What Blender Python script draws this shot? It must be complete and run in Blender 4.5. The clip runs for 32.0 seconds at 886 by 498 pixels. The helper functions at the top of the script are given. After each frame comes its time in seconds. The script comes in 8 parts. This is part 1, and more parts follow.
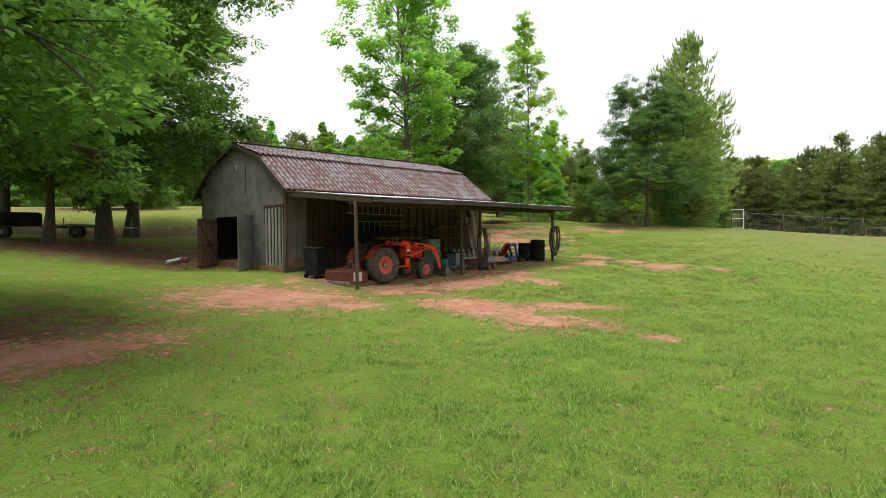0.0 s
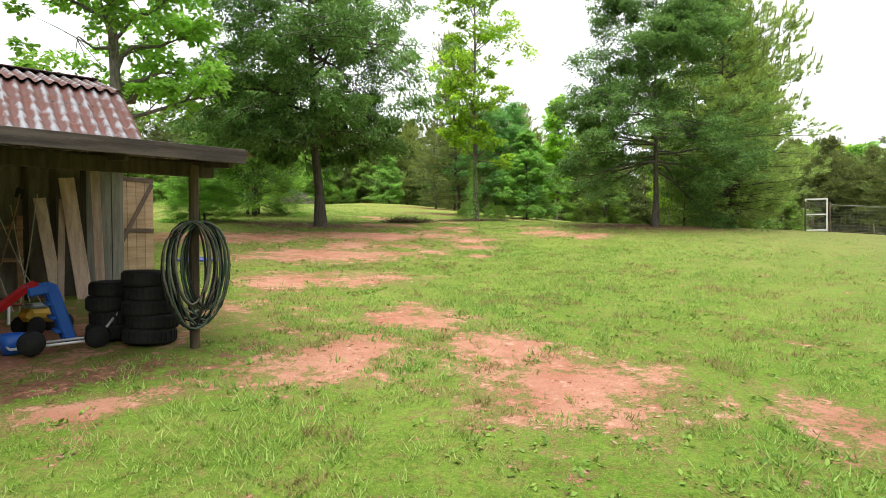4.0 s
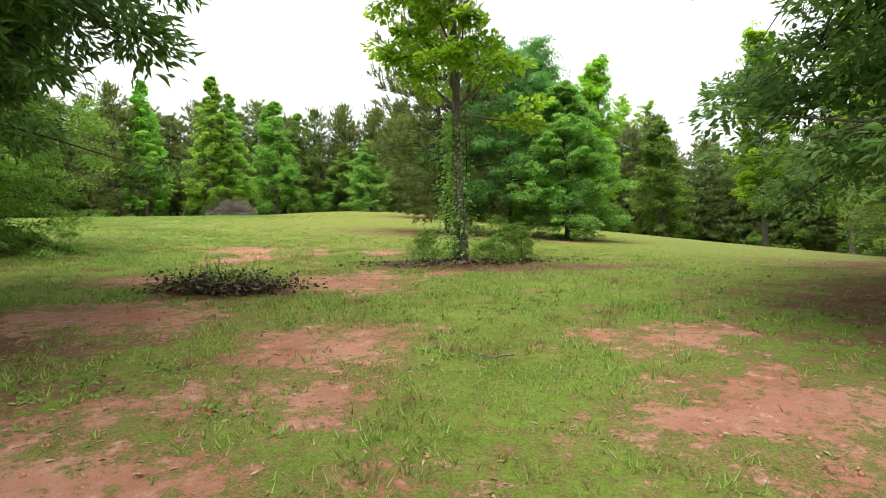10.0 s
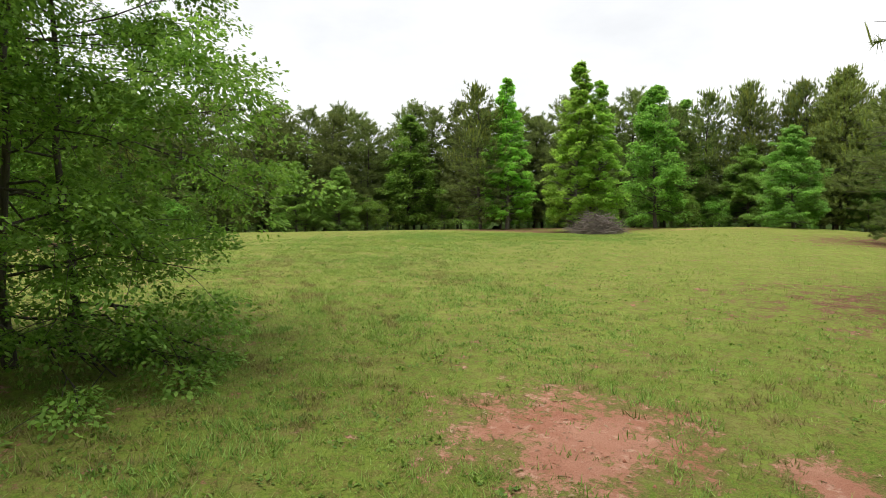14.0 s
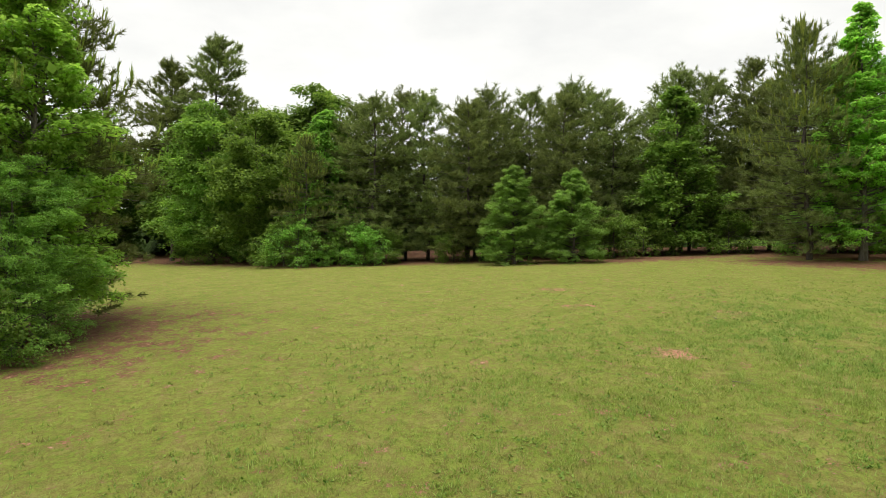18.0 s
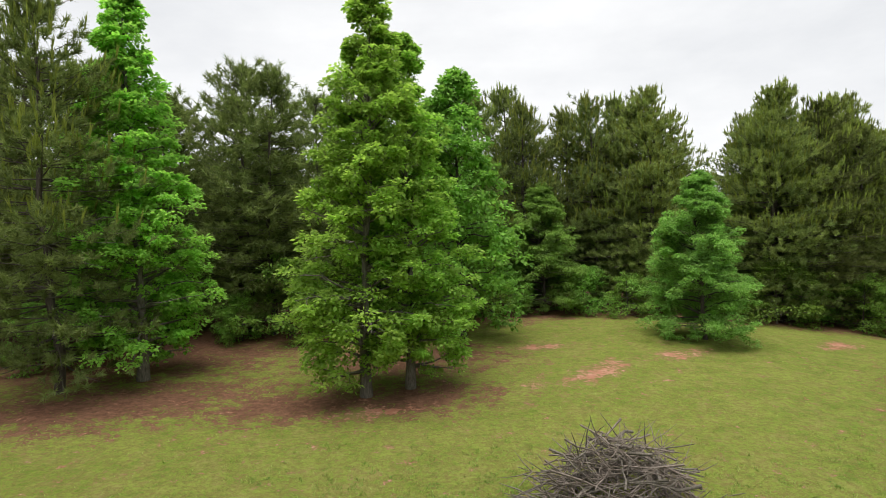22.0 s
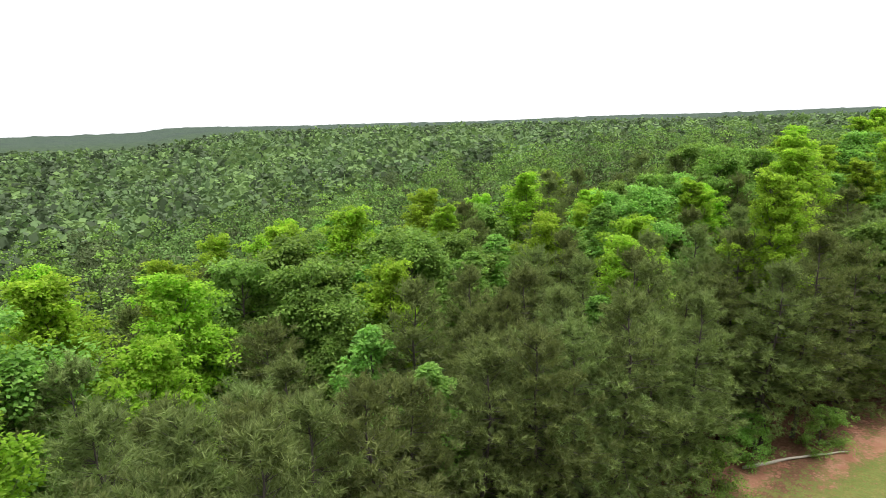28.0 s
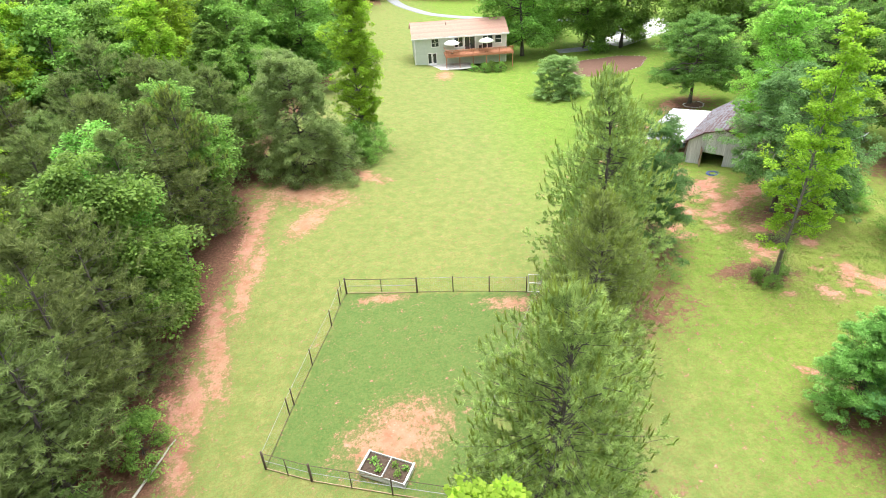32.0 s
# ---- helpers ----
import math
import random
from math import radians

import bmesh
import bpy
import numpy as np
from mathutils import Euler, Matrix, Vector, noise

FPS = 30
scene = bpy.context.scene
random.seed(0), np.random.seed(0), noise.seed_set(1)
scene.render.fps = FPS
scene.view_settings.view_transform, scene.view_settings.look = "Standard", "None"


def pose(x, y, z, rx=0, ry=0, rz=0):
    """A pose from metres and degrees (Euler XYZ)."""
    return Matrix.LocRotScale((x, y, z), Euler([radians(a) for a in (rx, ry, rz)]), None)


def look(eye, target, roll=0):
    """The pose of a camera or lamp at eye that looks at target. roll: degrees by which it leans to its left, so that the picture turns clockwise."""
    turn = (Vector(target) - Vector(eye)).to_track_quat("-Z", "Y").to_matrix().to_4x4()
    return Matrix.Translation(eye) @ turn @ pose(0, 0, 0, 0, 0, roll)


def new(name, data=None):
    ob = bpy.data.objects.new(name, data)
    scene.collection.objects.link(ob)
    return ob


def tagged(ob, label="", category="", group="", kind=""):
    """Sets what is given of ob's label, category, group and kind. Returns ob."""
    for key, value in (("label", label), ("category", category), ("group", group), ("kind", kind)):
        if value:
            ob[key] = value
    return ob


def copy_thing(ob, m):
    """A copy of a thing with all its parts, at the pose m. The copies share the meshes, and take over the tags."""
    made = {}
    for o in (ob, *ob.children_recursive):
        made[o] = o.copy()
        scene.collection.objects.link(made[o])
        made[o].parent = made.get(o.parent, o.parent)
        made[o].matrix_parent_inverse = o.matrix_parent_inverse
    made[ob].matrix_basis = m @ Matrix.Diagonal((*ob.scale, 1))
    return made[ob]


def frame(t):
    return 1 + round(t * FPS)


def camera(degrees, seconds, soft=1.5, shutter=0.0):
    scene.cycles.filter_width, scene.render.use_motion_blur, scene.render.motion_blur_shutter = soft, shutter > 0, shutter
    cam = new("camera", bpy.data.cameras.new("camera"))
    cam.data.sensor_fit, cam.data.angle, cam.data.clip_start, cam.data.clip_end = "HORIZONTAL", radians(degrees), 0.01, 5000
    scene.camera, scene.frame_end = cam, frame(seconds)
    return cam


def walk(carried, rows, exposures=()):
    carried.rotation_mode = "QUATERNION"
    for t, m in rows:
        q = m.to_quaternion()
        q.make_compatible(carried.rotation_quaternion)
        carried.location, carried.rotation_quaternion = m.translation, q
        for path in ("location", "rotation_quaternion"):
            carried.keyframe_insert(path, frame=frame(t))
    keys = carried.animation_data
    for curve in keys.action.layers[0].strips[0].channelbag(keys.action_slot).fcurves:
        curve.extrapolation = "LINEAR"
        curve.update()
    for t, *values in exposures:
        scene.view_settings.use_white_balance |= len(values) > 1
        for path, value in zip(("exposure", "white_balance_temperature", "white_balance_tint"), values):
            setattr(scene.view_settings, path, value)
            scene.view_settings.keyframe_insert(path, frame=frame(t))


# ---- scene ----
cam = camera(74.5, 32.0, 0.9)
PATH = [
    (0, (0.163, -2.265, 1.653), (0.179, -0.266, 1.606), -0.4),
    (0.5, (0.71, 3.003, 1.685), (0.73, 5.003, 1.639), -0.3),
    (1, (1.463, 5.296, 1.624), (1.481, 7.296, 1.587), -0.5),
    (1.5, (2.474, 7.577, 1.647), (2.49, 9.576, 1.607), -0.5),
    (2, (3.706, 9.778, 1.575), (3.719, 11.778, 1.543), -0.7),
    (2.5, (5.082, 11.979, 1.563), (5.071, 13.978, 1.535), -0.8),
    (3, (6.526, 13.802, 1.626), (6.471, 15.801, 1.594), -0.4),
    (3.5, (8.186, 15.783, 1.724), (8.101, 17.78, 1.684), -0.3),
    (5.5, (9.832, 20.629, 2.238), (9.548, 22.608, 2.216), -0.9),
    (6, (9.833, 22.307, 2.473), (9.545, 24.286, 2.45), -1.0),
    (6.5, (9.802, 24.289, 2.679), (9.512, 26.268, 2.657), -1.1),
    (7, (9.75, 26.467, 2.83), (9.457, 28.445, 2.809), -1.1),
    (7.5, (9.633, 28.784, 2.907), (9.357, 30.765, 2.883), -1.1),
    (8, (9.652, 31.096, 2.953), (9.501, 33.09, 2.927), -1.3),
    (8.5, (9.695, 33.177, 2.952), (9.541, 35.171, 2.926), -1.1),
    (9, (9.719, 35.037, 3.018), (9.563, 37.03, 2.993), -1.1),
    (9.5, (9.76, 36.767, 3.129), (9.594, 38.759, 3.105), -1.2),
    (10, (9.784, 38.363, 3.365), (9.586, 40.353, 3.339), -1.4),
    (10.5, (9.721, 40.024, 3.615), (9.459, 42.007, 3.592), -1.2),
    (11, (9.55, 41.603, 3.892), (9.146, 43.562, 3.872), -0.8),
    (11.5, (9.132, 43.229, 4.125), (8.561, 45.145, 4.111), -0.0),
    (12, (8.584, 44.74, 4.346), (7.843, 46.597, 4.333), 0.8),
    (12.5, (7.775, 46.608, 4.523), (6.861, 48.387, 4.511), 0.9),
    (13, (6.892, 48.332, 4.708), (5.803, 50.01, 4.698), 1.1),
    (13.5, (5.911, 49.288, 4.938), (4.666, 50.852, 4.924), 1.1),
    (15.5, (0.424, 55.239, 5.736), (-1.117, 56.514, 5.695), 0.5),
    (16, (-1.237, 56.252, 6.127), (-2.975, 57.242, 6.082), 0.8),
    (16.5, (-3.2, 57.367, 6.642), (-4.977, 58.283, 6.594), 0.8),
    (17, (-5.133, 58.474, 7.067), (-6.91, 59.389, 7.02), 0.7),
    (17.5, (-7.027, 59.561, 7.52), (-8.806, 60.473, 7.472), 0.5),
    (18, (-9.043, 60.635, 7.945), (-10.822, 61.547, 7.897), 0.4),
    (18.5, (-10.903, 61.723, 8.388), (-12.684, 62.631, 8.34), 0.3),
    (19, (-12.793, 62.992, 8.724), (-14.525, 63.993, 8.685), 0.3),
    (19.5, (-14.311, 64.341, 9.313), (-15.909, 65.542, 9.266), 0.3),
    (20, (-15.502, 66.45, 9.709), (-16.871, 67.907, 9.675), 0.0),
    (20.5, (-16.036, 68.486, 10.189), (-17.118, 70.167, 10.154), -0.3),
    (21, (-16.928, 70.424, 10.56), (-17.642, 72.292, 10.533), -0.6),
    (21.5, (-17.719, 72.536, 11.029), (-18.013, 74.514, 11.005), -1.1),
    (22, (-17.516, 74.899, 11.64), (-17.412, 76.896, 11.609), -1.2),
    (22.5, (-17.29, 77.645, 12.094), (-16.752, 79.571, 12.063), -1.2),
    (23, (-16.074, 79.353, 12.661), (-15.179, 81.142, 12.625), -1.7),
    (23.5, (-14.562, 81.259, 13.122), (-13.325, 82.83, 13.086), -2.1),
    (24, (-12.879, 82.75, 13.637), (-11.352, 84.042, 13.592), -2.6),
    (24.5, (-11.048, 84.047, 14.088), (-9.471, 85.277, 14.045), -2.8),
    (25, (-9.049, 85.427, 14.613), (-7.474, 86.66, 14.57), -2.9),
    (25.5, (-5.939, 87.852, 15.621), (-4.357, 89.075, 15.577), -2.5),
    (26, (-0.28, 92.126, 17.21), (1.303, 93.348, 17.163), -1.8),
    (26.5, (6.6, 95.9, 18.7), (8.389, 96.792, 18.623), -1.9),
    (28.5, (36.683, 102.692, 26.221), (38.085, 101.35, 25.735), -1.3),
    (29, (38.325, 99.974, 26.892), (39.339, 98.339, 26.347), -2.0),
    (29.5, (39.235, 97.651, 27.431), (39.895, 95.866, 26.814), -2.3),
    (30, (39.508, 95.304, 28.243), (39.798, 93.454, 27.539), -2.5),
    (30.5, (39.586, 92.853, 28.61), (39.516, 91.019, 27.815), -2.7),
    (31, (39.621, 90.456, 29.213), (39.433, 88.677, 28.32), -2.7),
    (31.5, (39.23, 88.066, 29.799), (39.052, 86.336, 28.813), -2.9),
    (32, (38.699, 85.626, 30.376), (38.486, 83.956, 29.296), -3.2),
]
walk(cam, [(t, look(eye, target, roll)) for t, eye, target, roll in PATH],
     [(0, 0.38, 6500, 8), (2, 0.64, 6500, 10), (3.5, 0.92, 6500, 10), (6, 0.95, 6500, 10), (8, 1.0, 6500, 10), (9, 1.2, 6400, 10), (10, 0.7, 6500, 10), (11, 0.45, 6500, 10), (12, 0.55, 6500, 10), (13, 0.3, 6500, 10), (16, 0.22, 6900, 8), (19, 0.14, 6900, 8), (22, 0.08, 6600, 10), (24, -0.06, 6500, 10), (25, -0.06, 6500, 10), (26.5, 0.05, 6500, 10), (28.5, 0.48, 6400, 10), (30, 0.84, 6300, 10), (31, 1.20, 6200, 10), (32, 1.25, 6100, 10)])

# ---- world and light ----
world = bpy.data.worlds.new("world")
scene.world = world
world.use_nodes = True
wn, wl = world.node_tree.nodes, world.node_tree.links
wn.clear()


def wnode(kind, **vals):
    n = wn.new(kind)
    for k, v in vals.items():
        n.inputs[k].default_value = v
    return n


w_out = wn.new("ShaderNodeOutputWorld")
w_bg = wn.new("ShaderNodeBackground")
w_sky = wn.new("ShaderNodeTexSky")
w_sky.sky_type = "NISHITA"
w_sky.sun_disc = False
w_sky.sun_elevation, w_sky.sun_rotation = radians(79), radians(207)
w_co = wn.new("ShaderNodeTexCoord")
w_map = wn.new("ShaderNodeMapping")
w_map.inputs["Scale"].default_value = (1.0, 1.0, 2.6)
w_noise = wnode("ShaderNodeTexNoise", Scale=2.1, Detail=7.0, Roughness=0.55)
w_ramp = wn.new("ShaderNodeValToRGB")
w_ramp.color_ramp.elements[0].position, w_ramp.color_ramp.elements[0].color = 0.30, (0.80, 0.82, 0.85, 1)
w_ramp.color_ramp.elements[1].position, w_ramp.color_ramp.elements[1].color = 0.66, (1.06, 1.07, 1.08, 1)
w_dim = wnode("ShaderNodeVectorMath")
w_dim.operation = "SCALE"
w_dim.inputs["Scale"].default_value = 0.1
w_mix = wn.new("ShaderNodeMix")
w_mix.data_type = "RGBA"
w_mix.inputs[0].default_value = 0.93
wl.new(w_co.outputs["Generated"], w_map.inputs["Vector"])
wl.new(w_map.outputs["Vector"], w_noise.inputs["Vector"])
wl.new(w_noise.outputs["Fac"], w_ramp.inputs["Fac"])
wl.new(w_sky.outputs["Color"], w_dim.inputs[0])
wl.new(w_dim.outputs["Vector"], w_mix.inputs[6])
wl.new(w_ramp.outputs["Color"], w_mix.inputs[7])
wl.new(w_mix.outputs[2], w_bg.inputs["Color"])
w_bg.inputs["Strength"].default_value = 1.0
wl.new(w_bg.outputs["Background"], w_out.inputs["Surface"])

sun = new("sun", bpy.data.lights.new("sun", "SUN"))
sun.data.energy, sun.data.angle, sun.data.color = 3.5, radians(50), (1.0, 0.96, 0.90)
sun.matrix_world = look((0, 0, 80), (7, 14, 0))

# ---- materials ----


class Tree:
    """A small helper round a material's node tree."""

    def __init__(self, name):
        self.mat = bpy.data.materials.new(name)
        self.mat.use_nodes = True
        self.n, self.l = self.mat.node_tree.nodes, self.mat.node_tree.links
        self.bsdf = self.n["Principled BSDF"]
        self.out = self.n["Material Output"]
        self.co = self.n.new("ShaderNodeTexCoord")

    def noise(self, scale, detail=5.0, rough=0.6, vec=None, stretch=None):
        t = self.n.new("ShaderNodeTexNoise")
        t.inputs["Scale"].default_value, t.inputs["Detail"].default_value, t.inputs["Roughness"].default_value = scale, detail, rough
        v = vec or self.co.outputs["Object"]
        if stretch:
            m = self.n.new("ShaderNodeMapping")
            m.inputs["Scale"].default_value = stretch
            self.l.new(v, m.inputs["Vector"])
            v = m.outputs["Vector"]
        self.l.new(v, t.inputs["Vector"])
        return t.outputs["Fac"]

    def math(self, op, a, b=None, c=None):
        m = self.n.new("ShaderNodeMath")
        m.operation = op
        for i, v in enumerate((a, b, c)):
            if v is None:
                continue
            if isinstance(v, (int, float)):
                m.inputs[i].default_value = v
            else:
                self.l.new(v, m.inputs[i])
        return m.outputs[0]

    def step(self, v, lo, hi):
        m = self.n.new("ShaderNodeMapRange")
        m.interpolation_type = "SMOOTHSTEP"
        m.inputs["From Min"].default_value, m.inputs["From Max"].default_value = lo, hi
        self.l.new(v, m.inputs["Value"])
        return m.outputs["Result"]

    def mix(self, fac, a, b, kind="MIX"):
        m = self.n.new("ShaderNodeMix")
        m.data_type, m.blend_type = "RGBA", kind
        for sock, v in ((0, fac), (6, a), (7, b)):
            if isinstance(v, (int, float)):
                m.inputs[sock].default_value = v
            elif isinstance(v, tuple):
                m.inputs[sock].default_value = (*v, 1)
            else:
                self.l.new(v, m.inputs[sock])
        return m.outputs[2]

    def attr(self, name):
        a = self.n.new("ShaderNodeAttribute")
        a.attribute_name = name
        return a.outputs["Fac"]

    def rand(self):
        return self.n.new("ShaderNodeObjectInfo").outputs["Random"]

    def island(self):
        return self.n.new("ShaderNodeNewGeometry").outputs["Random Per Island"]

    def done(self, color, rough=0.8, metal=0.0, bump=None, strength=0.3, dist=0.02, spec=0.4):
        b = self.bsdf
        for key, v in (("Base Color", color), ("Roughness", rough), ("Metallic", metal)):
            if isinstance(v, tuple):
                b.inputs[key].default_value = (*v, 1)
            elif isinstance(v, (int, float)):
                b.inputs[key].default_value = v
            else:
                self.l.new(v, b.inputs[key])
        b.inputs["Specular IOR Level"].default_value = spec
        if bump is not None:
            bp = self.n.new("ShaderNodeBump")
            bp.inputs["Strength"].default_value, bp.inputs["Distance"].default_value = strength, dist
            self.l.new(bump, bp.inputs["Height"])
            self.l.new(bp.outputs["Normal"], b.inputs["Normal"])
        return self.mat


def surface(name, base, alt, scale=3.0, rough=0.75, metal=0.0, bump=0.3, fine=40.0, stretch=None, vary=0.25, spec=0.4):
    """A worn surface: two colours mixed at two scales, fine relief, and a little change from piece to piece."""
    t = Tree(name)
    a, b = t.noise(scale, 6, 0.65, stretch=stretch), t.noise(fine, 3, 0.6, stretch=stretch)
    f = t.step(t.math("ADD", t.math("MULTIPLY", a, 0.75), t.math("MULTIPLY", b, 0.25)), 0.36, 0.64)
    col = t.mix(f, base, alt)
    r = t.math("ADD", t.math("MULTIPLY", t.rand(), vary), 1.0 - vary / 2)
    grey = t.n.new("ShaderNodeCombineColor")
    for s in ("Red", "Green", "Blue"):
        t.l.new(r, grey.inputs[s])
    col = t.mix(1.0, col, grey.outputs[0], "MULTIPLY")
    return t.done(col, t.math("ADD", t.math("MULTIPLY", b, 0.2), rough - 0.1), metal, b, bump, 0.01, spec)


def leafy(name, dark, light, through_light=0.35, rough=0.5, vary=0.5):
    """Leaves: colour differs leaf by leaf and tree by tree, and light shines through."""
    t = Tree(name)
    col = t.mix(t.island(), dark, light)
    v = t.math("ADD", t.math("MULTIPLY", t.rand(), vary), 1.0 - vary / 2)
    v = t.math("MULTIPLY", v, t.math("ADD", t.math("MULTIPLY", t.attr("tone"), 0.38), 1.0))
    h = t.n.new("ShaderNodeHueSaturation")
    t.l.new(v, h.inputs["Value"])
    t.l.new(t.math("ADD", t.math("MULTIPLY", t.rand(), 0.03), 0.485), h.inputs["Hue"])
    t.l.new(col, h.inputs["Color"])
    t.done(h.outputs["Color"], rough + 0.1, spec=0.14)
    tr = t.n.new("ShaderNodeBsdfTranslucent")
    t.l.new(t.mix(1.0, h.outputs["Color"], (1.14, 1.18, 0.80), "MULTIPLY"), tr.inputs["Color"])
    ms = t.n.new("ShaderNodeMixShader")
    ms.inputs[0].default_value = through_light
    t.l.new(t.bsdf.outputs[0], ms.inputs[1])
    t.l.new(tr.outputs[0], ms.inputs[2])
    t.l.new(ms.outputs[0], t.out.inputs["Surface"])
    return t.mat


def ground_material():
    t = Tree("ground")
    big, mid, small, fine = t.noise(0.16, 4), t.noise(0.9, 6, 0.7), t.noise(5.0, 5, 0.7), t.noise(46.0, 5, 0.8)
    tuft = t.noise(16.0, 4, 0.75)
    dry = t.attr("dry")
    g1 = t.mix(t.step(mid, 0.35, 0.65), (0.084, 0.172, 0.014), (0.138, 0.238, 0.028))
    g2 = t.mix(t.step(mid, 0.35, 0.65), (0.146, 0.205, 0.028), (0.222, 0.262, 0.052))
    f = t.step(t.math("ADD", dry, t.math("MULTIPLY", t.math("SUBTRACT", big, 0.5), 0.9)), 0.2, 0.9)
    g = t.mix(f, g1, g2)
    g = t.mix(t.math("MULTIPLY", t.step(small, 0.50, 0.75), 0.7), g, (0.064, 0.118, 0.012))
    g = t.mix(t.math("MULTIPLY", t.step(t.noise(2.3, 5, 0.65), 0.52, 0.64), 0.55), g, (0.056, 0.118, 0.008))
    g = t.mix(t.math("MULTIPLY", t.step(tuft, 0.50, 0.66), 0.55), g, (0.048, 0.086, 0.009))
    g = t.mix(t.math("MULTIPLY", t.step(t.math("SUBTRACT", 1.0, tuft), 0.52, 0.68), 0.45), g, (0.250, 0.315, 0.050))
    g = t.mix(t.math("MULTIPLY", t.step(fine, 0.48, 0.62), 0.55), g, (0.238, 0.300, 0.060))
    g = t.mix(t.math("MULTIPLY", t.attr("lush"), 0.7), g, t.mix(t.step(mid, 0.35, 0.65), (0.112, 0.158, 0.046), (0.172, 0.196, 0.068)))
    g = t.mix(t.math("MULTIPLY", t.attr("plot"), 0.75), g, t.mix(t.step(small, 0.35, 0.65), (0.058, 0.104, 0.024), (0.094, 0.140, 0.036)))
    tan = t.math("MULTIPLY", t.step(t.noise(1.25, 7, 0.75), 0.49, 0.62), t.math("ADD", t.math("MULTIPLY", dry, 0.42), 0.10))
    g = t.mix(tan, g, t.mix(t.step(small, 0.4, 0.6), (0.200, 0.175, 0.058), (0.300, 0.262, 0.095)))
    thin = t.math("ADD", t.math("MULTIPLY", t.noise(6.5, 6, 0.75), 0.7), t.math("MULTIPLY", t.noise(24.0, 4, 0.75), 0.3))
    thin = t.math("MULTIPLY", t.step(t.math("ADD", thin, t.math("MULTIPLY", dry, 0.05)), 0.50, 0.60), 0.72)
    g = t.mix(thin, g, t.mix(t.step(fine, 0.42, 0.6), (0.105, 0.088, 0.020), (0.235, 0.200, 0.070)))
    edge = t.math("ADD", t.math("MULTIPLY", t.math("SUBTRACT", t.noise(1.5, 5, 0.65), 0.5), 2.3), t.math("MULTIPLY", t.math("SUBTRACT", small, 0.5), 1.9))
    edge = t.math("ADD", edge, t.math("MULTIPLY", t.math("SUBTRACT", tuft, 0.5), 1.5))
    edge = t.math("ADD", edge, t.math("MULTIPLY", t.math("SUBTRACT", fine, 0.5), 1.0))
    worn = t.step(t.math("ADD", t.attr("dirt"), t.math("MULTIPLY", edge, 0.6)), 0.10, 0.46)
    g = t.mix(t.math("MULTIPLY", worn, 0.6), g, t.mix(t.step(fine, 0.4, 0.6), (0.130, 0.085, 0.038), (0.250, 0.190, 0.085)))
    clay = t.mix(t.step(mid, 0.3, 0.7), (0.345, 0.142, 0.092), (0.465, 0.248, 0.172))
    clay = t.mix(t.step(small, 0.55, 0.75), clay, (0.55, 0.365, 0.268))
    clay = t.mix(t.math("MULTIPLY", t.step(fine, 0.50, 0.68), 0.55), clay, (0.22, 0.085, 0.05))
    straw = t.mix(t.step(small, 0.35, 0.65), (0.115, 0.055, 0.034), (0.20, 0.105, 0.066))
    straw = t.mix(t.math("MULTIPLY", t.step(fine, 0.5, 0.75), 0.6), straw, (0.05, 0.035, 0.018))
    c = t.mix(t.step(t.math("ADD", t.attr("straw"), edge), 0.35, 0.65), g, straw)
    c = t.mix(t.math("MULTIPLY", t.step(t.math("ADD", t.attr("dirt"), edge), 0.40, 0.74), t.math("SUBTRACT", 1.0, t.math("MULTIPLY", t.attr("lush"), 0.30))), c, clay)
    h = t.math("ADD", t.math("MULTIPLY", small, 0.7), t.math("MULTIPLY", fine, 0.5))
    return t.done(c, 0.95, 0.0, h, 0.9, 0.08, 0.12)


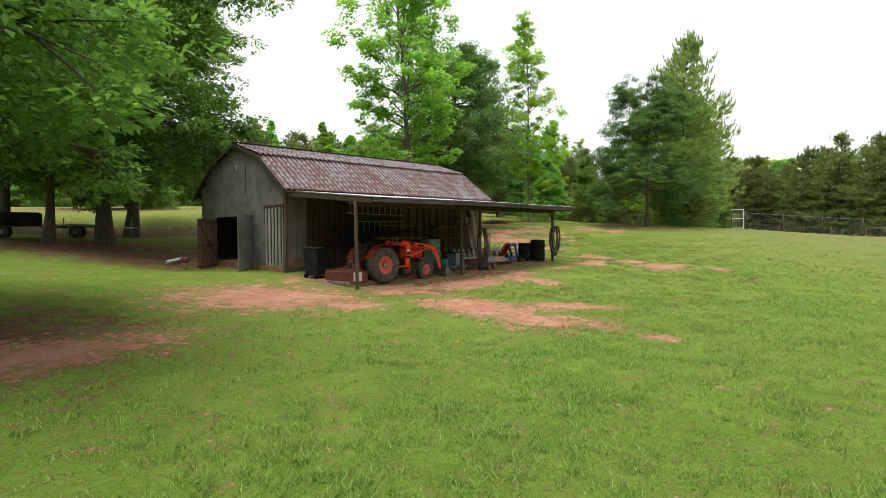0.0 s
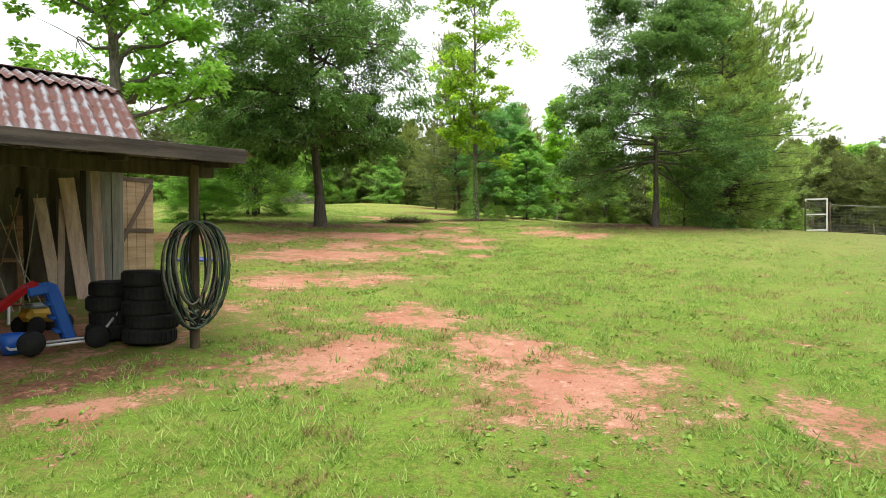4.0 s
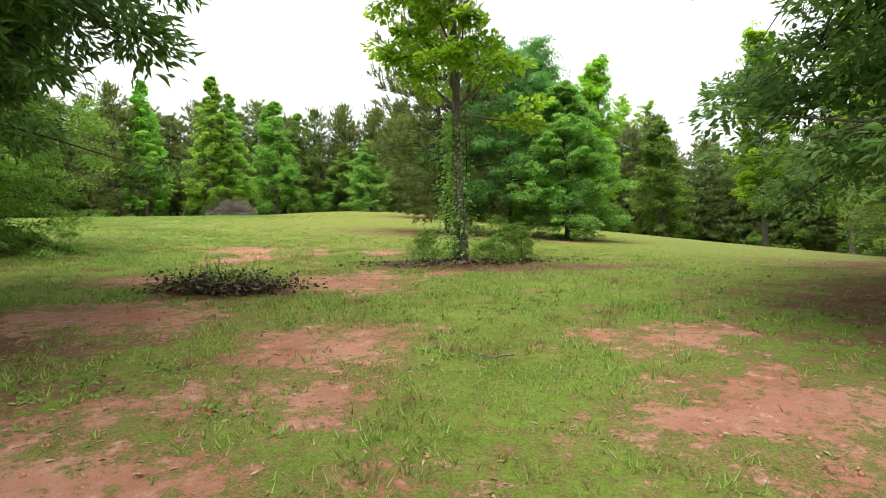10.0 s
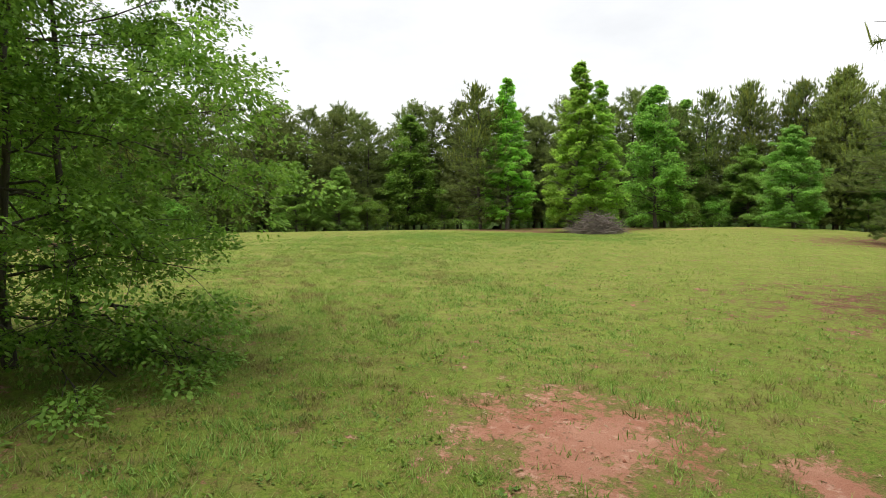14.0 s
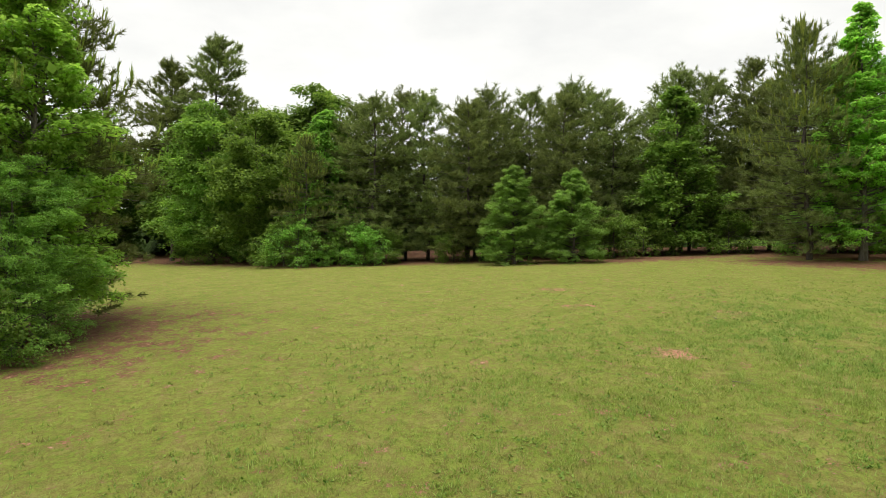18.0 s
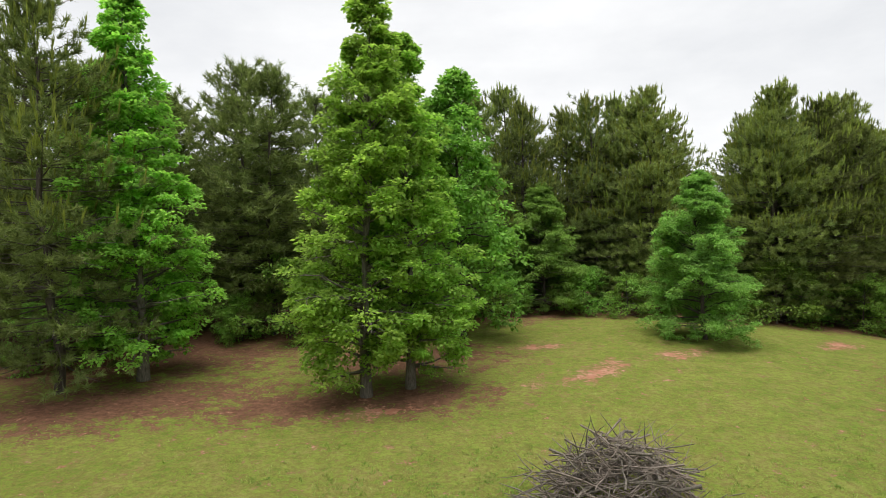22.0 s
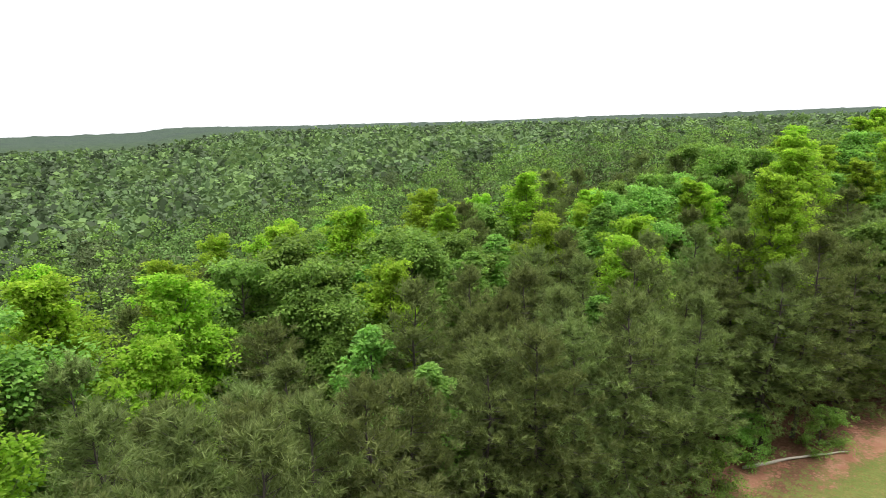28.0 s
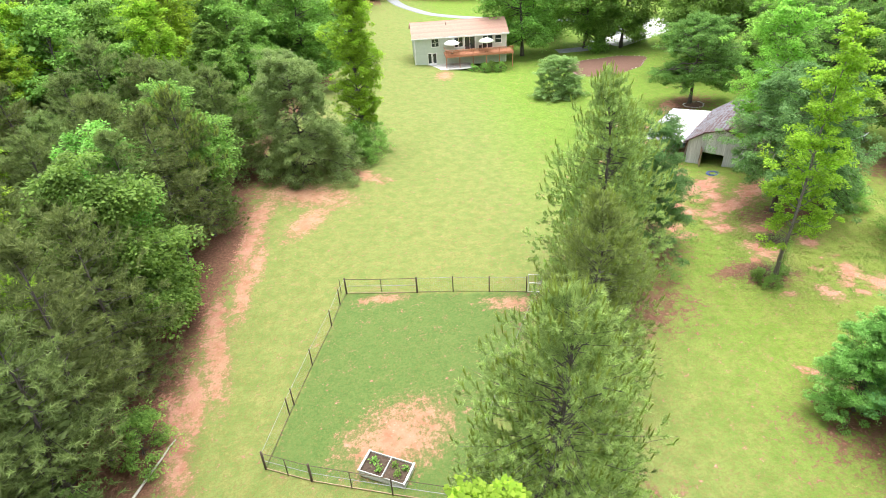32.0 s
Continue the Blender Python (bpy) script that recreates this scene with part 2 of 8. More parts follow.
def rust_roof(name, steel, rust, amount, pitch=0.222, rows=0.40):
    """Galvanised sheet: zinc left in short dashes along the waves, in rows between bands of rust."""
    t = Tree(name)
    sep = t.n.new("ShaderNodeSeparateXYZ")
    t.l.new(t.co.outputs["Object"], sep.inputs[0])
    shift = t.math("MULTIPLY", t.rand(), 40.0)
    bend = t.noise(2.2, 3, 0.6)
    across = t.math("COSINE", t.math("MULTIPLY", sep.outputs[0], 2 * math.pi / pitch))
    along = t.math("COSINE", t.math("ADD", t.math("MULTIPLY", sep.outputs[1], 2 * math.pi / rows), t.math("ADD", t.math("MULTIPLY", bend, 5.0), t.math("MULTIPLY", t.rand(), 2.0))))
    move = t.n.new("ShaderNodeCombineXYZ")
    t.l.new(shift, move.inputs[0])
    add = t.n.new("ShaderNodeVectorMath")
    t.l.new(t.co.outputs["Object"], add.inputs[0])
    t.l.new(move.outputs[0], add.inputs[1])
    own = t.noise(1.0, 5, 0.6, vec=add.outputs[0], stretch=(8.0, 3.6, 4.0))
    wide = t.noise(0.9, 3, 0.6, vec=add.outputs[0])
    small = t.noise(26.0, 4, 0.7)
    zinc = t.math("ADD", t.math("ADD", t.math("MULTIPLY", across, 0.12), t.math("MULTIPLY", along, 0.055)), t.math("ADD", t.math("MULTIPLY", own, 0.75), t.math("MULTIPLY", wide, 0.55)))
    f = t.math("SUBTRACT", 1.0, t.step(zinc, amount, amount + 0.24))
    old = t.mix(t.step(own, 0.40, 0.62), tuple(0.45 * a + 0.35 * b for a, b in zip(rust, steel)), rust)
    c = t.mix(f, t.mix(small, steel, tuple(v * 1.3 for v in steel)), t.mix(small, old, tuple(v * 0.62 for v in rust)))
    return t.done(c, t.math("ADD", t.math("MULTIPLY", f, 0.28), 0.58), 0.0, small, 0.15, 0.005, spec=0.2)


def glass_material():
    t = Tree("window_glass")
    m = t.done((0.02, 0.025, 0.03), 0.06, spec=0.8)
    return m


M = dict(
    ground=ground_material(),
    bark=surface("bark", (0.055, 0.045, 0.036), (0.12, 0.10, 0.085), 5, 0.95, bump=0.9, fine=30, stretch=(3, 3, 0.5)),
    bark_pale=surface("bark_pale", (0.085, 0.072, 0.058), (0.205, 0.182, 0.152), 6, 0.95, bump=1.0, fine=30, stretch=(3, 3, 0.6)),
    oak_leaf=leafy("oak_leaf", (0.080, 0.158, 0.044), (0.190, 0.305, 0.100), 0.34),
    willow_leaf=leafy("willow_leaf", (0.085, 0.205, 0.062), (0.180, 0.340, 0.105), 0.46),
    gum_leaf=leafy("gum_leaf", (0.210, 0.410, 0.070), (0.415, 0.650, 0.150), 0.62, vary=0.3),
    lime_leaf=leafy("lime_leaf", (0.210, 0.365, 0.030), (0.405, 0.590, 0.070), 0.62, vary=0.3),
    young_leaf=leafy("young_leaf", (0.150, 0.285, 0.060), (0.310, 0.480, 0.130), 0.48, vary=0.3),
    weed_leaf=leafy("weed_leaf", (0.060, 0.140, 0.024), (0.190, 0.320, 0.060), 0.3, vary=0.0),
    shade_leaf=leafy("shade_leaf", (0.095, 0.180, 0.040), (0.205, 0.330, 0.080), 0.46, vary=0.4),
    mid_leaf=leafy("mid_leaf", (0.125, 0.245, 0.046), (0.275, 0.450, 0.095), 0.48, vary=0.6),
    needle=leafy("needle", (0.122, 0.164, 0.052), (0.245, 0.302, 0.106), 0.40, 0.55, 0.5),
    needle_light=leafy("needle_light", (0.200, 0.262, 0.085), (0.385, 0.455, 0.165), 0.5, 0.55, 0.5),
    dome_leaf=leafy("dome_leaf", (0.150, 0.225, 0.070), (0.310, 0.400, 0.150), 0.46),
    candle=leafy("candle", (0.200, 0.255, 0.042), (0.345, 0.410, 0.090), 0.25, 0.55, 0.4),
    grass=leafy("grass_blade", (0.070, 0.140, 0.012), (0.190, 0.240, 0.045), 0.3, 0.6, 0.0),
    canopy=leafy("canopy", (0.030, 0.060, 0.014), (0.085, 0.135, 0.028), 0.2, 0.8, 0.0),
    board=surface("weathered_board", (0.20, 0.185, 0.165), (0.34, 0.33, 0.31), 2.0, 0.9, bump=0.5, fine=26, stretch=(7, 7, 0.5), vary=0.45),
    # Own dark wood colour, darkened further for the lean-to's shade.
    board_dark=surface("old_dark_shaded_board", (0.036, 0.027, 0.021), (0.085, 0.064, 0.048), 2.0, 0.9, bump=0.5, fine=26, stretch=(7, 7, 0.5), vary=0.4),
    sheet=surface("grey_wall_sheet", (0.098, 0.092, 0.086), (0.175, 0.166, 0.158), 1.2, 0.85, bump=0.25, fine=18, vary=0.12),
    sheet_dark=surface("dark_wall_panel", (0.100, 0.082, 0.072), (0.180, 0.158, 0.148), 1.6, 0.88, bump=0.3, fine=20, stretch=(3, 3, 0.5), vary=0.5),
    bare_wood=surface("bare_bleached_wood", (0.36, 0.32, 0.26), (0.52, 0.48, 0.41), 4, 0.85, bump=0.3, stretch=(3, 3, 3)),
    rosy_board=surface("weathered_rosy_board", (0.36, 0.25, 0.205), (0.56, 0.43, 0.37), 2, 0.9, bump=0.4, fine=26, stretch=(6, 6, 0.5), vary=0.4),
    old_lumber=surface("old_brown_lumber", (0.165, 0.090, 0.058), (0.30, 0.180, 0.120), 2, 0.88, bump=0.3, stretch=(0.6, 6, 6), vary=0.4),
    board_pale=surface("pale_weathered_board", (0.36, 0.35, 0.33), (0.52, 0.51, 0.49), 1.6, 0.9, bump=0.4, fine=26, stretch=(6, 6, 0.5), vary=0.3),
    clay_base=surface("clay_stained_board", (0.17, 0.08, 0.05), (0.27, 0.14, 0.09), 3, 0.9),
    door_brown=surface("clay_stained_door", (0.095, 0.050, 0.034), (0.20, 0.115, 0.080), 1.4, 0.9, bump=0.4, fine=24, stretch=(4, 4, 0.5), vary=0.3),
    ledge_wood=surface("dark_ledge_wood", (0.050, 0.034, 0.025), (0.11, 0.075, 0.055), 2, 0.9, bump=0.3, vary=0.2),
    roof=rust_roof("rusty_corrugated_roof", (0.170, 0.176, 0.195), (0.130, 0.049, 0.037), 0.60),
    roof_pale=rust_roof("pale_corrugated_roof", (0.56, 0.58, 0.62), (0.34, 0.21, 0.16), 0.52),
    post=surface("post_wood", (0.055, 0.039, 0.027), (0.125, 0.092, 0.062), 2, 0.9, bump=0.5, stretch=(6, 6, 0.4)),
    fascia=surface("fascia_wood", (0.022, 0.016, 0.013), (0.080, 0.062, 0.053), 1.6, 0.85, stretch=(0.6, 5, 5)),
    orange=surface("orange_paint", (0.88, 0.062, 0.022), (0.78, 0.052, 0.020), 4, 0.42, bump=0.05, vary=0.08),
    orange_mark=surface("orange_sticker", (0.90, 0.26, 0.020), (0.82, 0.22, 0.02), 4, 0.5, bump=0.03),
    fender_red=surface("faded_red_fender", (0.42, 0.045, 0.030), (0.30, 0.060, 0.045), 4, 0.5, bump=0.1),
    rim=surface("dusty_orange_rim", (0.66, 0.085, 0.040), (0.50, 0.13, 0.080), 6, 0.6, bump=0.1, vary=0.1),
    tyre=surface("dusty_tyre", (0.036, 0.031, 0.028), (0.118, 0.098, 0.082), 5, 0.9, bump=0.4, vary=0.2),
    black=surface("black_plastic", (0.009, 0.009, 0.010), (0.021, 0.021, 0.021), 5, 0.75, bump=0.1, spec=0.2),
    steel=surface("worn_steel", (0.20, 0.20, 0.205), (0.36, 0.35, 0.34), 5, 0.5, 0.35, bump=0.15),
    alu=surface("aluminium", (0.56, 0.57, 0.59), (0.70, 0.70, 0.71), 8, 0.42, 0.35, bump=0.05),
    dark_red=surface("faded_dark_red_paint", (0.125, 0.026, 0.022), (0.205, 0.062, 0.048), 4, 0.6, bump=0.15),
    red=surface("red_plastic", (0.60, 0.022, 0.030), (0.50, 0.020, 0.026), 4, 0.4, bump=0.03),
    blue=surface("blue_plastic", (0.015, 0.090, 0.48), (0.020, 0.11, 0.42), 4, 0.4, bump=0.03),
    yellow=surface("yellow_plastic", (0.62, 0.38, 0.035), (0.52, 0.30, 0.03), 4, 0.45, bump=0.05),
    teal=surface("teal_paint", (0.17, 0.36, 0.31), (0.30, 0.47, 0.42), 4, 0.6, bump=0.1),
    teal_grey=surface("grey_green_tank", (0.20, 0.29, 0.28), (0.33, 0.42, 0.40), 5, 0.55, bump=0.1),
    sea_green=surface("sea_green_plastic", (0.045, 0.30, 0.23), (0.07, 0.36, 0.28), 5, 0.5, bump=0.05),
    grey=surface("grey_plastic", (0.20, 0.23, 0.25), (0.29, 0.32, 0.335), 5, 0.55, bump=0.05),
    white=surface("white_paint", (0.70, 0.69, 0.66), (0.78, 0.77, 0.75), 3, 0.6, bump=0.08, vary=0.06),
    hose_green=surface("green_hose", (0.030, 0.055, 0.040), (0.060, 0.085, 0.060), 6, 0.5, bump=0.1),
    hose_pale=surface("pale_hose", (0.30, 0.27, 0.20), (0.46, 0.43, 0.36), 6, 0.5, bump=0.1),
    hose_grey=surface("grey_cable", (0.075, 0.066, 0.058), (0.17, 0.15, 0.13), 6, 0.55, bump=0.1),
    blue_hose=surface("blue_hose", (0.05, 0.07, 0.30), (0.08, 0.10, 0.38), 6, 0.5, bump=0.1),
    lumber=surface("lumber", (0.26, 0.17, 0.10), (0.40, 0.28, 0.18), 2, 0.85, stretch=(0.6, 6, 6)),
    siding=surface("sage_green_siding", (0.43, 0.47, 0.39), (0.48, 0.52, 0.44), 2, 0.7, bump=0.1, vary=0.06),
    shingle=surface("brown_shingle", (0.29, 0.165, 0.12), (0.39, 0.24, 0.18), 6, 0.9, bump=0.4, vary=0.2),
    deck=surface("red_brown_deck_wood", (0.36, 0.14, 0.075), (0.45, 0.20, 0.11), 3, 0.75, bump=0.2),
    concrete=surface("concrete", (0.42, 0.40, 0.37), (0.54, 0.52, 0.48), 2, 0.9, bump=0.3),
    asphalt=surface("old_asphalt", (0.16, 0.165, 0.175), (0.24, 0.24, 0.25), 3, 0.9, bump=0.3),
    glass=glass_material(),
    canvas=surface("pale_green_canvas", (0.42, 0.46, 0.34), (0.50, 0.53, 0.42), 2, 0.8, bump=0.1),
    stick=surface("dead_branch", (0.11, 0.085, 0.068), (0.26, 0.22, 0.19), 6, 0.95, bump=0.4),
    litter=surface("dead_leaf", (0.055, 0.035, 0.022), (0.13, 0.09, 0.06), 6, 0.95, bump=0.3),
    wire=surface("galvanised_wire", (0.20, 0.20, 0.20), (0.30, 0.30, 0.30), 6, 0.5, 0.5, bump=0.05),
    soil=surface("garden_soil", (0.05, 0.032, 0.020), (0.09, 0.06, 0.04), 8, 0.98, bump=0.8),
    thatch=leafy("dry_thatch", (0.20, 0.13, 0.075), (0.38, 0.30, 0.19), 0.1, 0.9, 0.0),
    clay_clod=surface("red_clay_clod", (0.27, 0.10, 0.055), (0.42, 0.20, 0.13), 9, 0.95, bump=0.3),
    pale_board=surface("pale_painted_board", (0.46, 0.44, 0.41), (0.62, 0.60, 0.57), 2, 0.8, bump=0.3, stretch=(0.6, 5, 5)),
    mulch=surface("brown_mulch", (0.085, 0.042, 0.028), (0.14, 0.075, 0.05), 7, 0.98, bump=0.8),
)

# ---- helpers for meshes ----


def fast_mesh(name, co, faces):
    """A mesh from arrays: points (n, 3) and faces (m, 3 or 4)."""
    me = bpy.data.meshes.new(name)
    co, faces = np.asarray(co, np.float32), np.asarray(faces, np.int32)
    k = faces.shape[1]
    me.vertices.add(len(co))
    me.vertices.foreach_set("co", co.ravel())
    me.loops.add(faces.size)
    me.loops.foreach_set("vertex_index", faces.ravel())
    me.polygons.add(len(faces))
    me.polygons.foreach_set("loop_start", np.arange(0, faces.size, k, dtype=np.int32))
    me.update(calc_edges=True)
    return me


def hang(name, me, mat, parent=None, label="", m=None):
    """Links a mesh as one object, under a thing or a part."""
    if mat is not None and not me.materials:
        me.materials.append(mat)
    ob = new(name, me)
    if parent is not None:
        ob.parent = parent
    if m is not None:
        ob.matrix_basis = m
    return tagged(ob, label)


def part(name, bm, mat, parent=None, label="", m=None, smooth=False):
    me = bpy.data.meshes.new(name)
    bm.normal_update()
    bm.to_mesh(me)
    bm.free()
    if smooth:
        me.polygons.foreach_set("use_smooth", [True] * len(me.polygons))
    return hang(name, me, mat, parent, label, m)


def thing(name, m, label, category, group="", kind=""):
    e = new(name)
    e.empty_display_size = 0.2
    e.matrix_basis = m
    return tagged(e, label, category, group, kind)


def box(bm, c, s, rot=(0, 0, 0), bevel=0.0):
    """A box of size s round c, with bevelled edges."""
    r = bmesh.ops.create_cube(bm, size=1.0)
    vs = r["verts"]
    bmesh.ops.scale(bm, vec=s, verts=vs)
    if bevel:
        es = list({e for v in vs for e in v.link_edges})
        vs = list({v for f in bmesh.ops.bevel(bm, geom=es, offset=bevel, segments=1, affect="EDGES")["faces"] for v in f.verts} | {v for v in vs if v.is_valid})
    bmesh.ops.transform(bm, matrix=pose(*c, *rot), verts=vs)
    return bm


def boxed(c, s, rot=(0, 0, 0), bevel=0.0):
    return box(bmesh.new(), c, s, rot, bevel)


def tube(pts, radii, sides=6, closed=False):
    """A round tube along points: arrays of points and quads."""
    p = np.asarray(pts, float)
    r = np.broadcast_to(np.asarray(radii, float), (len(p),))
    d = np.gradient(p, axis=0) if not closed else np.roll(p, -1, 0) - np.roll(p, 1, 0)
    d /= np.linalg.norm(d, axis=1)[:, None] + 1e-9
    ref = np.where(np.abs(d[:, 2:3]) > 0.9, [[1.0, 0, 0]], [[0, 0, 1.0]])
    u = np.cross(d, ref)
    u /= np.linalg.norm(u, axis=1)[:, None] + 1e-9
    v = np.cross(d, u)
    a = np.arange(sides) * 2 * np.pi / sides
    co = p[:, None] + r[:, None, None] * (np.cos(a)[None, :, None] * u[:, None] + np.sin(a)[None, :, None] * v[:, None])
    n = len(p)
    i, j = np.meshgrid(np.arange(n if closed else n - 1), np.arange(sides), indexing="ij")
    k, j2 = (i + 1) % n, (j + 1) % sides
    f = np.stack([i * sides + j, i * sides + j2, k * sides + j2, k * sides + j], -1).reshape(-1, 4)
    return co.reshape(-1, 3), f


class Pile:
    """Collects arrays of points and faces into one mesh."""

    def __init__(self):
        self.co, self.f, self.n = [], [], 0

    def add(self, co, f):
        self.co.append(co)
        self.f.append(np.asarray(f) + self.n)
        self.n += len(co)

    def mesh(self, name):
        return fast_mesh(name, np.concatenate(self.co), np.concatenate(self.f))


def lathe(profile, n=32):
    """A body of revolution round the y axis: profile of (radius, y)."""
    pr = np.asarray(profile, float)
    a = np.arange(n) * 2 * np.pi / n
    co = np.stack([np.outer(np.cos(a), pr[:, 0]), np.broadcast_to(pr[:, 1], (n, len(pr))), np.outer(np.sin(a), pr[:, 0])], -1).reshape(-1, 3)
    i, j = np.meshgrid(np.arange(n), np.arange(len(pr) - 1), indexing="ij")
    k = len(pr)
    f = np.stack([i * k + j, i * k + j + 1, ((i + 1) % n) * k + j + 1, ((i + 1) % n) * k + j], -1).reshape(-1, 4)
    return co, f


def tube_part(name, pts, r, mat, parent=None, label="", sides=6, closed=False, m=None):
    return hang(name, fast_mesh(name, *tube(pts, r, sides, closed)), mat, parent, label, m)

# ---- the lie of the land ----
BUMPS = [(-2.5, 16.7, -0.25), (5.4, 24.6, 0.35), (10, 24, -0.19), (1.7, 42.9, 0.11), (8.5, 51.3, 0.05), (17.3, 46.2, 0.39), (12.8, 37.8, -0.26), (6, 34.5, -0.2), (2, 52.8, -0.2),
         (-4, 100.8, 0.39), (-19.5, 92, -0.33), (28.7, 52.8, 0.39), (52, 36.4, 0.37), (3, 10, 0.09), (0, -4, -0.13), (26, -21, 0.31), (14.9, 33, 0.1), (-20.8, 37.2, -1.1)]


def land(x, y):
    """Height of the ground."""
    x, y = np.asarray(x, float), np.asarray(y, float)
    u, v = np.tanh((x - 10) / 60), np.tanh((y - 50) / 60)
    z = 2.492 - 2.922 * u + 3.881 * v - 5.403 * u * v - 0.397 * u * u - 0.176 * v * v + 0.991 * u * v * v + 0.763 * v**3 - 8.169 * u * u * v
    z = z - 0.761 * np.exp(-((x - 8) ** 2 + (y - 19) ** 2) / 225) - 0.75 * np.exp(-((x + 10.6) ** 2 + (y - 23.2) ** 2) / 18) + 0.087 * np.exp(-((x - 8) ** 2 + (y - 48) ** 2) / 196)
    for bx, by, h in BUMPS:
        z = z + h * np.exp(-((x - bx) ** 2 + (y - by) ** 2) / 64)
    r = np.hypot(x - 10, y - 40)
    far = np.clip((r - 250) / 2600, 0, 1)
    return z + far * far * (3 - 2 * far) * (33 + 5 * np.sin(x / 410 + 1.0) * np.cos(y / 530) + 2 * np.sin((x + y) / 190)) - 9 * np.exp(-((r - 420) / 105) ** 2)


def lz(x, y):
    return float(land(x, y))


# Bare clay: centre, half length, half width, turn in degrees.
CLAY_BARN = [(-4.8, 14.3, 2.37, 2.1, 32), (-2.2, 13.6, 0.95, 0.66, 21), (1.4, 13.7, 2.26, 1.1, -50), (2.7, 11.7, 1.52, 1.04, -32), (3.9, 14.2, 1.57, 0.61, -12), (4.7, 9.6, 0.4, 0.37, -63), (-1.2, 16.9, 1.18, 0.96, 3), (1.2, 18.6, 2.01, 0.73, 39),
             (3.1, 19.9, 0.47, 0.78, 23), (4.1, 19.1, 0.46, 0.8, 18), (3.5, 20.8, 0.48, 0.54, 5), (9.4, 25.2, 0.63, 1.14, 4), (10.1, 23.8, 1.12, 1.02, -20), (8.1, 26.8, 0.66, 0.89, 20), (7.3, 24.5, 0.76, 1.03, -20), (5.4, 22.6, 1.07, 0.25, 36),
             (12.4, 22.8, 0.32, 0.72, -5), (-6.2, 7.2, 2.2, 1, 60), (0.14, 22.1, 6.0, 1.7, 44.8)]
CLAY_OAK = [(-0.3, 37.6, 3.2, 1.3, 25), (5, 40.6, 3.4, 0.9, 12), (4.3, 34.9, 2.4, 1.5, 25), (4.8, 30, 1.03, 1.09, 10), (6.4, 30.9, 1.17, 1.08, 24), (8, 27.3, 0.34, 0.78, 11), (7.6, 26.7, 0.46, 0.39, 25), (12.6, 42.2, 1.4, 0.7, -5),
             (4.8, 40.2, 2.71, 1.22, 17), (8.6, 40.3, 1.08, 1.15, -13), (4.6, 37.5, 0.87, 0.94, 17), (6.1, 35.8, 0.92, 0.62, 12), (7.5, 36.8, 0.56, 0.63, 27), (6.5, 38.1, 0.57, 0.58, 14), (8.8, 38.4, 0.96, 0.58, 9), (9, 36.3, 0.31, 0.54, -2),
             (11.9, 43, 1.23, 0.79, 24), (13.7, 41.8, 0.73, 0.94, -41), (11.6, 44.9, 0.8, 0.54, 7), (4.6, 45.5, 1.7, 0.9, 13), (7.9, 44.5, 0.9, 1.03, 10), (8.2, 43.1, 0.4, 0.63, 26)]
CLAY_FIELD = [(7, 42.6, 0.7, 0.4, 12), (7.2, 41.7, 0.69, 0.44, 15), (11.5, 45, 0.8, 0.52, 16), (11.1, 42.6, 0.49, 0.44, -24), (11.9, 42.8, 0.74, 0.57, 14), (7, 48.8, 1.03, 1.36, 18), (2.8, 48.9, 0.75, 0.73, 51), (6.4, 49.2, 0.71, 1.06, 48),
             (7.3, 50, 0.63, 0.78, 27), (8.6, 50.3, 0.41, 0.39, 23), (1.8, 55.9, 1.06, 1.05, 20), (2.7, 53.3, 0.84, 0.68, 63), (3.1, 54.1, 0.8, 0.68, -18), (4.4, 55.2, 0.46, 0.5, 47), (4.1, 56.4, 0.38, 0.35, 35), (6.3, 55.9, 0.62, 0.98, 0),
             (5, 52.7, 0.24, 0.38, 36), (2.3, 51.3, 0.35, 0.21, -10), (3.5, 51.4, 0.23, 0.2, 35), (-28.6, 75.7, 0.6, 0.4, 33), (-24.6, 74, 0.54, 0.22, 45)]
CLAY_EDGE = [(9, 55.3, 0.6, 0.4, 0), (-18.4, 71.4, 0.7, 0.35, 0), (-12.1, 100.3, 1.3, 0.5, 0), (-13.2, 95.2, 0.5, 0.3, 0), (-19, 93.3, 1.4, 0.5, 10), (-20.6, 76.6, 0.5, 0.25, 0), (-10.5, 96.5, 1.6, 0.6, 40), (-6.5, 98.2, 1.2, 0.5, 20),
             (2.6, 101.5, 1.8, 0.6, 40)]
CLAY_LANE = [(51.0, 36.0, 3.6, 0.9, 82), (50.8, 43.0, 3.2, 0.7, 90), (51.8, 51.0, 3.8, 0.8, 100), (53.4, 58.0, 4.6, 0.9, 105), (46.0, 26.5, 4.6, 2.0, -25), (45.5, 32.5, 3.0, 1.2, 60), (39.9, 22.2, 3.0, 1.0, -40), (39.0, 61.0, 2.9, 2.0, 20),
             (29.0, 50.6, 1.6, 0.8, -20), (38.9, 46.9, 1.5, 0.45, -10), (23.3, -19.0, 2.5, 1.2, 70), (12.0, 64.6, 2.3, 0.5, -60), (55.0, 66.0, 4.0, 0.8, 100), (50.5, 30.0, 3.5, 1.0, 80), (52.6, 47.0, 3.5, 0.9, 95), (52.8, 54.6, 3.0, 0.7, 100), (49.9, 39.5, 2.5, 0.6, 85)]
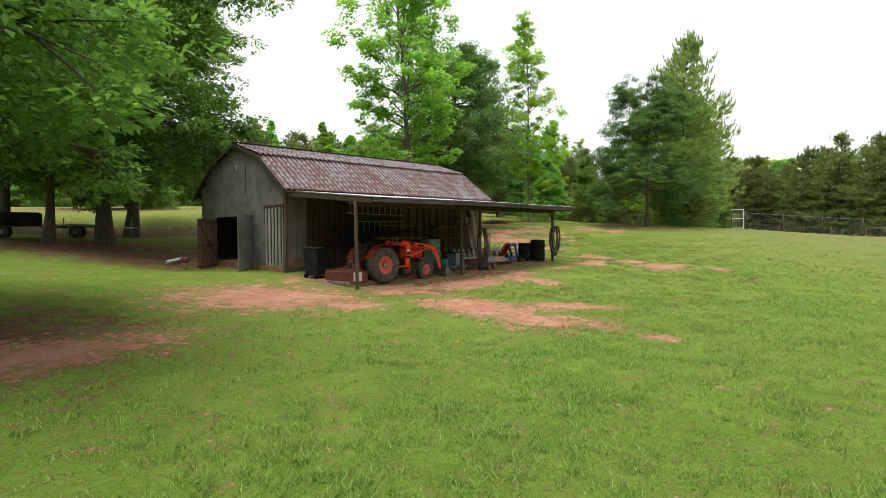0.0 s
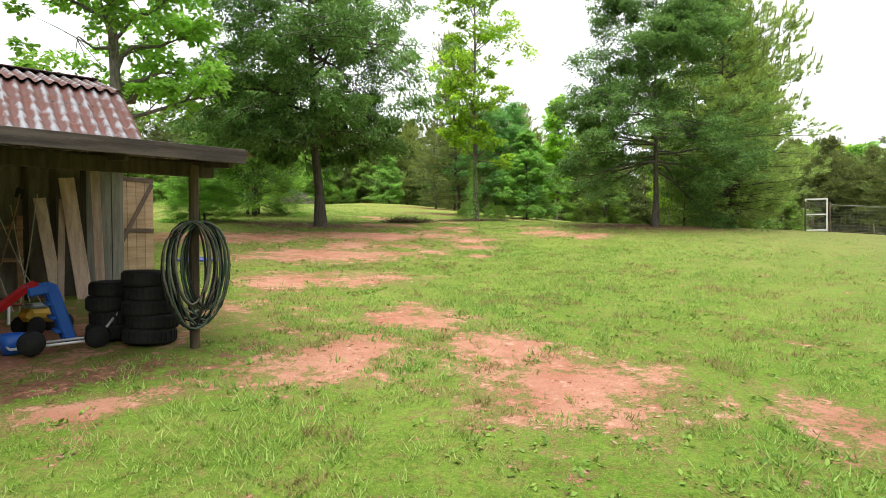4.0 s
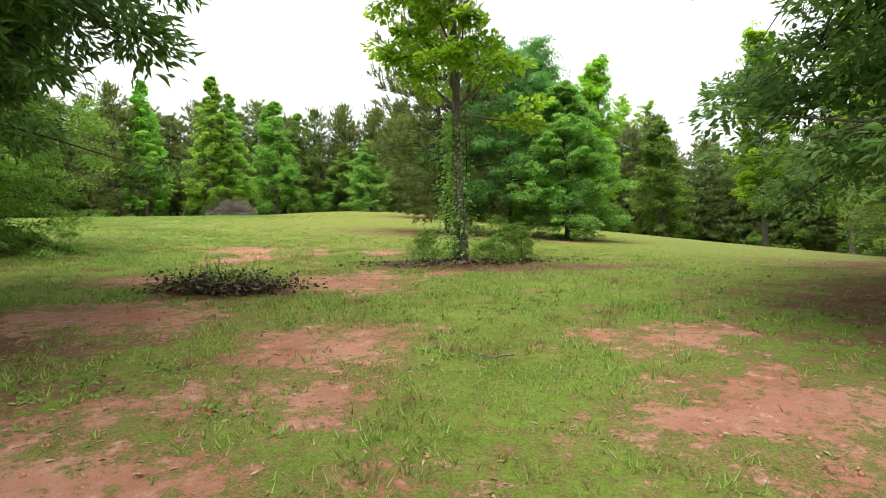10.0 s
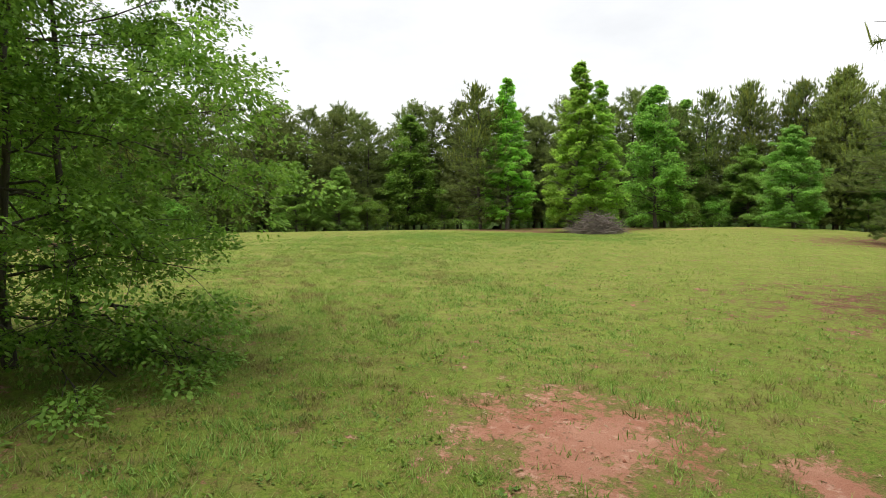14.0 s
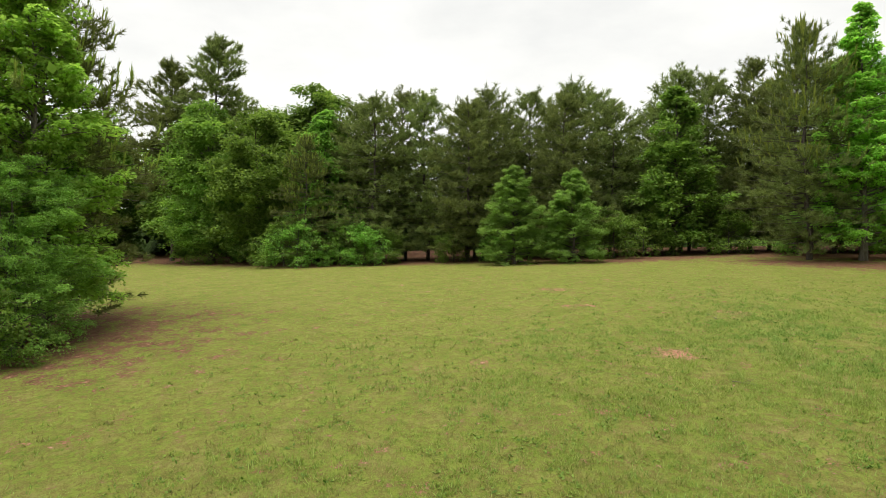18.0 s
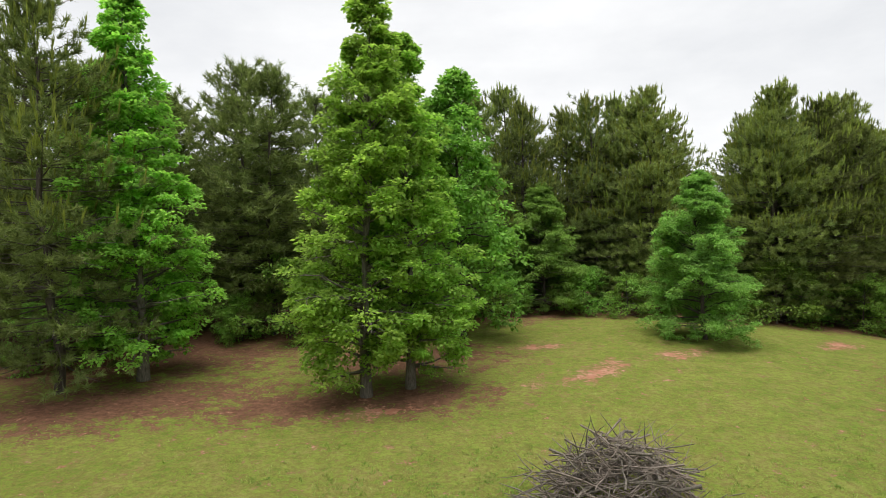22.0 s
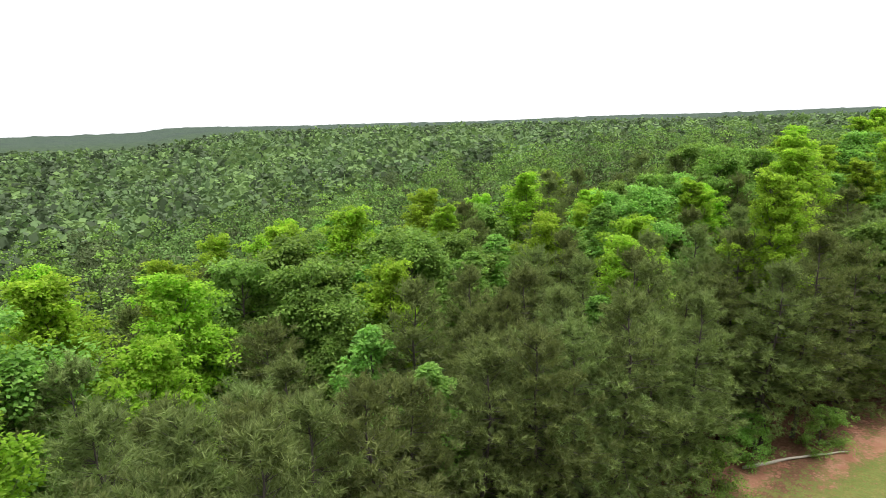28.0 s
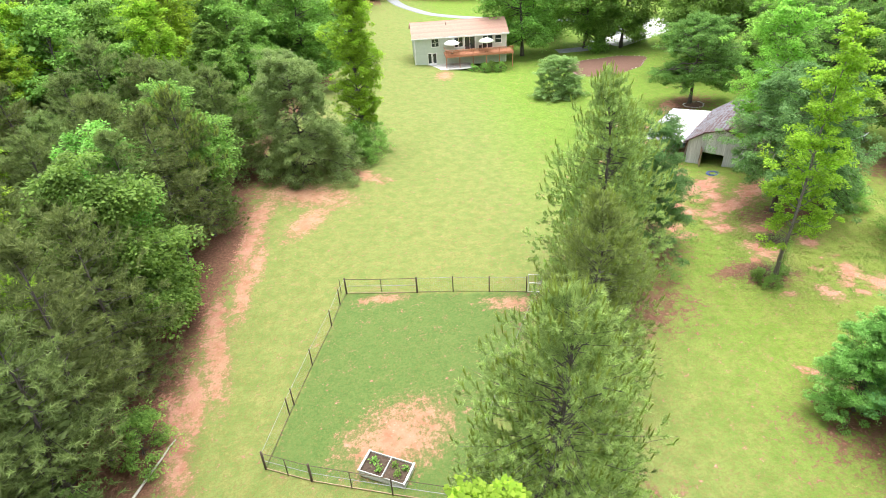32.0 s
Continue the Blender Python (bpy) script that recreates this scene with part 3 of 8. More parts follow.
# Pine straw, leaf litter and deep shade soil.
STRAW = [(-30, 100, 9, 3.5, 15), (-38, 91, 7, 2.5, 70), (-18, 99, 4, 2.2, 0), (1.7, 43.6, 4.2, 1.6, 0), (17.6, 46.8, 4.2, 3.0, 20), (22, 53, 5, 3.5, 0), (9, 67, 6, 3, 10), (56, 55, 14, 2.6, 96), (5, 92, 6, 4, 30),
         (-32, 55, 7, 5, 60), (-15, 23.5, 6, 2.8, 10), (-20, 37, 7, 4, 0), (8.8, 52.6, 1.9, 1.4, 0), (5.1, 47.8, 1.5, 0.9, 0), (-9, 7, 4.0, 3.0, 30), (32, 72, 6, 4, 60), (1.9, 20.4, 6.2, 0.40, 44.8), (-0.6, 16.6, 1.6, 0.7, 20), (9.4, 51.2, 1.7, 0.8, -20), (11.2, 51.6, 1.6, 0.8, 10), (-27.5, 94.2, 5.0, 2.2, 20), (-21.5, 94.0, 3.2, 1.5, 5), (-17.5, 94.4, 2.6, 1.5, 10)]
# Open ground: lawns and fields (the woods stand outside).
FIELD = [(-75, 58), (-62, 66), (-52.5, 71.5), (-48.5, 78), (-43, 87), (-38, 97), (-28, 102), (-18, 106), (-8, 109), (2, 108.5), (9, 106.6), (15, 108.5), (24, 113.5), (33, 116), (42, 112), (49, 104), (53.5, 90), (56.5, 66), (56, 55), (54, 46),
         (52, 36), (53, 24), (50, 6), (44, -12), (42, -40), (46, -85), (20, -110), (-40, -95), (-70, -40), (-85, 10)]


def patches(x, y, *lists):
    """1 inside the given ellipses, falling to 0 outside."""
    out = np.zeros_like(x)
    for group in lists:
        for cx, cy, a, b, turn in group:
            c, s = math.cos(radians(turn)), math.sin(radians(turn))
            u, v = ((x - cx) * c + (y - cy) * s) / a, (-(x - cx) * s + (y - cy) * c) / b
            out = np.maximum(out, np.clip(1.12 - 0.60 * np.sqrt(u * u + v * v), 0, 1))
    return out


def inside(x, y, poly):
    x, y = np.asarray(x, float), np.asarray(y, float)
    hit = np.zeros(x.shape, bool)
    for (x0, y0), (x1, y1) in zip(poly, poly[1:] + poly[:1]):
        cross = (y0 > y) != (y1 > y)
        hit ^= cross & (x < (x1 - x0) * (y - y0) / ((y1 - y0) or 1e-9) + x0)
    return hit


def edge_gap(x, y, poly):
    """Distance to the outline."""
    best = np.full(np.shape(x), 1e9)
    for (x0, y0), (x1, y1) in zip(poly, poly[1:] + poly[:1]):
        d = (x1 - x0, y1 - y0)
        t = np.clip(((x - x0) * d[0] + (y - y0) * d[1]) / (d[0] ** 2 + d[1] ** 2), 0, 1)
        best = np.minimum(best, np.hypot(x - x0 - t * d[0], y - y0 - t * d[1]))
    return best


def stretch_axis(lo, hi, step, out, grow=1.13):
    mid = np.arange(lo, hi, step)
    tail, s, v = [], step, 0.0
    while v < out:
        s *= grow
        v += s
        tail.append(v)
    tail = np.array(tail)
    return np.concatenate([lo - tail[::-1], mid, hi + tail])


gx, gy = stretch_axis(-44, 60, 0.36, 4300), stretch_axis(-8, 108, 0.36, 4300)
X, Y = np.meshgrid(gx, gy, indexing="ij")
Zg = land(X, Y)
nx, ny = X.shape
ii, jj = np.meshgrid(np.arange(nx - 1), np.arange(ny - 1), indexing="ij")
ground_mesh = fast_mesh("ground", np.stack([X, Y, Zg], -1).reshape(-1, 3), np.stack([ii * ny + jj, (ii + 1) * ny + jj, (ii + 1) * ny + jj + 1, ii * ny + jj + 1], -1).reshape(-1, 4))
ground_mesh.polygons.foreach_set("use_smooth", np.ones(len(ground_mesh.polygons), bool))
woods = np.where(inside(X, Y, FIELD), 0.0, 1.0)
straw_v = np.maximum(patches(X, Y, STRAW), np.where(woods > 0, 1.0, np.clip(0.75 - edge_gap(X, Y, FIELD) / 5, 0, 1) * (Y > 20)))
dry_v = np.clip(0.12 + 0.60 * np.clip((Y - 8) / 45, 0, 1) * np.clip((30 - X) / 25, 0.3, 1) + 0.45 * np.clip((X - 14) / 14, 0, 1) + 0.35 * np.clip((-X) / 20, 0, 1) * (Y > 50), 0, 1)
garden = inside(X, Y, [(47.2, 61.4), (36.0, 66.6), (26.5, 49.9), (41.95, 45.3)])
dry_v = np.where(garden, -0.25, dry_v)
lush_v = np.clip((X - 13) / 12, 0, 1)
plot_v = np.where(garden, 1.0, 0.0)
for key, val in (("lush", lush_v), ("plot", plot_v), ("dirt", patches(X, Y, CLAY_BARN, CLAY_OAK, CLAY_FIELD, CLAY_EDGE, CLAY_LANE) * np.where((Y > 65) & (X < 30), 0.72, np.where((Y > 28) & (X > 6) & (X < 30), 0.84, 1.0))), ("straw", straw_v), ("dry", dry_v)):
    ground_mesh.attributes.new(key, "FLOAT", "POINT").data.foreach_set("value", val.ravel().astype(np.float32))
tagged(hang("ground", ground_mesh, M["ground"]), "lawn and rough field of mown grass with bare red clay patches", "ground", kind="structure")

# ---- trees ----


def leaf_faces(p, d, w, size, wide):
    """Leaf blades: each a folded lozenge from p along d."""
    n = len(p)
    w = np.cross(d, w)
    w /= np.linalg.norm(w, axis=1)[:, None] + 1e-9
    up = np.cross(w, d)
    l = size[:, None]
    co = np.stack([p, p + d * l * 0.45 + w * l * wide + up * l * 0.08, p + d * l, p + d * l * 0.45 - w * l * wide + up * l * 0.08], 1).reshape(-1, 3)
    f = np.arange(4 * n).reshape(-1, 4)
    return co, f


def unit(v):
    return v / (np.linalg.norm(v, axis=-1, keepdims=True) + 1e-9)


def broadleaf(name, seed, H, R, base, girth, limbs, clumps, leaves, size, shape, bark, leaf, droop=0.25, sides=6, clump=0.45, wide=0.28, lean=0.0, stems=1, shade_cards=420, plate=0.5, fill=0):
    """Trunk and crown meshes of a broadleaved tree, foot at the origin."""
    g = np.random.default_rng(seed)
    wood, P, D, W = Pile(), [], [], []
    for stem in range(stems):
        off = np.array([g.normal() * 0.45, g.normal() * 0.45]) * (stems > 1)
        hs = np.linspace(0, H * 0.97, 9)
        sway = np.cumsum(g.normal(size=(9, 2)) * 0.007 * H, 0)
        sway -= sway[0]
        spine = np.column_stack([sway + off + np.outer(hs, g.normal(size=2) * 0.06 * (stems > 1) + [lean, 0]), hs])
        spine[0, 2] = -0.25
        rad = girth * (1 - 0.93 * np.linspace(0, 1, 9) ** 0.85) + 0.012
        rad[0] *= 1.45
        wood.add(*tube(spine, rad, sides + 2))
        for k in range(limbs):
            u = (k + g.random() + g.normal() * 1.2) / limbs
            u = min(1.0, max(0.0, u)) ** (1.25 if shape == "oak" else 1.0)
            h = base + (H * 0.96 - base) * u
            az = k * 2.39996 + g.normal() * 1.3
            if shape == "oak":
                reach = R * (0.30 + 0.70 * math.sin(math.pi * min(1, u * 0.80 + 0.18)) ** 0.8)
            elif shape == "cone":
                reach = R * (0.10 + 0.90 * (1 - u) ** 0.70) * (0.62 + 0.38 * min(1, u * 5 + 0.2))
            elif shape == "egg":
                reach = R * (0.06 + 0.94 * (1 - u) ** 0.66) * (0.62 + 0.38 * min(1, u * 5 + 0.2))
            elif shape == "tall":
                reach = R * (0.22 + 0.78 * math.sin(math.pi * (u * 0.82 + 0.12)) ** 0.7)
            else:
                reach = R * math.sqrt(max(0.05, 1 - (u * 1.02 - 0.25) ** 2 * 1.3))
            reach *= g.uniform(0.62, 1.12) * (1 + (0.06 if shape in ("cone", "egg") else 0.15) * math.sin(2 * az + seed + 3 * u))
            rise = radians({"cone": 12, "egg": 6, "tall": 26}.get(shape, -4) + 42 * u + g.normal() * 9)
            hd = np.array([math.cos(az), math.sin(az), 0])
            t = np.linspace(0, 1, 5)[:, None]
            foot = np.array([np.interp(h, hs, spine[:, 0]), np.interp(h, hs, spine[:, 1]), h])
            line = foot + reach * t * (math.cos(rise) * hd + math.sin(rise) * np.array([0, 0, 1])) - droop * reach * t * t * np.array([0, 0, 1])
            line[1:] += g.normal(size=(4, 3)) * 0.03 * reach
            r0 = max(0.015, girth * 0.42 * (1 - u * 0.7))
            wood.add(*tube(line, r0 * (1 - 0.88 * t[:, 0]), max(3, sides - 2)))
            m = max(2, int(clumps * (0.25 + 0.75 * reach / R) * g.uniform(0.8, 1.2)))
            tt = np.append(0.26 + 0.74 * g.random(m - 1) ** 0.75, 1.0)
            c = np.stack([np.interp(tt, t[:, 0], line[:, i]) for i in range(3)], 1)
            side = np.cross(hd, [0, 0, 1])
            c += np.outer(g.normal(size=m) * 0.22 * reach * (0.25 + tt), side) + np.outer(g.normal(size=m) * 0.085 * reach, [0, 0, 1])
            for q, a in zip(c, tt) if sides > 4 else ():
                src = np.array([np.interp(max(0.1, a - 0.15), t[:, 0], line[:, i]) for i in range(3)])
                wood.add(*tube([src, (src + q) / 2 + [0, 0, 0.04], q], [r0 * 0.30, r0 * 0.2, 0.006], 3))
            P.append(c)
            D.append(np.tile(hd, (m, 1)))
            W.append(np.full(m, 0.5 + 0.5 * reach / R))
    tips = np.array([q[-1] for q in P])
    axis = np.array([0, 0, 1.0])
    away = np.linalg.norm(tips[:, None] - tips[None], axis=-1)
    near = np.argsort(away, 1)[:, 1:7]
    k = g.integers(0, len(tips), fill)
    j = near[k, g.integers(0, 6, fill)]
    q = tips[k] + (tips[j] - tips[k]) * g.random((fill, 1))
    q = q * (1 - (1 - axis) * (1 - g.uniform(0.72, 1.02, (fill, 1)))) + g.normal(size=(fill, 3)) * 0.12
    P.append(q)
    D.append(unit(q * [1, 1, 0]))
    W.append(0.5 + 0.5 * np.clip(np.hypot(q[:, 0], q[:, 1]) / R, 0, 1))
    c, hd = np.concatenate(P), np.concatenate(D)
    rc = clump * g.uniform(0.6, 1.35, len(c)) * np.concatenate(W)
    n = len(c) * leaves
    cc, hh, rr = np.repeat(c, leaves, 0), np.repeat(hd, leaves, 0), np.repeat(rc, leaves)[:, None]
    v = unit(g.normal(size=(n, 3)))
    v[:, 2] = np.where(g.random(n) < 0.62, np.abs(v[:, 2]), v[:, 2])
    p = cc + v * rr * [1, 1, plate] * (0.45 + 0.6 * g.random((n, 1)) ** 0.6)
    d = unit(v * [0.8, 0.8, 0.2] + hh * 0.35 + g.normal(size=(n, 3)) * 0.42 - np.array([0, 0, 0.12 + droop]))
    co, f = leaf_faces(p, d, v * 0.55 + g.normal(size=(n, 3)) * 0.30 + [0, 0, 0.8], size * g.uniform(0.65, 1.25, n), wide)
    tone = np.repeat(g.normal(size=len(c)) * 0.35, leaves * 4)
    # Oversized leaves added inside to block light, so gaps look dark.
    if shade_cards:
        k = g.integers(0, len(c), shade_cards)
        q = c[k] * np.array([1, 1, 0]) * g.uniform(0.25, 0.85, (shade_cards, 1)) + c[k] * [0, 0, 1] + g.normal(size=(shade_cards, 3)) * 0.2
        ci, fi = leaf_faces(q, unit(g.normal(size=(shade_cards, 3)) * [1, 1, 0.5]), g.normal(size=(shade_cards, 3)), R * 0.11 * g.uniform(0.7, 1.3, shade_cards), 0.38)
        co, f, tone = np.concatenate([co, ci]), np.concatenate([f, fi + len(co)]), np.append(tone, np.zeros(shade_cards * 4))
    crown = fast_mesh(name + "_crown", co, f)
    crown.attributes.new("tone", "FLOAT", "POINT").data.foreach_set("value", tone.astype(np.float32))
    return wood.mesh(name + "_trunk"), crown, bark, leaf


def pine(name, seed, H, R, base, girth, step, arms, tufts, needles, length, thick, candles=True, round_top=0.35, shade_cards=240):
    """Trunk, crown and fresh candle meshes of a pine, foot at the origin."""
    g = np.random.default_rng(seed)
    wood = Pile()
    hs = np.linspace(-0.25, H, 9)
    spine = np.column_stack([np.cumsum(g.normal(size=(9, 2)) * 0.01 * H, 0), hs])
    spine[:, :2] -= spine[0, :2]
    wood.add(*tube(spine, girth * (1 - 0.94 * np.linspace(0, 1, 9)) + 0.012, 7))
    P, D = [], []
    h = base
    while h < H - 0.15:
        u = (h - base) / (H - base)
        reach0 = R * (1 - u ** (1.5 + round_top)) ** 0.75 * (0.55 + 0.45 * min(1, u * 3.5 + 0.25))
        for k in range(max(3, int(arms * (1 - 0.35 * u)))):
            az, reach = g.random() * 6.283, reach0 * g.uniform(0.5, 1.15) + 0.15
            hd = np.array([math.cos(az), math.sin(az), 0])
            rise = radians(-6 + 46 * u ** 1.6 + g.normal() * 9)
            t = np.linspace(0, 1, 4)[:, None]
            foot = np.array([np.interp(h, hs, spine[:, 0]), np.interp(h, hs, spine[:, 1]), h])
            line = foot + reach * t * (math.cos(rise) * hd + [0, 0, math.sin(rise)]) + 0.12 * reach * (t * t - t) * np.array([0, 0, 1])
            wood.add(*tube(line, max(0.01, girth * 0.22 * (1 - 0.5 * u)) * (1 - 0.85 * t[:, 0]), 3))
            m = max(3, int(tufts * (0.28 + 0.72 * reach / R) * g.uniform(0.8, 1.25)))
            tt = 0.22 + 0.72 * g.random(m) ** 0.75
            c = np.stack([np.interp(tt, t[:, 0], line[:, i]) for i in range(3)], 1)
            side = np.cross(hd, [0, 0, 1])
            lat = g.normal(size=m) * 0.20 * (0.35 + reach * 0.6)
            c += np.outer(lat, side) + np.outer(np.abs(g.normal(size=m)) * 0.09 * (0.3 + reach * 0.3), [0, 0, 1])
            P.append(c)
            D.append(unit(hd * 0.9 + np.outer(np.sign(lat) * 0.5, side) + [0, 0, 0.45 + 0.8 * u] + g.normal(size=(m, 3)) * 0.25))
        h += step * g.uniform(0.75, 1.25)
    P.append(spine[-1:] - [0, 0, 0.1])
    D.append(np.array([[0, 0, 1.0]]))
    c, dd = np.concatenate(P), np.concatenate(D)

    def brush(c, dd, needles, length, thick, spread):
        n = len(c) * needles
        p0, d0 = np.repeat(c, needles, 0), np.repeat(dd, needles, 0)
        a = g.random((n, 1))
        p = p0 + d0 * length * 0.9 * (a - 0.35)
        d = unit(d0 * 0.7 + g.normal(size=(n, 3)) * spread)
        w = unit(np.cross(d, g.normal(size=(n, 3)))) * thick
        l = length * g.uniform(0.6, 1.1, (n, 1))
        return np.stack([p - w, p + w, p + d * l], 1).reshape(-1, 3), np.arange(3 * n).reshape(-1, 3)

    tops = []
    for i in range(14):
        zt = H + 0.1 - abs(g.normal()) * 0.8
        root = np.array([np.interp(zt - 0.5, hs, spine[:, 0]), np.interp(zt - 0.5, hs, spine[:, 1]), zt - 0.5])
        tip = root + [g.normal() * 0.6, g.normal() * 0.6, 0.6 + 0.3 * g.random()]
        wood.add(*tube([root, (root + tip) / 2 + [0, 0, -0.05], tip], [0.02, 0.015, 0.008], 4))
        tops += [root + (tip - root) * k for k in (0.4, 0.7, 1.0)]
    spikes = np.array(tops)
    c, dd = np.concatenate([c, spikes]), np.concatenate([dd, np.tile([0, 0, 1.0], (len(spikes), 1))])
    co, f = brush(c, dd, needles, length, thick, 0.55)
    # Big cards added low in the crown to stop light passing through.
    low = np.flatnonzero(c[:, 2] < base + (H - base) * 0.72)
    k = g.choice(low, shade_cards)
    q = np.column_stack([c[k, :2] * g.uniform(0.15, 0.7, (shade_cards, 1)), c[k, 2]])
    ci, fi = leaf_faces(q, unit(g.normal(size=(shade_cards, 3)) * [1, 1, 0.5]), g.normal(size=(shade_cards, 3)), R * 0.14 * g.uniform(0.7, 1.3, shade_cards), 0.3)
    fi = np.concatenate([fi[:, :3], fi[:, [0, 2, 3]]])
    crown = fast_mesh(name + "_crown", np.concatenate([co, ci]), np.concatenate([f, fi + len(co)]))
    tone = np.append(np.repeat(g.normal(size=len(c)) * 0.4, needles * 3), np.zeros(len(ci)))
    crown.attributes.new("tone", "FLOAT", "POINT").data.foreach_set("value", tone.astype(np.float32))
    tips = None
    if candles:
        top = c[:, 2] > base + (H - base) * 0.35
        pick = top & (g.random(len(c)) < 0.42)
        cc = c[pick] + dd[pick] * length * 0.9
        tips = fast_mesh(name + "_candles", *brush(cc, unit(dd[pick] * 0.35 + [0, 0, 1.0]), max(8, needles // 3), length * 1.25, thick * 1.7, 0.085))
    return wood.mesh(name + "_trunk"), crown, tips


KINDS = {}


def tree_kind(key, made, name, label, category="tree"):
    KINDS[key] = (made, name, label, category)


tree_kind("oak", broadleaf("oak", 3, 13.4, 6.3, 3.9, 0.23, 74, 15, 110, 0.21, "oak", "bark", "oak_leaf", 0.27, clump=0.54, wide=0.17, shade_cards=0, plate=0.6, fill=420), "oak_tree", "broad dark green oak with drooping leaf clusters on the lawn")
tree_kind("willow", broadleaf("willow", 5, 11.0, 5.2, 2.7, 0.15, 64, 15, 120, 0.14, "round", "bark", "willow_leaf", 0.22, clump=0.50, wide=0.22, shade_cards=0, plate=0.55, fill=420), "willow_oak", "rounded fine-leaved green willow oak on the lawn")
tree_kind("tulip", broadleaf("tulip", 7, 18.8, 3.1, 3.4, 0.130, 58, 8, 70, 0.175, "tall", "bark_pale", "lime_leaf", 0.12, clump=0.38, wide=0.36, shade_cards=0, plate=0.6, fill=30), "tulip_tree", "tall slender tulip tree with bright spring leaves")
tree_kind("gum", broadleaf("gum", 11, 15.4, 3.2, 0.9, 0.17, 140, 6, 84, 0.165, "cone", "bark_pale", "gum_leaf", 0.16, clump=0.42, wide=0.36, shade_cards=100, plate=0.65, fill=170), "sweetgum_tree", "conical sweetgum with bright yellow-green leaves")
tree_kind("broadgum", broadleaf("broadgum", 12, 18.5, 5.2, 3.6, 0.20, 62, 10, 70, 0.20, "tall", "bark_pale", "gum_leaf", 0.16, clump=0.48, wide=0.38, shade_cards=0, plate=0.6, fill=110), "sweetgum_tree", "tall full sweetgum with bright leaves behind the barn")
tree_kind("lime", broadleaf("lime", 13, 19.5, 3.4, 3.0, 0.20, 150, 7, 84, 0.145, "tall", "bark_pale", "lime_leaf", 0.12, clump=0.40, wide=0.40, shade_cards=100, plate=0.8, fill=260), "sweetgum_tree", "sweetgum crown of glowing lime-green leaves")
tree_kind("young", broadleaf("young", 17, 7.6, 3.2, 0.4, 0.10, 130, 8, 120, 0.115, "egg", "bark", "young_leaf", 0.08, clump=0.34, wide=0.26, shade_cards=0, plate=0.6, fill=300), "young_oak", "young cone-shaped oak with pale green leaves down to the ground")
tree_kind("shade", broadleaf("shade", 19, 15.5, 7.4, 5.0, 0.34, 64, 15, 84, 0.24, "oak", "bark", "shade_leaf", 0.18, clump=0.66, wide=0.25, shade_cards=0, plate=0.6, fill=360), "shade_oak", "large old shade oak with wide low branches")
tree_kind("multi", broadleaf("multi", 23, 10.0, 4.0, 0.4, 0.075, 30, 10, 120, 0.10, "round", "bark", "mid_leaf", 0.24, clump=0.46, wide=0.30, stems=4, shade_cards=0, plate=0.6, fill=220), "thicket_tree", "many-stemmed broadleaf thicket tree with leaves to the ground")
tree_kind("shrub", broadleaf("shrub", 29, 2.4, 1.6, 0.1, 0.03, 26, 6, 50, 0.11, "round", "bark", "mid_leaf", 0.1, clump=0.28, wide=0.30, shade_cards=0, plate=0.7, fill=40), "shrub", "leafy green shrub at the edge of the woods", "shrub")
tree_kind("farbroad", broadleaf("farbroad", 31, 15.0, 5.4, 2.2, 0.24, 70, 9, 60, 0.28, "oak", "bark", "mid_leaf", 0.12, 4, clump=0.90, wide=0.34, shade_cards=200, plate=0.75, fill=380), "woodland_tree", "round-crowned green woodland tree")
tree_kind("fargum", broadleaf("fargum", 37, 16.5, 3.6, 2.0, 0.20, 100, 5, 56, 0.25, "tall", "bark_pale", "lime_leaf", 0.12, 4, clump=0.60, wide=0.36, shade_cards=120, plate=0.8, fill=140), "woodland_sweetgum", "tall bright green sweetgum in the woods")
tree_kind("fargreen", broadleaf("fargreen", 41, 13.5, 4.0, 1.2, 0.18, 100, 5, 56, 0.25, "egg", "bark", "mid_leaf", 0.16, 4, clump=0.60, wide=0.34, shade_cards=120, plate=0.7, fill=150), "woodland_maple", "fresh green cone-shaped woodland tree")
tree_kind("dome", broadleaf("dome", 71, 11.4, 5.9, 0.9, 0.22, 84, 14, 90, 0.18, "round", "bark", "dome_leaf", 0.22, clump=0.55, wide=0.28, shade_cards=200, plate=0.65, fill=440), "round_tree", "dense round grey-green broadleaf tree with foliage nearly to the ground")
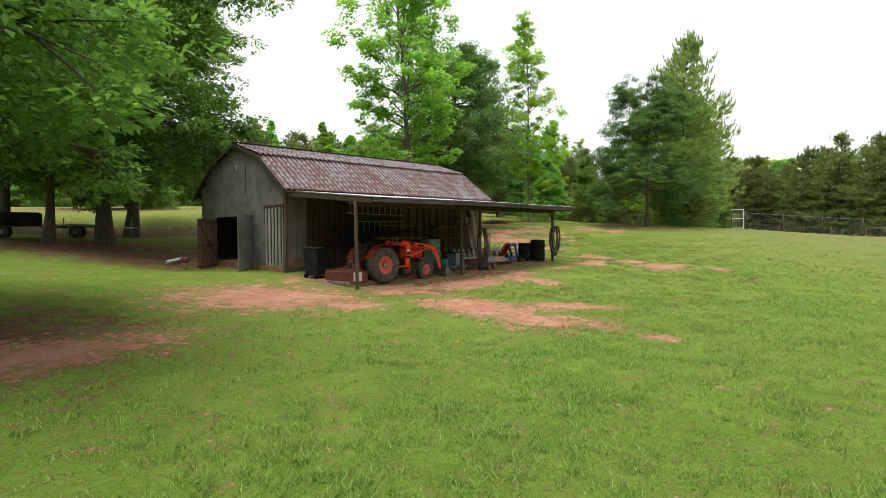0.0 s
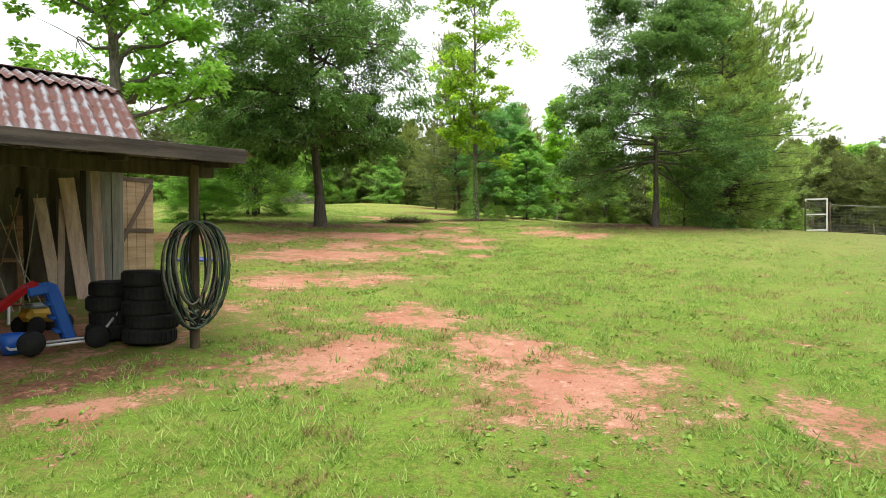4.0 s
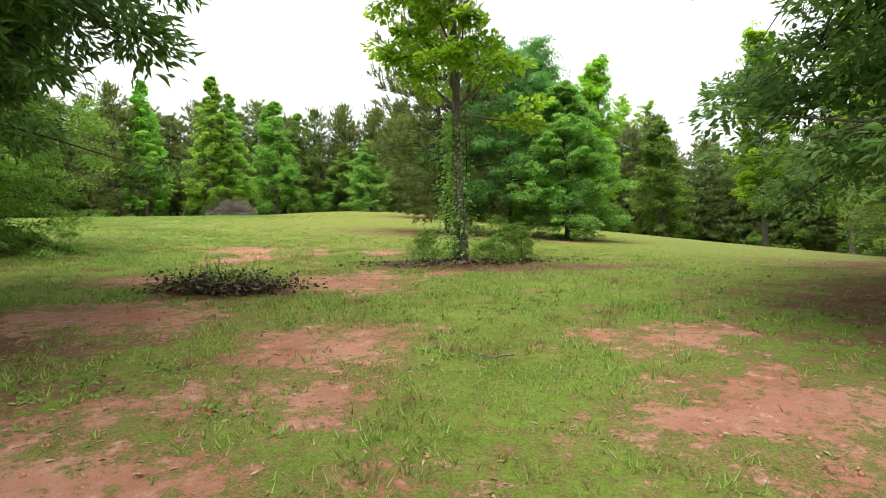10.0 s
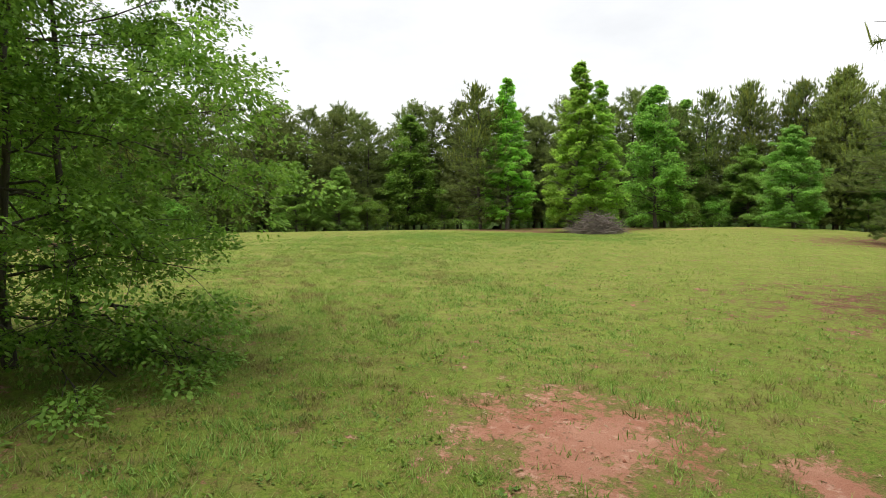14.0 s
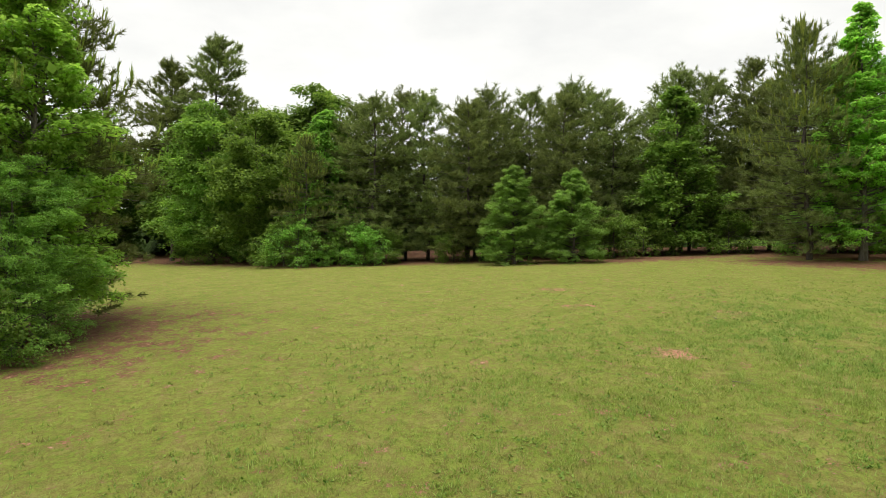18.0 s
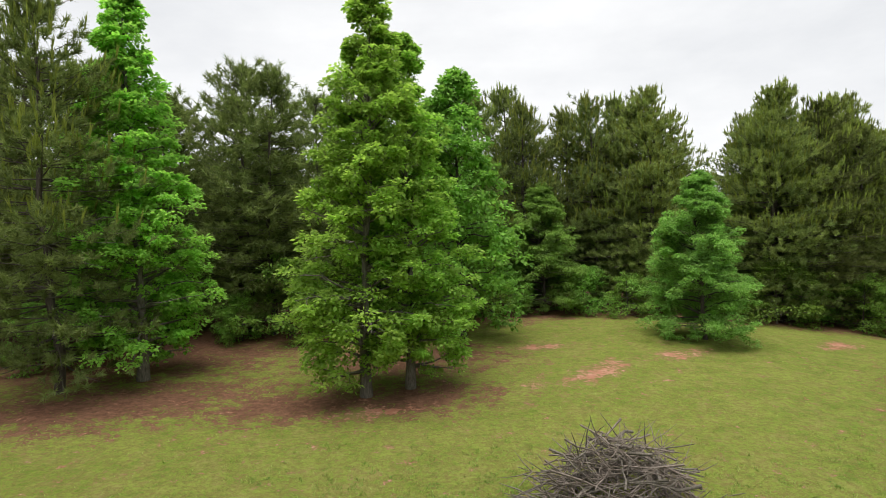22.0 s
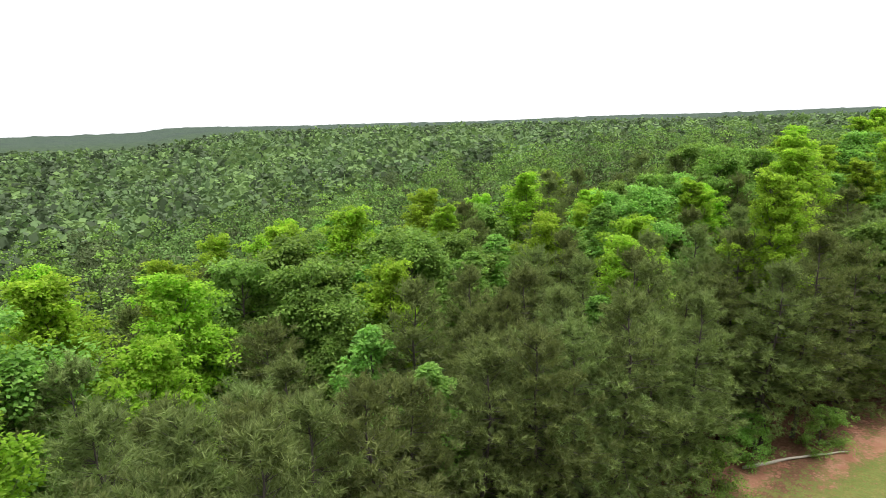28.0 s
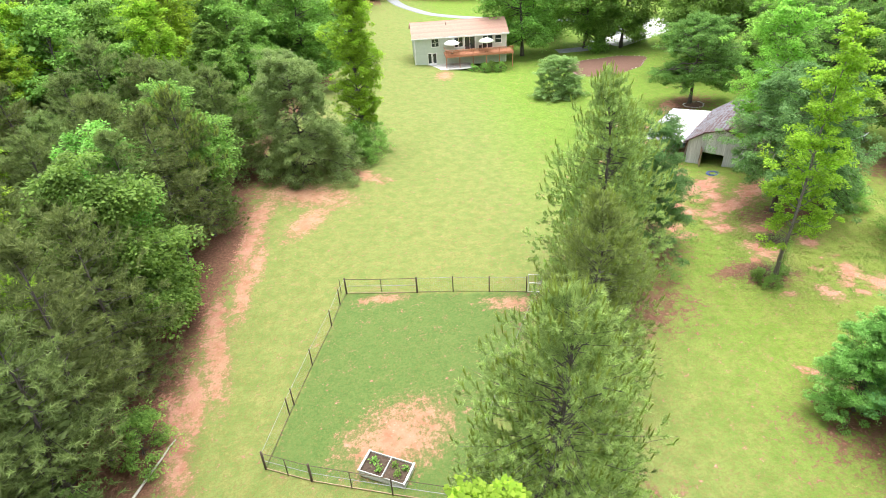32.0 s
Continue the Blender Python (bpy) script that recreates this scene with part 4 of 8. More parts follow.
for key, seed, made in (("pine", 43, dict(H=13.6, R=4.1, base=1.1, girth=0.17, step=0.36, arms=8, tufts=12, needles=44, length=0.30, thick=0.014, round_top=0.7, shade_cards=0)),
                        ("pine2", 47, dict(H=17.0, R=5.2, base=1.0, girth=0.20, step=0.36, arms=10, tufts=16, needles=50, length=0.30, thick=0.015, round_top=0.8, shade_cards=0)),
                        ("pine3", 67, dict(H=13.6, R=4.4, base=1.0, girth=0.17, step=0.40, arms=7, tufts=11, needles=84, length=0.27, thick=0.0095, round_top=0.9, shade_cards=0)),
                        ("farpine", 53, dict(H=13.8, R=4.5, base=1.2, girth=0.15, step=0.50, arms=9, tufts=11, needles=24, length=0.42, thick=0.024, round_top=0.9, candles=False)),
                        ("farpine2", 59, dict(H=15.0, R=3.9, base=3.4, girth=0.16, step=0.52, arms=8, tufts=10, needles=24, length=0.44, thick=0.026, candles=False)),
                        ("loblolly", 61, dict(H=21.0, R=5.2, base=8.0, girth=0.26, step=0.8, arms=9, tufts=20, needles=26, length=0.5, thick=0.034, round_top=0.9, candles=False))):
    tree_kind(key, (*pine(key, seed, **made), None), "pine_tree", {"pine3": "full pine with fine needles and pale upright candles", "pine": "full dark green pine with needles low to the ground", "pine2": "tall full pine with upright pale candles", "loblolly": "old pine with a bare trunk and an open flat crown"}.get(key, "straight plantation pine with a bare lower trunk"))

for key, (made, name, label, category) in list(KINDS.items()):
    t = thing(name, pose(0, 0, 0), label, category)
    if made[3] is None:
        hang("trunk", made[0], M["bark"], t)
        hang("crown", made[1], M["needle_light" if key == "pine2" else "needle"], t)
        if made[2] is not None:
            tagged(hang("new_growth", made[2], M["candle"], t, "pale upright new shoots"), kind="stuff")
    else:
        hang("trunk", made[0], M[made[2]], t)
        hang("crown", made[1], M[made[3]], t)
    KINDS[key] = t
USED = set()


def plant(key, x, y, scale=1.0, turn=None, tall=1.0, label="", group=""):
    """Stands one tree of a kind on the ground."""
    if turn is None:
        turn = (x * 37.7 + y * 91.3) % 360
    m = pose(x, y, lz(x, y), 0, 0, turn) @ Matrix.Diagonal((scale, scale, scale * tall, 1))
    if key in USED:
        k = KINDS[key].scale
        t = copy_thing(KINDS[key], m @ Matrix.Diagonal((1 / k.x, 1 / k.y, 1 / k.z, 1)))
    else:
        t = KINDS[key]
        t.matrix_basis = m
        USED.add(key)
    if label:
        t["label"] = label
    if group:
        t["group"] = group
    return t


plant("oak", 1.95, 42.9, 0.94, 20, 1.06)
plant("tulip", 8.8, 53.1, 1.0, 0)
plant("willow", 17.4, 45.9, 0.95, 0, 1.04)
plant("pine2", 23.5, 52.0, 1.0, 0)
plant("pine2", 26.5, 60.5, 0.80, 50)
plant("pine2", 32.0, 71.5, 0.98, 80)
plant("shrub", 20.5, 51.0, 1.1)
plant("shrub", 24.0, 56.0, 1.3)
plant("shrub", 33.5, 66.5, 1.4)
plant("shrub", 28.0, 67.5, 1.3)
plant("lime", 36.6, 79.0, 1.13, 0, 0.79)
plant("lime", 34.6, 82.2, 0.84, 100, 1.06, label="lower sweetgum crown of yellow-green leaves")
plant("broadgum", -2.0, 34.0, 1.0, 60)
plant("shade", -15.6, 25.4, 1.0, 0)
plant("shade", -17.35, 24.05, 0.62, 130, 1.15)
plant("shade", -9.4, 7.5, 0.80, 300, 0.95)
plant("shade", -20.6, 37.3, 1.12, 70)
plant("shade", -26.0, 33.0, 0.9, 140)
plant("multi", -5.1, 52.6, 0.86, 0)
plant("multi", -4.0, 43.9, 0.48, 200, 0.75, label="low leafy thicket behind the oak")
plant("pine", 7.2, 67.2, 0.92, 30, 1.2)
plant("young", 12.9, 66.2, 0.95, 90, label="low broad leafy tree with a full dark skirt")
plant("willow", 10.4, 69.0, 0.85, 200)
for x, y, k in ((10.3, 53.0, 0.34), (9.6, 52.3, 0.25), (7.9, 52.5, 0.30), (9.8, 54.2, 0.4)):
    plant("shrub", x, y, k, label="small leafy sapling round the trunk's foot", group="saplings under the tulip tree")
# West side and the wood's edge
plant("pine2", -31.5, 54.0, 1.0, 10)
plant("gum", -31.6, 57.6, 0.9, 40)
plant("multi", -29.4, 57.2, 0.55, 77)
plant("pine", -34.5, 57.5, 1.0, 200)
plant("shrub", -27.6, 56.6, 0.9)
plant("gum", -19.2, 94.9, 0.94, 0)
plant("gum", -17.7, 95.6, 0.84, 130)
plant("fargreen", -15.2, 102.2, 0.86, 20, 1.1)
plant("gum", -27.6, 97.0, 0.97, 200, label="sweetgum with a loose spreading green crown")
plant("pine", -29.8, 95.6, 1.0, 90)
plant("young", -4.2, 100.9, 1.0, 0)
plant("pine3", 7.9, 93.2, 1.0, 40, 0.95)
plant("pine3", 3.4, 89.6, 0.78, 140)
plant("pine3", 5.6, 93.2, 0.74, 10)
plant("pine3", 11.0, 88.4, 0.93, 170)
plant("young", 7.6, 87.8, 0.5, 60)
plant("young", 12.3, 87.0, 0.6, 10)
plant("lime", 18.8, 94.4, 0.86, 10, 0.94)
plant("lime", 31.8, 89.5, 0.95, 210, 0.96)
plant("fargreen", 26.5, 100.5, 0.90, 10)
plant("tulip", 27.0, 119.5, 0.97, 0, label="tall dark broadleaf in the pine wood")
plant("tulip", 29.2, 119.0, 0.94, 90, label="tall dark broadleaf in the pine wood")
plant("pine2", 13.5, 91.0, 0.80, 100)
plant("pine3", 10.2, 95.2, 0.95, 250)
plant("pine2", 5.2, 110.4, 0.84, 10)
plant("pine2", 10.5, 111.0, 0.86, 200)
plant("pine2", -3.0, 111.5, 0.82, 120)
plant("young", -41.4, 82.6, 0.85, 0)
plant("young", -39.4, 86.0, 0.8, 100)
plant("pine", -53.5, 71.6, 0.72, 0)
plant("shrub", -52.0, 70.6, 1.2)
plant("loblolly", -69.0, 66.5, 1.0, 0)
plant("loblolly", -72.0, 63.0, 0.92, 100)
plant("farbroad", -60.0, 69.0, 0.80, 0)
plant("farbroad", -64.5, 66.0, 0.62, 80)
plant("fargreen", -58.0, 73.5, 0.55, 30)
# House side
plant("dome", 7.1, -3.8, 0.64, 30, 0.84, label="rounded grey-green ornamental bush on the lawn")
plant("farbroad", 4.8, -33.4, 1.40, 0, label="huge round-crowned oak beside the house")
plant("farbroad", -9.0, -34.7, 1.42, 100, label="huge round-crowned oak beside the house")
plant("farbroad", -15.8, -31.9, 1.35, 200, label="huge round-crowned oak beside the house")
plant("farbroad", -19.0, -9.0, 1.25, 40, label="huge round-crowned oak beside the house")
plant("farbroad", -2.0, -50.0, 1.4, 140, label="huge round-crowned oak beside the house")
plant("farbroad", -28.0, -26.0, 1.4, 240, label="huge round-crowned oak beside the house")
plant("farbroad", -32.0, -4.0, 1.35, 340, label="huge round-crowned oak beside the house")
plant("farpine", 8.0, -107.9, 1.0, 0, 0.95, label="dark dense cedar on the front lawn")
plant("shade", -25.0, 6.0, 1.05, 250)
plant("shade", -28.0, -14.0, 1.1, 10)
plant("dome", 46.2, 20.6, 0.92, 0, 1.25, label="dense round grey-green broadleaf tree by the lane")
plant("lime", 38.6, 14.5, 1.15, 0, 0.9)
plant("lime", 61.0, 57.0, 1.1, 60, 0.95)
plant("shrub", 40.2, 17.5, 1.7)
plant("shrub", 37.6, 16.0, 1.5)
plant("farbroad", 57.5, 47.0, 0.98, 40)
plant("farbroad", 60.0, 39.0, 0.9, 120)
plant("farbroad", 57.0, 30.5, 0.9, 200)
plant("pine", 54.5, 33.5, 1.05, 200)

# The woods: jittered rows, thinning out with depth.
SPOTS = [(x0 + 0, y0 + 0) for x0, y0 in ((-29.8, 95.6), (-27.6, 97.0), (-15.2, 102.2), (26.5, 100.5), (17.5, 109.5), (57.5, 47.0), (61.0, 57.0), (60.0, 39.0), (57.0, 30.5), (54.5, 33.5), (-69, 66.5), (-60, 68), (39.6, 14.5))]


def scatter(lo, hi, step, near, far, mix, seed, scale=(0.85, 1.12)):
    """Fills the woods between two distances from the field's outline."""
    g = np.random.default_rng(seed)
    x, y = np.meshgrid(np.arange(lo[0], hi[0], step), np.arange(lo[1], hi[1], step), indexing="ij")
    x, y = (x + g.uniform(-0.38, 0.38, x.shape) * step).ravel(), (y + g.uniform(-0.38, 0.38, y.shape) * step).ravel()
    gap = edge_gap(x, y, FIELD)
    ok = ~inside(x, y, FIELD) & (gap > near) & (gap <= far)
    keys, odds = list(mix), np.cumsum(list(mix.values()))
    for px_, py_ in zip(x[ok], y[ok]):
        if min(math.hypot(px_ - a, py_ - b) for a, b in SPOTS) < 3:
            continue
        k = keys[int(np.searchsorted(odds, g.random() * odds[-1]))]
        if k.startswith("farpine") and -16 < px_ < 26 and py_ > 98:
            k = "pine"
        elif k in ("fargreen", "farbroad") and -16 < px_ < 26 and py_ > 98:
            k = "young"
        plant(k, px_, py_, 1.12 * g.uniform(*scale) * (0.95 if px_ < -17 and py_ > 55 else 1.0), g.uniform(0, 360), g.uniform(0.88, 1.0), group="trees of the woods")


PINEWOOD = dict(farpine=9, farpine2=1.5, fargreen=0.5, farbroad=0.1)
scatter((-55, 60), (56, 150), 3.5, 0.8, 8.5, PINEWOOD, 1, (0.88, 0.99))
scatter((46, 20), (75, 115), 3.6, 0.8, 8.5, dict(farpine=4, farpine2=7, fargreen=0.4), 3, (0.86, 1.0))
scatter((46, 22), (112, 130), 5.0, 8.5, 20, dict(farpine2=6, farpine=4, fargum=2, fargreen=1.5), 13, (0.88, 1.05))
scatter((46, 22), (122, 130), 5.8, 20, 53, dict(farpine2=3, fargum=3, fargreen=3, farbroad=2), 14, (0.88, 1.15))
scatter((40, -110), (105, 22), 7.4, 24, 53, dict(farpine2=2, fargum=2, fargreen=3, farbroad=3), 15, (0.88, 1.15))
scatter((40, -110), (90, 20), 7.0, 0.8, 24, dict(fargreen=2, fargum=1, farbroad=4), 5)
scatter((-130, -70), (-60, 75), 8.0, 0.5, 24, dict(farbroad=3, fargreen=2), 6)
scatter((-60, -150), (60, -80), 9.0, 0.5, 24, dict(farbroad=4, fargum=1), 7)
for x, y, k in ((97.0, 69.1, 1.05), (87.5, 53.4, 1.0), (81.6, 41.9, 1.0), (76.4, 29.5, 1.05), (73.2, 21.7, 1.0), (108.9, 42.5, 1.0)):
    plant("lime", x, y, k, tall=0.86, group="trees of the woods")
for i in range(46):
    a = FIELD[1:19]
    k = i * (len(a) - 1) / 46
    p, q = Vector(a[int(k)]), Vector(a[int(k) + 1])
    s = p.lerp(q, k - int(k))
    plant("shrub", s.x + ((i * 7) % 5 - 2) * 0.5, s.y + ((i * 3) % 5 - 1) * 0.6, 0.8 + (i * 13 % 7) * 0.1, group="undergrowth")

# Far woods: one rolling canopy to the skyline.
g = np.random.default_rng(77)
th, rr = np.linspace(0, 2 * np.pi, 900, endpoint=False), np.geomspace(118, 4100, 230)
T, Rr = np.meshgrid(th, rr, indexing="ij")
cx, cy = 20 + Rr * np.cos(T), 25 + Rr * np.sin(T)
cz = land(cx, cy)
flat = np.column_stack([cx.ravel(), cy.ravel()])
k = 6.5 + 0.012 * Rr.ravel()
lift = np.array([noise.noise((a / s, b / s, 0.3)) * 0.9 + noise.noise((a / s * 2.3, b / s * 2.3, 7.1)) * 0.5 for (a, b), s in zip(flat, k)]).reshape(T.shape)
cz = cz + np.where(Rr < 900, 6.5, 11.0) + 3.4 * lift + g.normal(size=T.shape) * 0.5 - 7 * np.exp(-(Rr - 118) / 12)
open_land = ((np.abs(cy + 97) < 9) & (Rr < 300)) | (inside(cx, cy, FIELD) & (Rr < 200))
cz = np.where(open_land, land(cx, cy) - 3.0, cz)
a, b = np.meshgrid(np.arange(900), np.arange(229), indexing="ij")
far_woods = fast_mesh("far_woods", np.stack([cx, cy, cz], -1).reshape(-1, 3), np.stack([a * 230 + b, a * 230 + b + 1, ((a + 1) % 900) * 230 + b + 1, ((a + 1) % 900) * 230 + b], -1).reshape(-1, 4))


def hazed_canopy_material():
    t = Tree("far_canopy_hazed")
    a, b, c = t.noise(0.012, 4), t.noise(0.11, 5, 0.7), t.noise(0.7, 4, 0.7)
    # Hazed blue-grey greens, for the far end of the mix.
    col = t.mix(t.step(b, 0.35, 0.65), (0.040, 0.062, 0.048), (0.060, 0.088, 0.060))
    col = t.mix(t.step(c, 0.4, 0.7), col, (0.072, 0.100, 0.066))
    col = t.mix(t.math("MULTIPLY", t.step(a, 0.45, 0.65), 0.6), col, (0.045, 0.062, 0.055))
    # Distance haze is painted in: blue-grey takes over from 300 to 1600 m.
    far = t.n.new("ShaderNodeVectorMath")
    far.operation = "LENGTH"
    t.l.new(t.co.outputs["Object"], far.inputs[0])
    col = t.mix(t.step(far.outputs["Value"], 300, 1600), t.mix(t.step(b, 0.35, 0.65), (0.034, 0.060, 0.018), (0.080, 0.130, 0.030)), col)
    return t.done(col, 0.95, bump=c, strength=0.8, dist=1.0, spec=0.1)


tagged(hang("far_woods", far_woods, hazed_canopy_material()), "rolling green forest canopy reaching to the skyline", "woods", kind="stuff")


def tinted_leaf(name, pine_green, broad_green, bright):
    """Foliage of many trees at once: the kind of tree gives the hue, each clump its own shade."""
    t = Tree(name)
    k = t.attr("species")
    col = t.mix(t.step(k, 0.35, 0.55), pine_green, broad_green)
    col = t.mix(t.step(k, 0.65, 0.95), col, bright)
    v = t.math("MULTIPLY", t.math("ADD", t.math("MULTIPLY", t.island(), 0.24), 0.88), t.math("ADD", t.math("MULTIPLY", t.attr("tone"), 0.50), 0.78))
    h = t.n.new("ShaderNodeHueSaturation")
    t.l.new(v, h.inputs["Value"])
    t.l.new(col, h.inputs["Color"])
    t.done(h.outputs["Color"], 0.7, spec=0.2)
    tr = t.n.new("ShaderNodeBsdfTranslucent")
    t.l.new(h.outputs["Color"], tr.inputs["Color"])
    ms = t.n.new("ShaderNodeMixShader")
    ms.inputs[0].default_value = 0.28
    t.l.new(t.bsdf.outputs[0], ms.inputs[1])
    t.l.new(tr.outputs[0], ms.inputs[2])
    t.l.new(ms.outputs[0], t.out.inputs["Surface"])
    return t.mat


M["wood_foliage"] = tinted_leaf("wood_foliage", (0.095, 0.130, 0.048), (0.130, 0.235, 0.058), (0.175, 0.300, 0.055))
# Same foliage in duller, bluer greens that carry the distance haze.
M["hazed_foliage"] = tinted_leaf("hazed_foliage", (0.088, 0.125, 0.062), (0.122, 0.196, 0.076), (0.155, 0.242, 0.080))


def crowns(name, x, y, z, h, r, kind, cards, size, g, stems=False):
    """Many distant trees in one mesh: each a crown of leaf clumps, round or pointed by kind."""
    n = len(x)
    kk = kind[:, None]
    lobes = 14
    lu = (np.arange(lobes)[None] + g.random((n, lobes))) / lobes
    la = np.arange(lobes)[None] * 2.4 + g.normal(size=(n, lobes)) * 0.5
    full = np.where(kk < 0.4, (1 - lu ** 2.0) ** 0.7 * (0.6 + 0.4 * np.minimum(1, lu * 3)), np.sqrt(np.clip(1 - (lu * 1.75 - 0.72) ** 2 * 0.85, 0.03, 1)))
    lr = r[:, None] * full * g.uniform(0.50, 0.80, (n, lobes))
    ls = r[:, None] * g.uniform(0.30, 0.50, (n, lobes))
    pick = g.integers(0, lobes, (n, cards))
    row = np.arange(n)[:, None]
    v = unit(g.normal(size=(n, cards, 3)))
    v[..., 2] = np.where(g.random((n, cards)) < 0.8, np.abs(v[..., 2]), v[..., 2])
    az, rad, big = la[row, pick], lr[row, pick], ls[row, pick]
    mid = np.stack([x[:, None] + rad * np.cos(az), y[:, None] + rad * np.sin(az), z[:, None] + h[:, None] * (0.12 + 0.80 * lu[row, pick])], -1)
    p = (mid + v * (big * (0.55 + 0.45 * g.random((n, cards))))[..., None] * [1, 1, 0.75]).reshape(-1, 3)
    v = v.reshape(-1, 3)
    m = len(p)
    d = unit(v * [0.7, 0.7, 0.2] + g.normal(size=(m, 3)) * 0.5)
    co, f = leaf_faces(p - d * size * 0.4, d, v * 0.6 + g.normal(size=(m, 3)) * 0.3 + [0, 0, 0.7], size * g.uniform(0.7, 1.3, m), 0.42)
    kv = np.repeat(kind, cards * 4)
    if stems:
        w = 0.16
        for sx, sy in ((w, 0), (0, w)):
            q = np.stack([np.stack([x - sx, y - sy, z - 0.5], -1), np.stack([x + sx, y + sy, z - 0.5], -1), np.stack([x + sx * 0.5, y + sy * 0.5, z + h * 0.7], -1), np.stack([x - sx * 0.5, y - sy * 0.5, z + h * 0.7], -1)], 1).reshape(-1, 3)
            f = np.concatenate([f, np.arange(len(q)).reshape(-1, 4) + len(co)])
            co, kv = np.concatenate([co, q]), np.concatenate([kv, np.zeros(len(q))])
    me = fast_mesh(name, co, f)
    tone = np.concatenate([np.repeat(g.random(n), cards * 4), np.full(len(kv) - n * cards * 4, 0.2)])
    me.attributes.new("tone", "FLOAT", "POINT").data.foreach_set("value", tone.astype(np.float32))
    me.attributes.new("species", "FLOAT", "POINT").data.foreach_set("value", kv.astype(np.float32))
    return me


def wood_points(lo, hi, step, keep, seed):
    g = np.random.default_rng(seed)
    x, y = np.meshgrid(np.arange(lo[0], hi[0], step), np.arange(lo[1], hi[1], step), indexing="ij")
    x, y = (x + g.uniform(-0.45, 0.45, x.shape) * step).ravel(), (y + g.uniform(-0.45, 0.45, y.shape) * step).ravel()
    ok = keep(x, y)
    return x[ok], y[ok], g


def deep(x, y):
    return ~inside(x, y, FIELD) & (edge_gap(x, y, FIELD) > 8.0) & (np.hypot(x - 20, y - 25) < 165)


def grow(name, label, lo, hi, step, keep, seed, pines, cards, size, tall, wide, stems=False, mat="wood_foliage"):
    x, y, g = wood_points(lo, hi, step, keep, seed)
    kind = np.where(g.random(len(x)) < pines(x, y), 0.2, np.where(g.random(len(x)) < 0.6, 0.6, 1.0))
    h = tall * g.uniform(0.75, 1.18, len(x)) * np.where(kind > 0.8, 1.12, 1.0)
    tagged(hang(name, crowns(name, x, y, land(x, y), h, wide * g.uniform(0.8, 1.2, len(x)) * np.where(kind < 0.4, 0.85, 1.15), kind, cards, size, g, stems), M[mat]), label, "woods", kind="stuff")


grow("pine_wood", "dense plantation of young pines behind the field", (-90, 62), (60, 175), 4.4, lambda x, y: deep(x, y) & (y > 60) & (x < 46) & ((x > -52) | (y > 76)), 81, lambda x, y: 0.97 + 0 * x, 760, 0.30, 13.0, 3.3, True)

grow("mixed_wood", "mixed wood of pines and bright sweetgums", (46, -60), (175, 135), 5.4, lambda x, y: deep(x, y) & (edge_gap(x, y, FIELD) > 52), 82, lambda x, y: np.where((y > 55) & (x < 80), 0.7, 0.42 + 0.2 * np.sin(x / 17) * np.cos(y / 23)), 620, 0.46, 14.5, 3.8, True)
grow("west_wood", "broadleaf wood beyond the west field", (-160, -60), (-60, 75), 6.5, deep, 83, lambda x, y: 0.3 + 0 * x, 110, 1.1, 14.0, 4.0)
grow("south_wood", "green wood beyond the road", (-110, -160), (60, -70), 6.5, lambda x, y: deep(x, y) & (np.abs(y + 97) > 10), 84, lambda x, y: 0.35 + 0 * x, 100, 1.1, 15.0, 4.2)


def ring(lo, hi):
    def keep(x, y):
        r = np.hypot(x - 20, y - 25)
        a = np.degrees(np.arctan2(y - 60, x - 20))
        return (r >= lo) & (r < hi) & (a > -125) & (a < 75)
    return keep


grow("far_wood", "unbroken woods of pines and broadleaf trees in the distance", (-350, -350), (400, 400), 8.5, ring(165, 350), 85, lambda x, y: 0.5 + 0.3 * np.sin(x / 60) * np.cos(y / 75), 60, 2.0, 14.5, 5.4, mat="hazed_foliage")
grow("distant_wood", "hazy distant woods of mixed green crowns", (-900, -900), (950, 950), 17.0, ring(350, 900), 86, lambda x, y: 0.5 + 0.35 * np.sin(x / 110) * np.cos(y / 130), 30, 4.4, 14.5, 10.5, mat="hazed_foliage")

# ---- barn ----
BARN = pose(-2.5, 16.7, 0, 0, 0, 44.8)
barn = thing("barn", BARN, "old grey wooden barn with rusty gambrel roof and lean-to", "barn")
LEN, WF, WB, EAVE, BRK, RIDGE = 11.35, 4.5, 11.85, 3.42, 4.90, 5.60
MID = (WF + WB) / 2
brng = random.Random(5)


def base_at(s, d):
    p = BARN @ Vector((s, d, 0))
    return lz(p.x, p.y)


def gable_top(d):
    """Height of the roof's underside across the gable."""
    a = abs(d - MID)
    hb, he = MID - 6.05, MID - 4.0
    return RIDGE - (RIDGE - BRK) * a / hb if a < hb else BRK - (BRK - EAVE) * (a - hb) / (he - hb)


def plank(name, x0, x1, z0a, z1a, z1b, thick, parent, mat, m, label=""):
    """A wall board from x0 to x1, its top cut on the slope."""
    bm = bmesh.new()
    v = [bm.verts.new(p) for p in ((x0, 0, z0a), (x1, 0, z0a), (x1, 0, z1b), (x0, 0, z1a), (x0, thick, z0a), (x1, thick, z0a), (x1, thick, z1b), (x0, thick, z1a))]
    for f in ((0, 1, 2, 3), (5, 4, 7, 6), (1, 0, 4, 5), (2, 1, 5, 6), (3, 2, 6, 7), (0, 3, 7, 4)):
        bm.faces.new([v[i] for i in f])
    return part(name, bm, mat, parent, label, m)


